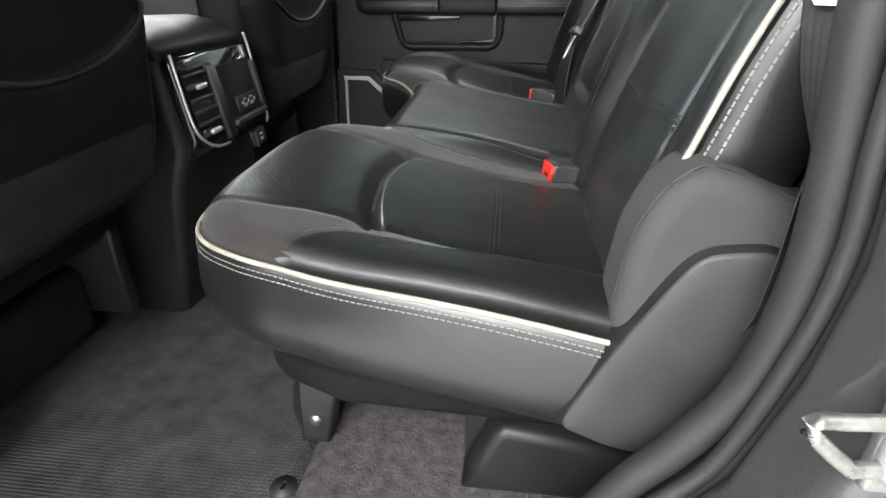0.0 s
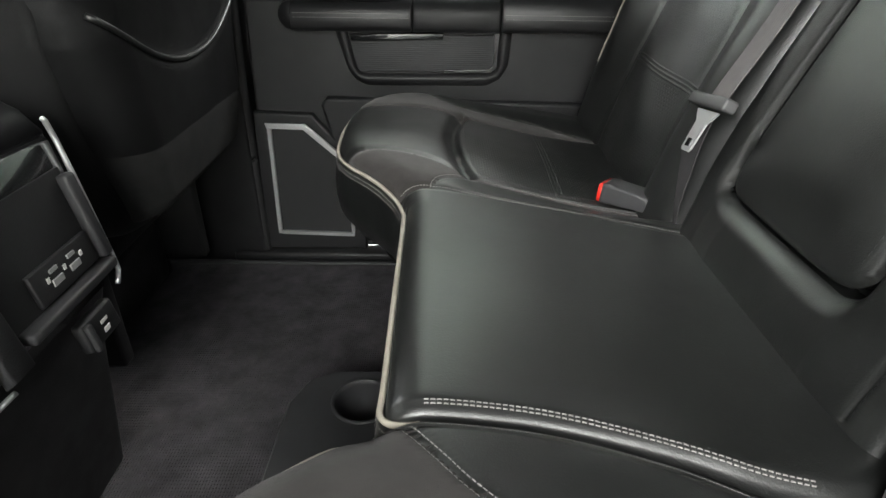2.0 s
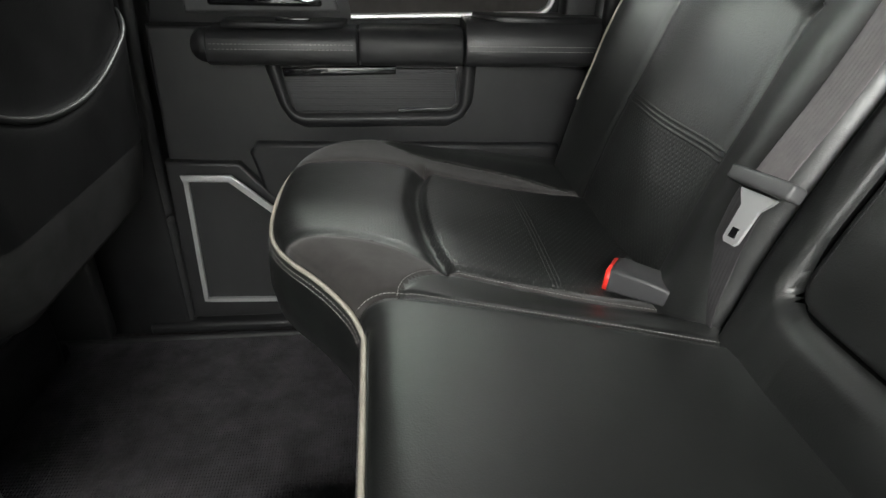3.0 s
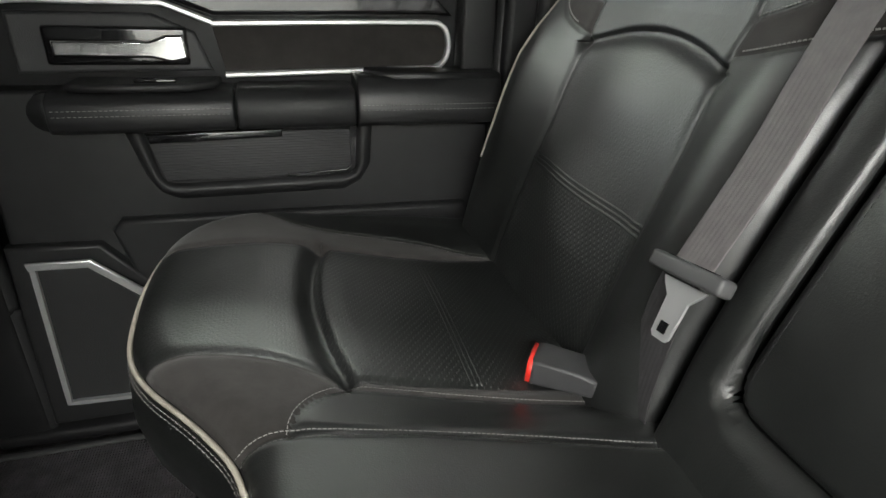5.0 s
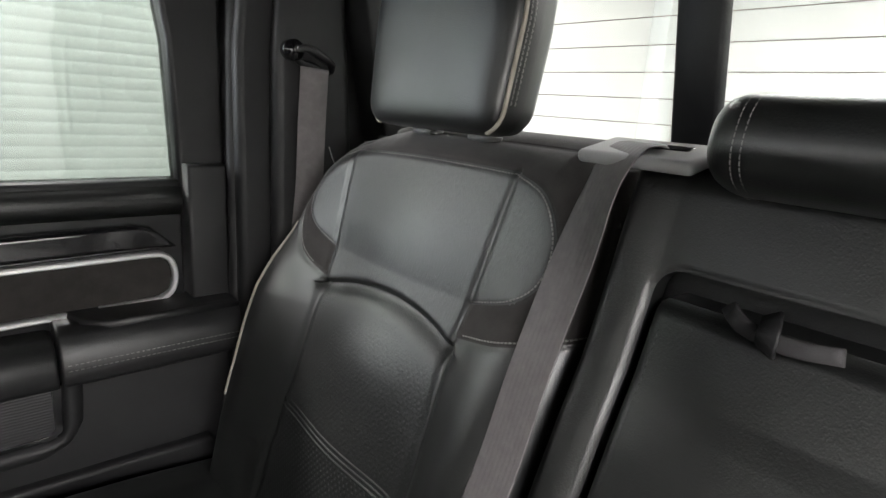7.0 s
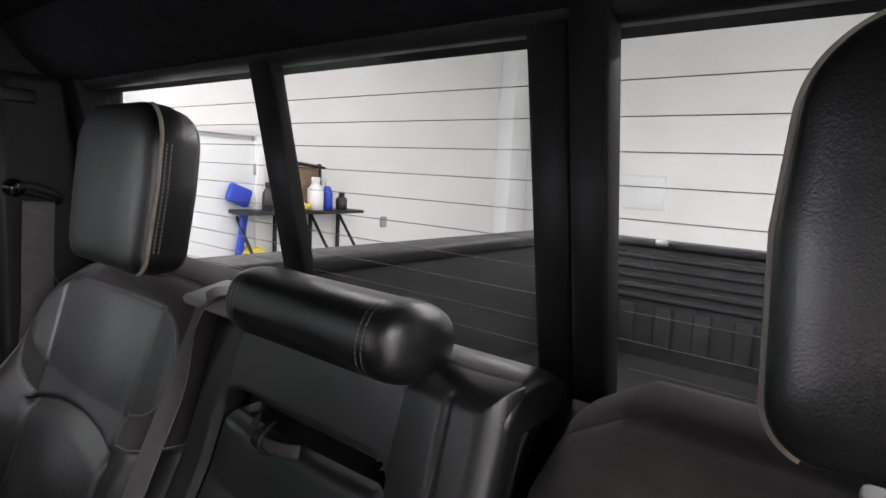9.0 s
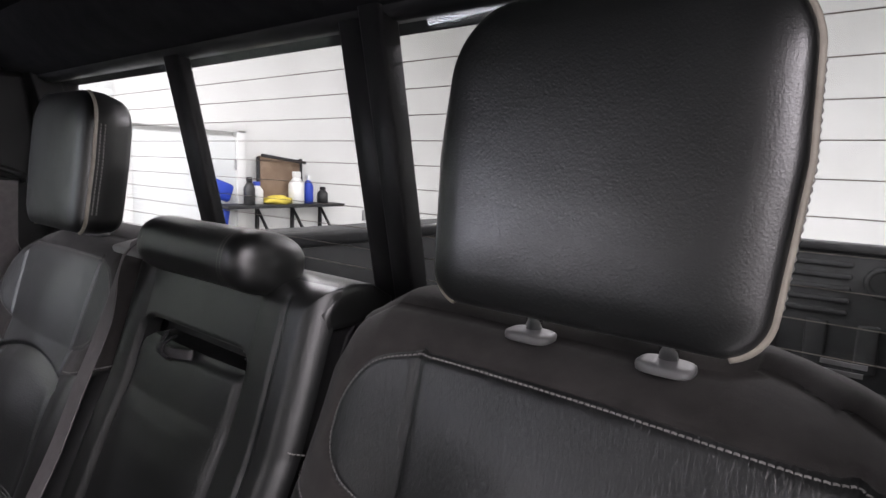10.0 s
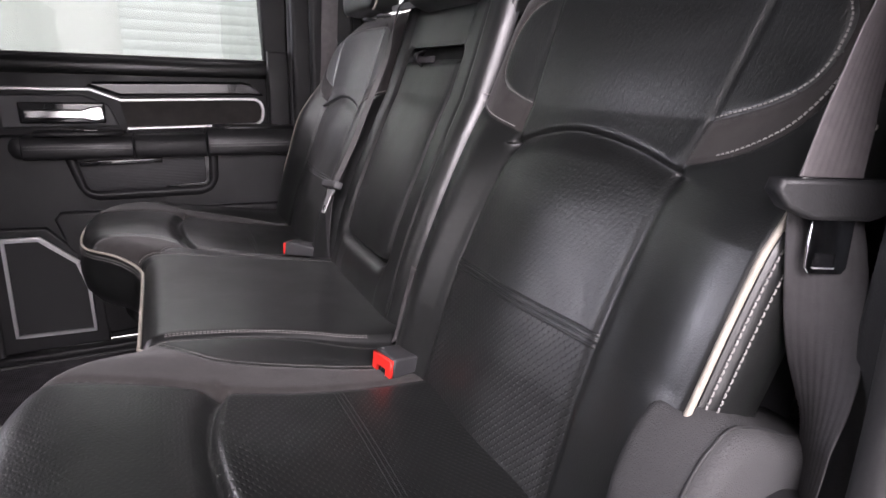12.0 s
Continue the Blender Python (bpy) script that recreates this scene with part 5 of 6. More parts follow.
# headliner, header and pillars
structure("headliner", box((-0.40, YM, 1.285), (1.8, 1.62, 0.05), 0.02, 3), HEADLINER, "black fabric headliner", "ceiling")
header = [(0.404, 1.180), (0.370, 1.190), (0.34, 1.215), (0.315, 1.255), (0.30, 1.31), (0.50, 1.31), (0.50, 1.18)]
structure("trim_header", prism(header, 1, YM - 0.80, YM + 0.80, 0.004), HEADLINER, "black trim over the rear window", "trim")


def window_x(z):
    return 0.412 + (1.175 - z) * 0.225


rear = thing("window_1", "rear sliding window with thin heater lines", "window", kind="structure", at=(0.47, YM, 0.88))
glass = [(window_x(z) + d, z) for z, d in ((0.86, 0.012), (1.19, 0.012), (1.19, 0.017), (0.86, 0.017))]
for a, b in ((YM - 0.69, 0.998), (1.05, 1.39), (1.42, YM + 0.70)):
    pane = part("pane", prism(glass, 1, a, b), PANE, rear, "clear glass pane with heater lines")
    pane.visible_shadow = False
    for k in range(10):
        z = 0.907 + k * 0.0252
        part("heater_line", box((window_x(z) + 0.0112, (a + b) / 2, z), (0.0005, b - a - 0.006, 0.0008)), WIRE, pane)


def mullion(y0, y1, front, label):
    prof = [(window_x(0.84) - front, 0.84), (window_x(1.2) - front, 1.20), (window_x(1.2) + 0.014, 1.20), (window_x(0.84) + 0.014, 0.84)]
    part("mullion", prism(prof, 1, y0, y1, 0.004), PLASTIC, rear, label)


mullion(1.383, 1.428, 0.004, "slim black window upright")
mullion(1.022, 1.058, 0.006, "black window upright")
mullion(0.989, 1.020, 0.014, "black slider frame upright")
part("sill", prism([(0.455, 0.80), (0.455, 0.852), (0.49, 0.866), (0.53, 0.866), (0.53, 0.80)], 1, YM - 0.76, YM + 0.76, 0.004), PLASTIC, rear)
part("top_frame", prism([(0.402, 1.176), (0.402, 1.20), (0.43, 1.20), (0.43, 1.170), (0.418, 1.170)], 1, YM - 0.76, YM + 0.76, 0.003), PLASTIC, rear)
near_jamb = prism([(0.40, 0.84), (0.532, 0.84), (0.548, 0.95), (0.588, 1.20), (0.40, 1.20)], 0, 0.395, 0.445, 0.005, 3)
for v in near_jamb.verts:
    v.co.x += window_x(v.co.z) - 0.415
part("side_frame", near_jamb, PLASTIC, rear)
for y0, y1 in ((YM + 0.695, YM + 0.80),):
    prof = [(window_x(0.84) - 0.02, 0.84), (window_x(1.2) - 0.02, 1.20), (window_x(1.2) + 0.03, 1.20), (window_x(0.84) + 0.03, 0.84)]
    part("side_frame", prism(prof, 1, y0, y1, 0.004), PLASTIC, rear)
for k, (ly, lw) in enumerate(((0.606, 0.028), (0.606, 0.024))):
    z = 0.904 - k * 0.007
    part("printed_mark", box((window_x(z) + 0.0105, ly, z), (0.0008, lw, 0.0035)), LIGHT_GREY, rear, "faint grey printed mark on the glass")


def pillar(side):
    """The rear pillar with its trim, seen from inside."""
    f = lambda d: YM + side * d
    ob = thing("rear_pillar", "black plastic rear pillar trim beside the window" if side > 0 else "black plastic rear pillar trim by the open doorway", "pillar trim", "rear pillars", (0.36, f(0.78), 0.0), "structure")
    lo, hi = sorted((f(0.762), f(0.86)))
    foot = 0.40 if side > 0 else 1.10
    part("upper_trim", prism([(0.243, foot), (0.243, 1.0), (0.262, 1.19), (0.29, 1.30), (0.50, 1.30), (0.50, foot)], 1, lo, hi, 0.012, 3), PLASTIC, ob, "upper black trim")
    lo, hi = sorted((f(0.735), f(0.765)))
    part("inner_trim", prism([(0.285, foot - 0.12), (0.29, 1.0), (0.305, 1.185), (0.40, 1.19), (0.46, foot - 0.12)], 1, lo, hi, 0.014, 3), PLASTIC, ob, "belt pillar cover")
    part("coat_hook", box((0.325, f(0.733), 1.148), (0.05, 0.012, 0.022), 0.005, 3), PLASTIC, ob, "moulded coat hook")
    if side < 0:
        part("belt_cover", box((0.425, 0.487, 0.885), (0.11, 0.125, 0.13), 0.035, 5), PLASTIC, ob, "rounded black belt reel cover")
    return ob


pillar(1)


# ---- shut rear door ----
def far_door():
    door = thing("door_2", "shut black rear door with silver-edged trim and armrest", "door", at=(-0.15, 2.05, 0.05), kind="structure")
    x0, x1 = -0.545, 0.238
    # lower panel, set back, with a pocket
    low = [(x0, 0.03), (x0 + 0.02, 0.60), (x1 - 0.01, 0.60), (x1, 0.30), (x1 - 0.05, 0.10), (x1 - 0.16, 0.03)]
    part("lower_panel", prism(low, 1, 1.992, 2.07, 0.006), PLASTIC, door, "black grained lower panel")
    part("kick_bulge", prism([(-0.30, 0.05), (-0.385, 0.387), (-0.37, 0.405), (0.19, 0.397), (0.215, 0.36), (0.215, 0.28), (0.10, 0.06)], 1, 1.976, 2.0, 0.008, 3), PLASTIC, door)
    # speaker moulding at the front foot
    spk = [(-0.545, 0.03), (-0.535, 0.372), (-0.405, 0.368), (-0.335, 0.285), (-0.300, 0.20), (-0.300, 0.03)]
    part("speaker_box", prism(spk, 1, 1.974, 2.0, 0.006, 3), PLASTIC, door, "black speaker moulding")
    grille = [(-0.507, 0.082), (-0.500, 0.343), (-0.424, 0.341), (-0.348, 0.272), (-0.330, 0.20), (-0.330, 0.076)]
    part("speaker_grille", prism(grille, 1, 1.968, 1.98, 0.003), SPEAKER, door, "black mesh speaker grille")
    line = [(a, 1.9645, b) for a, b in grille]
    loop = np.concatenate([np.linspace(line[i], line[(i + 1) % 6], 14, endpoint=False) for i in range(6)])
    part("speaker_bezel", sweep(loop, [(-0.004, -0.004), (0.004, -0.004), (0.004, 0.004), (-0.004, 0.004)], True, up=(0, -1, 0), smooth=False), SATIN, door, "satin silver grille surround")
    part("bezel_cap", prism([(-0.508, 0.351), (-0.420, 0.350), (-0.339, 0.276), (-0.347, 0.268), (-0.425, 0.338), (-0.505, 0.339)], 1, 1.9585, 1.966, 0.002), SATIN, door, "broad satin silver top edge")
    # map pocket
    rings = []
    for grow, y in ((0.026, 1.9915), (0.020, 1.9835), (0.011, 1.9805), (0.006, 1.9815), (0.0, 1.9905)):
        path = [(-0.318 - grow, 0.545), (-0.302 - grow * 0.8, 0.468), (-0.294 - grow * 0.5, 0.458 - grow * 0.6), (-0.280, 0.455 - grow), (-0.024, 0.457 - grow), (-0.008 + grow * 0.5, 0.461 - grow * 0.6), (-0.002 + grow * 0.9, 0.474), (0.0 + grow, 0.545)]
        line = np.array(path)
        d = np.r_[0, np.cumsum(np.linalg.norm(np.diff(line, axis=0), axis=1))]
        k = np.linspace(0, d[-1], 90)
        rings.append(np.stack([np.interp(k, d, line[:, 0]), np.full(90, y), np.interp(k, d, line[:, 1])], 1))
    part("pocket_frame", mesh_of("pocket_frame", np.concatenate(rings), [(r * 90 + a, r * 90 + a + 1, (r + 1) * 90 + a + 1, (r + 1) * 90 + a) for r in range(4) for a in range(89)]), PLASTIC, door, "bevelled black pocket rim")
    part("pocket_gap", prism([(-0.012, 0.540), (-0.012, 0.474), (-0.02, 0.467), (-0.115, 0.464), (-0.115, 0.458), (-0.016, 0.459), (-0.003, 0.470), (0.0, 0.54)], 1, 1.9845, 1.99, 0.001), GLOSS, door, "dark gap round the pocket face")
    part("pocket_insert", prism([(-0.315, 0.535), (-0.295, 0.46), (-0.01, 0.46), (-0.004, 0.535)], 1, 1.986, 1.996, 0.002), RIBBED, door, "finely ribbed charcoal pocket face")
    part("pocket_gap", prism([(-0.312, 0.535), (-0.309, 0.522), (-0.118, 0.527), (-0.118, 0.54)], 1, 1.978, 1.99, 0.002), GLOSS, door, "dark hand slot")
    # armrest in three lengths
    def rest(a, b, top, name, material, label):
        prof = [(1.998, 0.543), (1.965, 0.5435), (1.954, 0.547), (1.950, 0.554), (1.9495, 0.574), (1.952, 0.585), (1.959, top - 0.006), (1.972, top - 0.001), (2.05, top), (2.05, 0.543)]
        return part(name, prism(prof, 0, a, b, 0.004, 3), material, door, label)
    rest(-0.425, -0.182, 0.601, "armrest_front", SOFT_TRIM, "stitched leather armrest front")
    part("armrest_nose", tube([(-0.426, 1.975, 0.572), (-0.430, 2.0, 0.572), (-0.430, 2.05, 0.572)], 0.027, sides=18), SOFT_TRIM, door)
    rest(-0.179, -0.004, 0.603, "pull_grip", PLASTIC, "plain black pull grip")
    rest(-0.001, 0.236, 0.619, "armrest_rear", SOFT_TRIM, "raised stitched leather armrest rear")
    part("armrest_tip", prism([(0.008, 2.05), (0.03, 1.985), (0.06, 1.965), (0.236, 1.965), (0.236, 2.05)], 2, 0.61, 0.625, 0.005, 3), SOFT_TRIM, door)
    rows = []
    for z in (0.571, 0.579):
        rows += [np.stack([np.linspace(a, b, 40), np.full(40, 1.9485), np.full(40, z)], 1) for a, b in ((-0.42, -0.186), (0.004, 0.234))]
    thread(rows, [np.tile((0, -1.0, 0), (40, 1))] * 4, door, "twin fine grey stitch rows", width=0.0009, length=0.004)
    # window switch
    part("switch_pad", prism([(-0.40, 1.97), (-0.37, 1.96), (-0.24, 1.96), (-0.205, 1.985), (-0.20, 2.03), (-0.40, 2.03)], 2, 0.60, 0.612, 0.005, 3), PLASTIC, door)
    part("window_switch", box((-0.285, 1.978, 0.6145), (0.055, 0.016, 0.006), 0.002), GLOSS, door, "gloss black window switch")
    # upper panel and bright trim
    up = [(x0 + 0.01, 0.59), (x0 + 0.05, 0.803), (x1 - 0.06, 0.803), (x1 - 0.06, 0.59)]
    part("upper_panel", prism(up, 1, 2.034, 2.085, 0.005), PLASTIC, door, "black grained upper panel")
    part("rear_edge", prism([(x1 - 0.058, 0.59), (x1 - 0.058, 0.828), (x1, 0.828), (x1, 0.59)], 1, 2.004, 2.085, 0.006, 3), PLASTIC, door)
    bright = [(-0.193, 0.614), (-0.04, 0.6185), (0.12, 0.6225), (0.143, 0.6255), (0.157, 0.637), (0.162, 0.658), (0.158, 0.680), (0.147, 0.691), (0.12, 0.6945), (-0.04, 0.692), (-0.19, 0.6885), (-0.205, 0.690), (-0.262, 0.712), (-0.280, 0.7145), (-0.37, 0.714), (-0.46, 0.713), (-0.485, 0.70), (-0.492, 0.66)]
    part("bright_trim", sweep(curve_points([(a, 2.026, b) for a, b in bright], step=0.006), [(-0.0042, -0.006), (0.0042, -0.006), (0.0042, 0.003), (0.002, 0.005), (-0.002, 0.005), (-0.0042, 0.003)], up=(0, -1, 0), smooth=False), SATIN, door, "satin silver trim line")
    part("trim_field", prism([(-0.192, 0.616), (0.13, 0.625), (0.153, 0.636), (0.159, 0.66), (0.153, 0.686), (0.13, 0.693), (-0.205, 0.686)], 1, 2.030, 2.04, 0.001), SUEDE, door, "dark soft trim field")
    part("gloss_strip", prism([(-0.275, 0.724), (-0.20, 0.698), (0.13, 0.705), (0.165, 0.705), (0.13, 0.738), (0.105, 0.743), (-0.26, 0.735)], 1, 2.014, 2.04, 0.013, 5), GLOSS, door, "gloss black strip")
    # inner handle in its bowl
    part("handle_bowl", prism([(-0.47, 0.615), (-0.47, 0.70), (-0.285, 0.70), (-0.23, 0.675), (-0.21, 0.62)], 1, 2.028, 2.04, 0.006, 3), PLASTIC_GREY, door, "charcoal handle surround")
    part("bowl_well", box((-0.335, 2.031, 0.655), (0.19, 0.014, 0.055), 0.006, 3), GLOSS, door)
    part("inner_handle", prism([(-0.415, 0.641), (-0.415, 0.664), (-0.29, 0.664), (-0.268, 0.672), (-0.245, 0.672), (-0.24, 0.64), (-0.262, 0.634), (-0.29, 0.640)], 1, 2.008, 2.026, 0.004, 3), CHROME, door, "satin chrome inner handle")
    # window ledge, frame and pane
    part("ledge", prism([(2.03, 0.752), (2.022, 0.772), (2.028, 0.792), (2.05, 0.7995), (2.083, 0.7995), (2.083, 0.752)], 0, x0 + 0.03, x1 - 0.06, 0.003), LEATHER, door, "stitched leather window ledge")
    thread([np.stack([np.linspace(x0 + 0.04, x1 - 0.07, 80), np.full(80, 2.0215), np.full(80, z)], 1) for z in (0.772, 0.779)], [np.tile((0, -1.0, 0.1), (80, 1))] * 2, door, "", PLASTIC_GREY, width=0.0011)
    part("window_rear_frame", prism([(0.176, 0.79), (0.168, 1.0), (0.150, 1.12), (0.118, 1.195), (0.06, 1.225), (0.06, 1.30), (0.245, 1.30), (0.245, 0.79)], 1, 2.031, 2.083, 0.008, 3), PLASTIC, door, "black window frame upright")
    part("window_top_frame", box((-0.22, 2.055, 1.262), (0.56, 0.055, 0.075), 0.01, 3), PLASTIC, door)
    part("window_front_frame", box((-0.50, 2.055, 1.05), (0.07, 0.055, 0.48), 0.01, 3), PLASTIC, door)
    pane = part("window_pane", box((-0.17, 2.06, 1.02), (0.70, 0.005, 0.46)), PANE_TINT, door, "clear side window glass")
    pane.visible_shadow = False
    part("door_seal", tube([(0.244, 2.0, 0.12), (0.246, 2.0, 0.6), (0.25, 2.0, 1.0), (0.262, 1.995, 1.2)], 0.012, sides=10), RUBBER, door, "black rubber door seal")
    return door


far_door()
structure("wall_right", box((-0.70, 2.045, 0.62), (0.30, 0.15, 1.40), 0.01), PLASTIC, "black middle pillar trim by the shut door", "pillar")
structure("trim_sill", box((-0.2, 1.985, 0.012), (0.86, 0.05, 0.024), 0.008, 3), PLASTIC, "black door sill strip", "trim")
structure("wall_right_rear", box((0.365, 2.125, 0.55), (0.33, 0.06, 1.5)), PLASTIC, "black rear quarter panel", "wall")
structure("wall_right_middle", box((-0.555, 2.105, 0.62), (0.12, 0.03, 1.38)), PLASTIC, "black middle pillar backing", "pillar")
structure("wall_right_front", box((-1.28, 2.06, 0.38), (0.86, 0.08, 0.86), 0.01), PLASTIC, "black front door panel below its window", "wall")
structure("wall_left_front_door", box((-1.28, 0.37, 0.38), (0.96, 0.08, 0.86), 0.01), PLASTIC, "black front door panel on the near side", "wall")
pillar_seal = thing("weather_strip", "black rubber seal down the middle pillar", "seal", at=(-0.55, 1.98, 0.0), kind="structure")
part("strip", tube([(-0.552, 1.985, 0.0), (-0.552, 1.985, 0.4), (-0.535, 1.99, 0.8), (-0.50, 2.0, 1.2)], 0.012, sides=10), RUBBER, pillar_seal)


# ---- open doorway on the near side ----
def near_body():
    body = thing("door_frame", "grey painted doorway edge with black rubber seal", "door frame", at=(0.33, 0.38, -0.3), kind="structure")
    outer = [(0.06, 0.0), (0.14, 0.18), (0.19, 0.28), (0.235, 0.342), (0.262, 0.438), (0.273, 0.52), (0.267, 0.62), (0.264, 0.90), (0.288, 1.20), (0.60, 1.25), (0.60, -0.25), (0.02, -0.25)]
    part("painted_jamb", prism(outer, 1, 0.30, 0.385, 0.02, 4), PAINT, body, "dark grey metallic jamb")
    part("inner_jamb", prism([(a + 0.004, b) for a, b in outer], 1, 0.385, 0.45, 0.012, 3), PLASTIC, body, "black inner jamb trim")
    part("rubber_seal", tube([(0.05, 0.41, 0.02), (0.12, 0.41, 0.18), (0.172, 0.41, 0.28), (0.212, 0.41, 0.335), (0.249, 0.41, 0.402), (0.264, 0.41, 0.489), (0.262, 0.41, 0.566), (0.252, 0.41, 0.66), (0.248, 0.41, 0.80), (0.258, 0.42, 1.05), (0.285, 0.45, 1.22)], 0.0145, sides=12, up=(0, 1, 0)), RUBBER, body, "black rubber door seal")
    part("seal_lip", tube([(0.065, 0.388, 0.02), (0.137, 0.388, 0.18), (0.187, 0.388, 0.28), (0.231, 0.388, 0.342), (0.260, 0.388, 0.438), (0.271, 0.388, 0.52), (0.265, 0.388, 0.62), (0.262, 0.388, 0.85)], 0.007, sides=8, up=(0, 1, 0)), RUBBER, body)
    part("rocker", box((-0.30, 0.40, -0.06), (1.1, 0.12, 0.10), 0.02, 3), PAINT, body)
    part("sill_plate", box((-0.30, 0.465, -0.004), (1.04, 0.09, 0.02), 0.006, 3), PLASTIC, body, "black sill plate")
    return body


near_body()
striker = thing("door_striker", "bare steel door striker loop on the jamb", "striker", at=(0.26, 0.30, 0.45))
part("loop", tube([(0.300, 0.300, 0.474), (0.238, 0.292, 0.476), (0.224, 0.289, 0.478), (0.221, 0.288, 0.472), (0.243, 0.288, 0.452), (0.252, 0.289, 0.449), (0.300, 0.300, 0.448)], 0.0045, sides=12), STEEL, striker)
part("plate", box((0.285, 0.300, 0.461), (0.05, 0.012, 0.07), 0.005, 3), STEEL, striker)
part("cap", box((0.280, 0.292, 0.461), (0.04, 0.02, 0.045), 0.009, 3), LIGHT_GREY, striker)
pillar(-1)
structure("wall_left_open_door", box((-0.66, -0.10, 0.42), (0.09, 0.94, 1.04), 0.03, 3), PLASTIC, "inner side of the wide open rear door", "door")
structure("wall_left_front", box((-0.72, 0.37, 0.60), (0.16, 0.10, 1.4), 0.02), PLASTIC, "black middle pillar on the near side", "pillar")

# lower side trim by the near seat
trim = thing("seat_side_trim", "black grained plastic hinge cover beside the seat", "seat trim", at=(0.2, 0.50, 0.1))


def loop_of(points, n=110):
    """A closed outline eased at its corners, in n even steps from its first point."""
    p = np.array(points + points[:1], float)
    d = np.r_[0, np.cumsum(np.linalg.norm(np.diff(p, axis=0), axis=1))]
    s = np.linspace(0, d[-1], n, endpoint=False)
    q = np.stack([np.interp(s, d, p[:, 0]), np.interp(s, d, p[:, 1])], 1)
    for _ in range(3):
        q = (np.roll(q, 1, 0) + 2 * q + np.roll(q, -1, 0)) / 4
    return q


def hinge_cover():
    """A moulded cover: a broad outer face with a dark bevel that widens towards the seat."""
    face = loop_of([(0.125, 0.305), (0.131, 0.327), (0.161, 0.391), (0.190, 0.445), (0.208, 0.475), (0.221, 0.485), (0.262, 0.489), (0.295, 0.470), (0.275, 0.392), (0.245, 0.330), (0.218, 0.278), (0.170, 0.286)])
    root = loop_of([(0.104, 0.303), (0.110, 0.327), (0.150, 0.393), (0.173, 0.436), (0.194, 0.479), (0.209, 0.493), (0.266, 0.500), (0.315, 0.480), (0.295, 0.392), (0.265, 0.330), (0.235, 0.268), (0.162, 0.278)])
    mid = face.mean(0)
    n = len(face)
    for name, rows, hide, words in (
            ("face", [(face, 1.0, 0.4535), (face, 0.985, 0.4515), (face, 0.96, 0.4505), (face, 0.6, 0.4495), (face, 0.2, 0.449), (face, 0.001, 0.449)], PLASTIC_GREY, "charcoal grained outer face"),
            ("bevel", [(root, 1.0, 0.545), (root, 1.0, 0.487), (root, 0.995, 0.483), (face, 1.012, 0.4565), (face, 1.0, 0.4535)], PLASTIC, "black bevelled edge")):
        verts = np.concatenate([np.stack([(mid + (l - mid) * k)[:, 0], np.full(n, y), (mid + (l - mid) * k)[:, 1]], 1) for l, k, y in rows])
        faces = [(r * n + a, r * n + (a + 1) % n, (r + 1) * n + (a + 1) % n, (r + 1) * n + a) for r in range(len(rows) - 1) for a in range(n)]
        part(name, mesh_of(name, verts, faces), hide, trim, words)


hinge_cover()
bracket = thing("floor_bracket_cover", "black grained bracket cover under the seat side", "seat trim", at=(0.13, 0.60, 0.11))
part("cover", prism([(0.030, 0.112), (0.065, 0.205), (0.08, 0.215), (0.25, 0.185), (0.25, 0.112)], 1, 0.535, 0.64, 0.012, 3), PLASTIC, bracket)
part("foot", box((0.06, 0.65, 0.16), (0.05, 0.03, 0.10), 0.006), PLASTIC, bracket)


def side_bolster(side, label):
    """The knitted lower corner between a seat back and its door."""
    f = lambda q: YM + side * q
    ob = thing("corner_bolster", label, "seat trim", "corner bolsters", (0.25, f(0.70), 0.36))
    outline = [(0.150, 0.397), (0.149, 0.43), (0.151, 0.457), (0.157, 0.497), (0.171, 0.53), (0.187, 0.548), (0.204, 0.556), (0.235, 0.547), (0.268, 0.532), (0.31, 0.52), (0.31, 0.36), (0.20, 0.36)]
    outline = [(a + (0.010 if side < 0 else 0.04), b - 0.010) for a, b in outline]
    lo, hi = sorted((f(0.67), f(0.748 if side < 0 else 0.735)))
    part("pad", prism(outline, 1, lo, hi, 0.016, 5), MESH, ob, "grey knitted pad")
    seam = curve_points([(a, f(0.7335 if side < 0 else 0.720), b) for a, b in outline[1:10]], step=0.006)
    part("seam_welt", sweep(seam + (0.0004, 0, -0.0004), ring(0.0014), up=(0, 1, 0)), RUBBER, ob, "black seam welt over the knit")
    return ob


side_bolster(-1, "grey knitted corner bolster by the open doorway")
side_bolster(1, "grey knitted corner bolster beside the shut door")


# ---- belts and buckles ----
def belt(name, points, width, label, up, parent=None):
    return part(name, slab_line(points, width, 0.0016, up=up, step=0.01), WEBBING, parent, label)


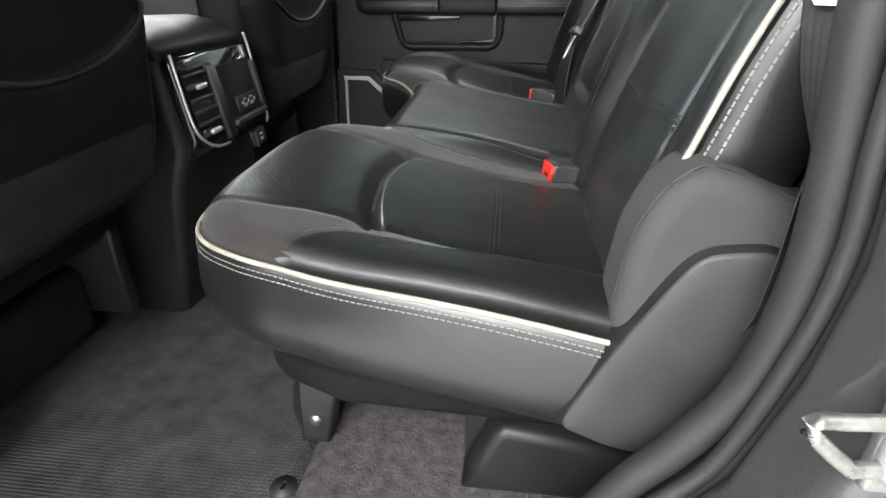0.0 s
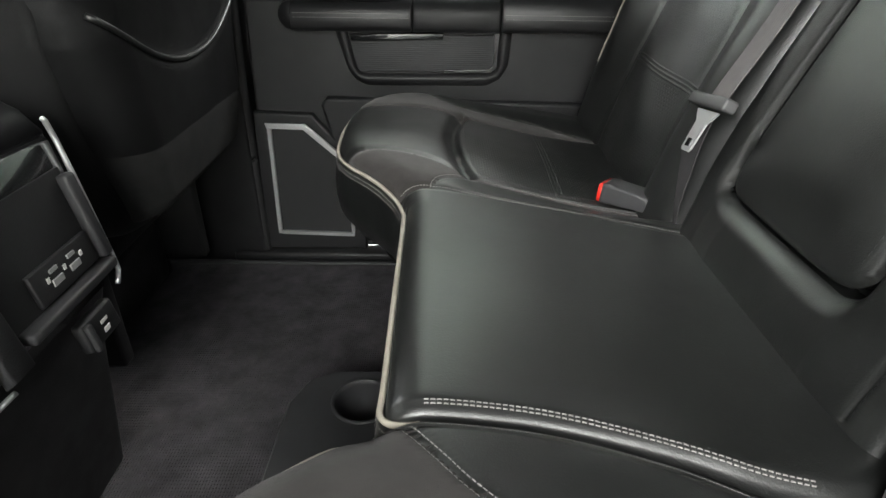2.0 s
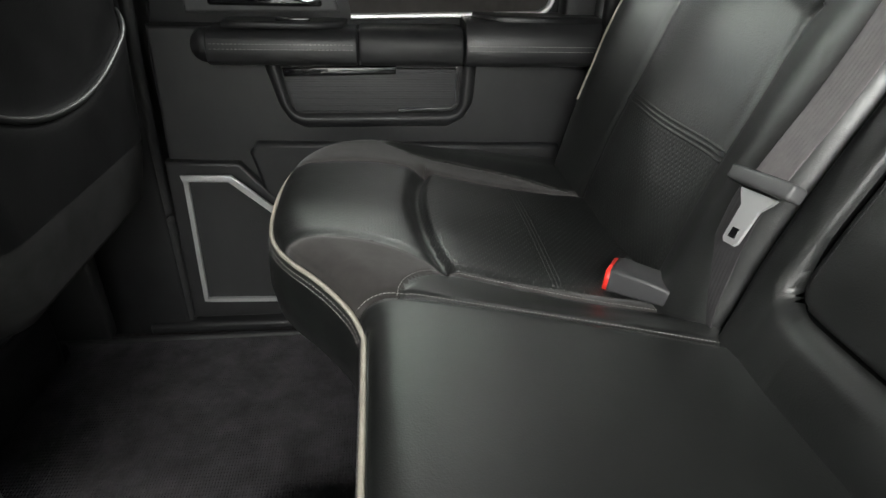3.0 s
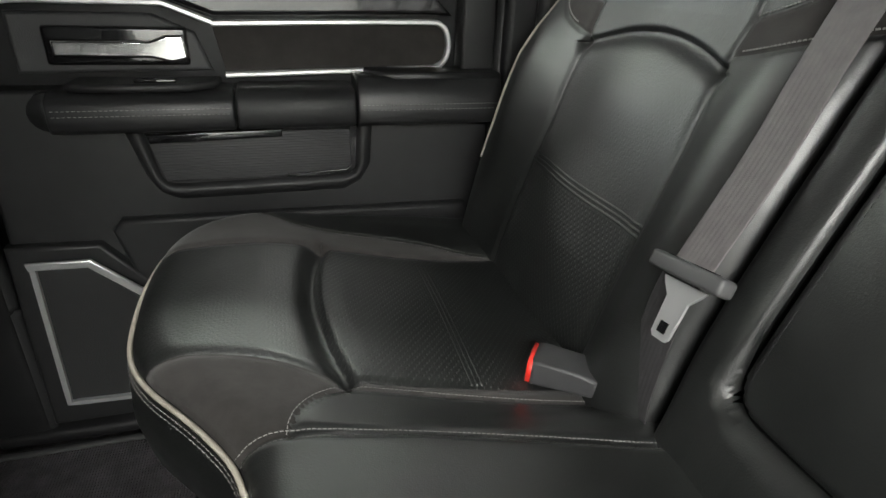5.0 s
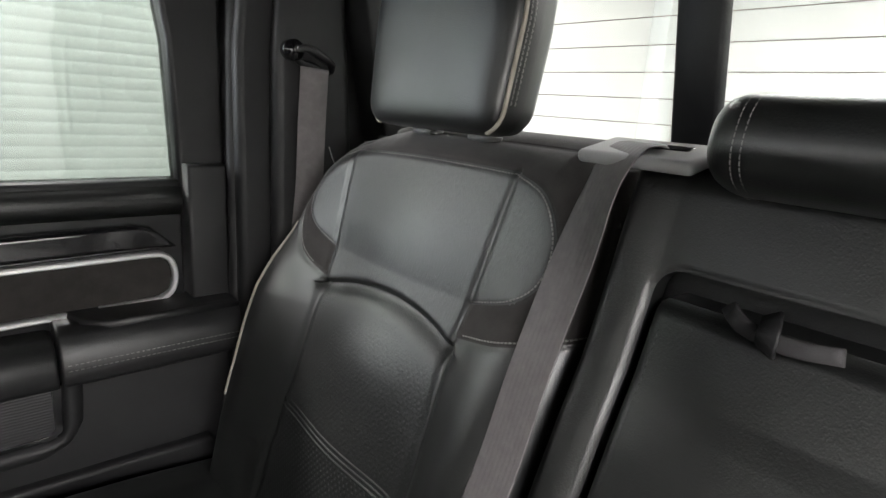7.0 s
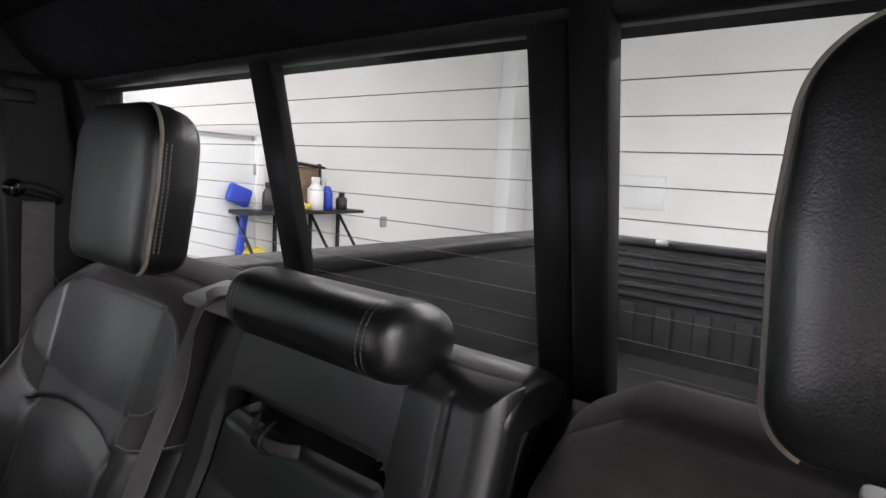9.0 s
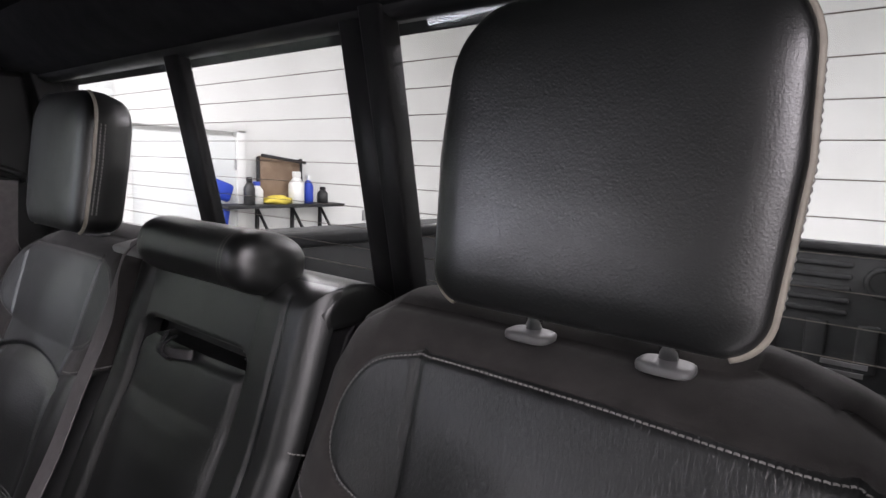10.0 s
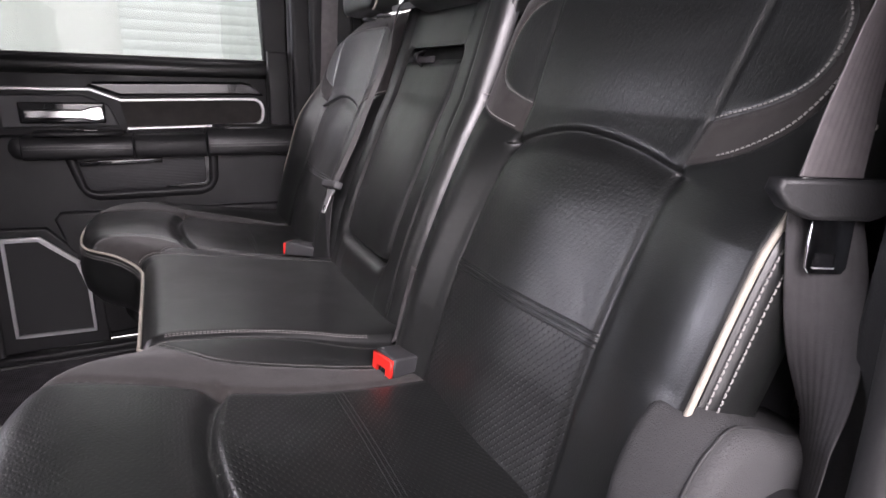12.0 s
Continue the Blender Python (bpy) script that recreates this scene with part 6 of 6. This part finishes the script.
mid_belt = thing("seat_belt", "dark grey webbing belt with parked tongue over middle seat", "seat belt", at=(0.36, 1.40, 0.9))
MID_OUT = (-0.9, 0.1, 0.4)
part("webbing", ribbon([(0.371, 1.392, 0.915), (0.355, 1.400, 0.9155), (0.338, 1.409, 0.892), (0.322, 1.424, 0.81), (0.285, 1.426, 0.72), (0.250, 1.422, 0.64), (0.212, 1.420, 0.565), (0.203, 1.420, 0.545)], [(-0.2, 0.1, 1.0), (-0.5, 0.1, 0.9), MID_OUT, MID_OUT, MID_OUT, MID_OUT, MID_OUT], 0.047), WEBBING, mid_belt, "grey-brown upper webbing")
# lower run of one belt, darkened in colour for the shade there
part("webbing", ribbon([(0.200, 1.420, 0.548), (0.193, 1.425, 0.51), (0.188, 1.428, 0.46), (0.185, 1.430, 0.41), (0.188, 1.430, 0.37)], [(-0.95, 0, 0.3), (-0.95, 0, 0.3)], 0.045), WEBBING_DARK, mid_belt, "darker lower webbing with shade in its colour")
bezel = part("belt_guide", box((0.368, 1.392, 0.908), (0.060, 0.105, 0.012), 0.005, 3, (0, -12, 0)), LIGHT_GREY, mid_belt, "grey slotted belt guide")
part("slot", box((0.372, 1.388, 0.9145), (0.013, 0.060, 0.003), 0.001, 2, (0, -12, 0)), GLOSS, bezel)


def tongue(x, y, z, turn, parent, metal=SATIN):
    """A latch plate: a moulded bar with a steel blade."""
    m = Matrix.Translation((x, y, z)) @ Euler([radians(a) for a in turn]).to_matrix().to_4x4()
    bar = box((-0.002, 0, 0), (0.018, 0.082, 0.015), 0.0035, 3)
    bar.transform(m)
    grip = part("tongue_grip", bar, GRIP_LIT, parent, "black moulded tongue grip")
    slot = box((-0.002, 0, 0.0073), (0.007, 0.054, 0.002), 0.0008)
    slot.transform(m)
    part("slot", slot, GLOSS, grip)
    blade = prism([(-0.024, -0.010), (0.024, -0.010), (0.021, -0.015), (0.012, -0.025), (0.0105, -0.058), (0.007, -0.062), (-0.007, -0.062), (-0.0105, -0.058), (-0.012, -0.025), (-0.021, -0.015)], 0, -0.0014, 0.0014)
    blade.transform(m)
    steel = part("tongue_blade", blade, metal, parent, "bright steel blade")
    hole = box((-0.0018, 0, -0.051), (0.001, 0.009, 0.010))
    hole.transform(m)
    part("hole", hole, GLOSS, steel)


tongue(0.197, 1.411, 0.549, (-8, 24, 0), mid_belt)

far_belt = thing("seat_belt", "dark grey outer belt hanging from the far pillar", "seat belt", at=(0.33, 1.96, 1.0))
belt("webbing", [(0.346, 1.934, 0.978), (0.342, 1.934, 0.90), (0.338, 1.934, 0.80), (0.33, 1.936, 0.70), (0.32, 1.938, 0.50)], 0.046, "webbing", (0, -1, 0), far_belt)
part("guide_ring", tube([(0.315, 1.938, 0.997), (0.33, 1.93, 1.004), (0.352, 1.93, 0.996), (0.378, 1.94, 0.985), (0.375, 1.95, 0.972), (0.35, 1.945, 0.98), (0.325, 1.94, 0.985)], 0.006, True, 10), PLASTIC, far_belt, "black pillar guide ring")
part("anchor_bolt", tube([(0.312, 1.95, 1.0), (0.312, 1.93, 1.0)], 0.015, sides=16, smooth_line=False), GLOSS, far_belt)

near_belt = thing("seat_belt", "grey ribbed outer belt with tongue by the doorway", "seat belt", at=(0.27, 0.46, 0.8))
part("webbing", ribbon([(0.345, 0.478, 1.05), (0.325, 0.484, 0.93), (0.301, 0.490, 0.80), (0.285, 0.487, 0.745), (0.272, 0.484, 0.695)], [(0.47, -0.88, 0), (0.47, -0.88, 0), (0.40, -0.9, 0), (0.0, -1.0, 0), (-0.42, -0.9, 0)], 0.047), WEBBING, near_belt, "grey ribbed upper webbing")
# below the tongue the same webbing, with the shade put into its colour
part("webbing", ribbon([(0.272, 0.484, 0.695), (0.270, 0.470, 0.64), (0.273, 0.457, 0.55), (0.277, 0.456, 0.46), (0.273, 0.462, 0.42), (0.262, 0.485, 0.38)], [(-0.42, -0.9, 0), (-0.9, -0.4, 0), (-0.80, 0.6, 0), (-0.58, 0.81, 0), (-0.5, 0.86, 0)], 0.047), WEBBING_DARK, near_belt, "lower webbing with shade in its colour")
place = Matrix.Translation((0.266, 0.474, 0.702)) @ Euler([radians(a) for a in (0, 4, 64)]).to_matrix().to_4x4()


def at_tongue(name, bm, hide, parent, words=""):
    bm.transform(place)
    return part(name, bm, hide, parent, words)


near_grip = at_tongue("tongue_grip", prism([(-0.042, 0.012), (0.042, 0.012), (0.0445, 0.004), (0.036, -0.007), (0.018, -0.014), (-0.018, -0.014), (-0.036, -0.007), (-0.0445, 0.004)], 0, -0.010, 0.007, 0.0035, 3), PLASTIC, near_belt, "black moulded tongue grip")
at_tongue("slot", box((-0.002, 0, 0.0118), (0.008, 0.056, 0.002), 0.0008), GLOSS, near_grip)
near_blade = at_tongue("tongue_blade", prism([(-0.014, -0.010), (0.014, -0.010), (0.014, -0.046), (0.011, -0.050), (-0.011, -0.050), (-0.014, -0.046)], 0, -0.0016, 0.0014, 0.0006, 2), POLISHED, near_belt, "polished steel blade")
at_tongue("latch_hole", box((-0.0019, 0.002, -0.041), (0.001, 0.013, 0.009)), GLOSS, near_blade)
at_tongue("hole_edge", box((-0.0022, 0.002, -0.0459), (0.001, 0.014, 0.001)), SATIN, near_blade, "bright hole edge")


def buckle(x, y, z, turn, length, label):
    """A belt buckle lying on the cushion: its release face at (x, y, z), its housing running back from there."""
    ob = thing("buckle", label, "belt buckle", "belt buckles", (x, y, z))
    m = Matrix.Translation((x, y, z)) @ Euler([radians(a) for a in turn]).to_matrix().to_4x4()

    def put(name, bm, hide, words=""):
        bm.transform(m)
        return part(name, bm, hide, ob, words)
    put("housing", prism([(0.003, 0.0135), (0.010, 0.0155), (length * 0.7, 0.0135), (length, 0.010), (length, -0.011), (0.003, -0.0145)], 1, -0.0235, 0.0235, 0.004, 3), PLASTIC_GREY, "charcoal plastic housing")
    put("button", prism([(-0.0215, 0.0125), (0.0215, 0.0125), (0.0215, -0.0125), (0.010, -0.0125), (0.010, -0.003), (-0.010, -0.003), (-0.010, -0.0125), (-0.0215, -0.0125)], 0, -0.002, 0.005, 0.0012), RED, "red release button")
    put("slot", box((0.0035, 0, -0.0078), (0.004, 0.0195, 0.0092)), GLOSS)
    anchor = put("anchor", prism([(length - 0.008, -0.011), (length + 0.012, -0.013), (length + 0.022, -0.007), (length + 0.014, 0.004), (length + 0.003, 0.017), (length - 0.004, 0.015)], 1, -0.016, -0.0125, 0.001), STEEL, "steel anchor plate")
    hole = tube([(length + 0.007, -0.0164, -0.003), (length + 0.007, -0.0172, -0.003)], 0.0055, sides=16, smooth_line=False, up=(1, 0, 0))
    hole.transform(m)
    part("bolt_hole", hole, GLOSS, anchor)
    return ob


buckle(0.127, 0.926, 0.388, (0, 5, 13), 0.056, "charcoal buckle with red button lying on the near cushion")
buckle(0.119, 1.520, 0.391, (-6, 2, -36), 0.072, "charcoal buckle with red button lying on the far cushion")
strap_stub = thing("buckle_strap", "black webbing buckle strap beside the middle seat", "belt strap", at=(0.17, 1.0, 0.39))
belt("webbing", [(0.212, 1.012, 0.49), (0.20, 1.005, 0.445), (0.184, 0.985, 0.41), (0.172, 0.972, 0.396)], 0.042, "", (-0.6, 0.2, 0.7), strap_stub)


# ---- front seats and console ----
def front_seat(side, label):
    f = lambda q: YM + side * q
    seat = thing("front_seat", label, "car seat", "front seats", (-0.70, f(0.48), 0.0))
    # back: a bowed shell, leaning towards the rear as it rises
    us, vs = np.linspace(0.205, 0.74, 60), np.linspace(0.33, 1.02, 80)
    uv, faces = grid_uv(np.stack(np.meshgrid(us, vs), -1))

    def surface(p):
        q, z = p[:, 0], p[:, 1]
        wide = lerp(z, [0.30, 0.42, 0.60, 1.02], [-0.06, -0.02, 0.02, 0.03])
        k = (q - 0.4725) / 0.2675
        qq = 0.4725 + k * (0.235 + wide)
        edge = np.minimum(1 - np.abs(k), 1) * 0.26
        x = -0.545 + lerp(z, [0.30, 0.5, 0.7, 1.02], [0.0, 0.012, 0.03, 0.05]) + 0.012 * bell(z - 0.45, 0.1)
        x = x - roll(np.maximum(edge, 0), 0.07) - roll(np.maximum(z - 0.33, 0), 0.03)
        # the pocket's lip stands off the panel below it
        line = 0.545 + 0.10 * np.abs(k) ** 2.2
        x = x + 0.010 / (1 + np.exp((z - line) / 0.004)) * (z > 0.36)
        return np.stack([x, f(0) + side * qq, z], 1)
    line_z = lambda p: 0.545 + 0.10 * np.abs((p[:, 0] - 0.4725) / 0.2675) ** 2.2
    # pocket and back are leather, toned down in colour for the shade there
    panels(uv, faces, surface, [("lower_board", BOARD, "charcoal fabric lower board", lambda p: p[:, 1] < 0.452), ("map_pocket", SHADED_LEATHER, "black leather map pocket, shade in its colour", lambda p: p[:, 1] < line_z(p)), ("back_panel", SHADED_LEATHER, "black leather seat back, shade in its colour", None)], seat, flip=side < 0)
    u = np.linspace(0.225, 0.72, 70)
    lip = surface(np.stack([u, 0.547 + 0.10 * np.abs((u - 0.4725) / 0.2675) ** 2.2], 1)) + (0.004, 0, 0)
    part("pocket_lip", tube(lip, 0.004, smooth_line=False), LEATHER, seat, "rolled pocket edge")
    verts, fc = head_shape(0.50, 0.72, 0.16, 5.0)
    part("body", mesh_of("body", verts + (-0.645, f(0.4725), 0.66), fc, verts[:, 1:]), SHADED_LEATHER, seat)
    part("base", box((-0.90, f(0.4725), 0.30), (0.50, 0.48, 0.16), 0.05, 3), SHADED_LEATHER, seat)
    for q in (0.29, 0.66):
        rail = part("rail", box((-1.0, f(q), 0.03), (0.5, 0.04, 0.035), 0.006), PLASTIC, seat, "black seat rail")
        if side < 0 and q < 0.4:
            for rx in (-0.86, -0.81):
                part("rail_tongue", box((rx, f(q) + 0.055, 0.05), (0.010, 0.012, 0.085), 0.003, 2, (0, 12, 0)), SATIN, rail, "bright steel rail tongue")
        part("support", box((-0.80, f(q), 0.16), (0.30, 0.03, 0.18), 0.006), PLASTIC, seat)
    part("under_tray", box((-0.93, f(0.47), 0.10), (0.40, 0.34, 0.14), 0.02, 3), PLASTIC, seat, "black module box under seat")
    return seat


front_seat(-1, "black leather front seat seen from behind with map pocket")
front_seat(1, "black leather front seat seen from behind with wide map pocket")


def console():
    ob = thing("centre_console", "gloss black centre console with rear vents and sockets", "console", at=(-0.62, YM, 0.0))
    side = [(-1.1, 0.0), (-1.1, 0.50), (-0.60, 0.545), (-0.555, 0.53), (-0.53, 0.37), (-0.56, 0.28), (-0.60, 0.02), (-0.62, 0.0)]
    part("body", prism(side, 1, YM - 0.205, YM + 0.145, 0.02, 4), PLASTIC, ob, "matte black console flank")
    lid = [(-1.1, 0.50), (-1.1, 0.575), (-0.66, 0.585), (-0.60, 0.575), (-0.565, 0.555), (-0.545, 0.53), (-0.60, 0.52)]
    part("lid", prism(lid, 1, YM - 0.198, YM + 0.130, 0.012, 4), SATIN_BLACK, ob, "satin black console top")
    face = [(-0.552, 0.535), (-0.536, 0.525), (-0.512, 0.385), (-0.528, 0.345), (-0.55, 0.345)]
    part("rear_face", prism(face, 1, YM - 0.188, YM + 0.118, 0.008, 3), GLOSS, ob, "gloss black rear face")
    fx = lambda z, d=0.0: -0.536 + (0.525 - z) * 0.024 / 0.14 + d
    # silver outline
    for line in ([(YM + 0.112, 0.548), (YM + 0.116, 0.525), (YM + 0.112, 0.385), (YM + 0.108, 0.366), (YM + 0.098, 0.356)], [(YM - 0.084, 0.357), (YM - 0.130, 0.362), (YM - 0.172, 0.385), (YM - 0.190, 0.425), (YM - 0.186, 0.54)]):
        pts = curve_points([(fx(z, 0.004), y, z) for y, z in line], step=0.008)
        part("bright_outline", sweep(pts, ring(0.003, 6), up=(1, 0, 0.1)), SATIN, ob, "satin silver outline")
    part("divider", prism([(fx(0.51, 0.0), 0.51), (fx(0.51, 0.012), 0.505), (fx(0.37, 0.014), 0.37), (fx(0.36, 0.0), 0.36)], 1, YM - 0.088, YM - 0.058, 0.003), PLASTIC_GREY, ob, "charcoal upright divider")
    vent = part("vent", prism([(fx(0.51, 0.001), 0.51), (fx(0.51, 0.004), 0.51), (fx(0.375, 0.004), 0.375), (fx(0.375, 0.001), 0.375)], 1, YM - 0.174, YM - 0.092), GLOSS, ob, "black air vent")
    for k in range(6):
        z = 0.50 - k * 0.022
        part("slat", box((fx(z, 0.006), YM - 0.133, z), (0.008, 0.080, 0.004), 0.0015, turn=(0, 15, 0)), PLASTIC, vent)
    for z in (0.478, 0.395):
        part("vent_tab", box((fx(z, 0.012), YM - 0.132, z), (0.010, 0.034, 0.010), 0.004, 3), SATIN, vent, "silver vent tab")
    well = part("tray", prism([(fx(0.50, 0.001), 0.50), (fx(0.50, 0.0035), 0.50), (fx(0.385, 0.0035), 0.385), (fx(0.385, 0.001), 0.385)], 1, YM - 0.054, YM + 0.10), PLASTIC, ob, "dark open tray")
    part("tray_side", box((fx(0.445, 0.009), YM + 0.096, 0.445), (0.014, 0.016, 0.10), 0.004, turn=(0, -10, 0)), PLASTIC_GREY, well)
    part("tray_shelf", box((fx(0.388, 0.009), YM + 0.024, 0.388), (0.018, 0.15, 0.012), 0.003), PLASTIC_GREY, well)
    socket = part("socket_panel", box((fx(0.415, 0.006), YM + 0.036, 0.415), (0.006, 0.10, 0.036), 0.002, turn=(0, -10, 0)), PLASTIC, ob, "black socket panel")
    for y in (0.018, 0.048):
        part("usb_port", box((fx(0.412, 0.0098), YM + y, 0.412), (0.002, 0.016, 0.007)), LIGHT_GREY, socket)
        part("usb_port", box((fx(0.424, 0.0098), YM + y, 0.424), (0.002, 0.012, 0.004)), LIGHT_GREY, socket)
    for y in (0.006, 0.033, 0.062):
        part("mark", box((fx(0.418, 0.0098), YM + y, 0.418), (0.001, 0.004, 0.006)), WHITE_PLASTIC, socket)
    power = part("power_flap", box((fx(0.345, 0.0), YM + 0.045, 0.335), (0.014, 0.06, 0.036), 0.004, turn=(0, -10, 0)), PLASTIC, ob, "black power socket flap")
    part("flap_edge", box((fx(0.345, 0.009), YM + 0.022, 0.335), (0.006, 0.009, 0.034), 0.002, turn=(0, -10, 0)), PLASTIC_GREY, power)
    part("mark", box((fx(0.345, 0.009), YM + 0.046, 0.342), (0.001, 0.012, 0.004)), WHITE_PLASTIC, power)
    part("mark", box((fx(0.345, 0.010), YM + 0.046, 0.331), (0.001, 0.010, 0.006)), WHITE_PLASTIC, power)
    return ob


console()
structure("wall_front", prism([(-1.80, -0.1), (-1.80, 0.80), (-1.70, 0.84), (-1.45, 0.80), (-1.38, 0.70), (-1.42, 0.50), (-1.65, 0.42), (-1.68, -0.1)], 1, 0.40, 2.02, 0.02, 3), PLASTIC, "dark dashboard side of the cab", "wall")
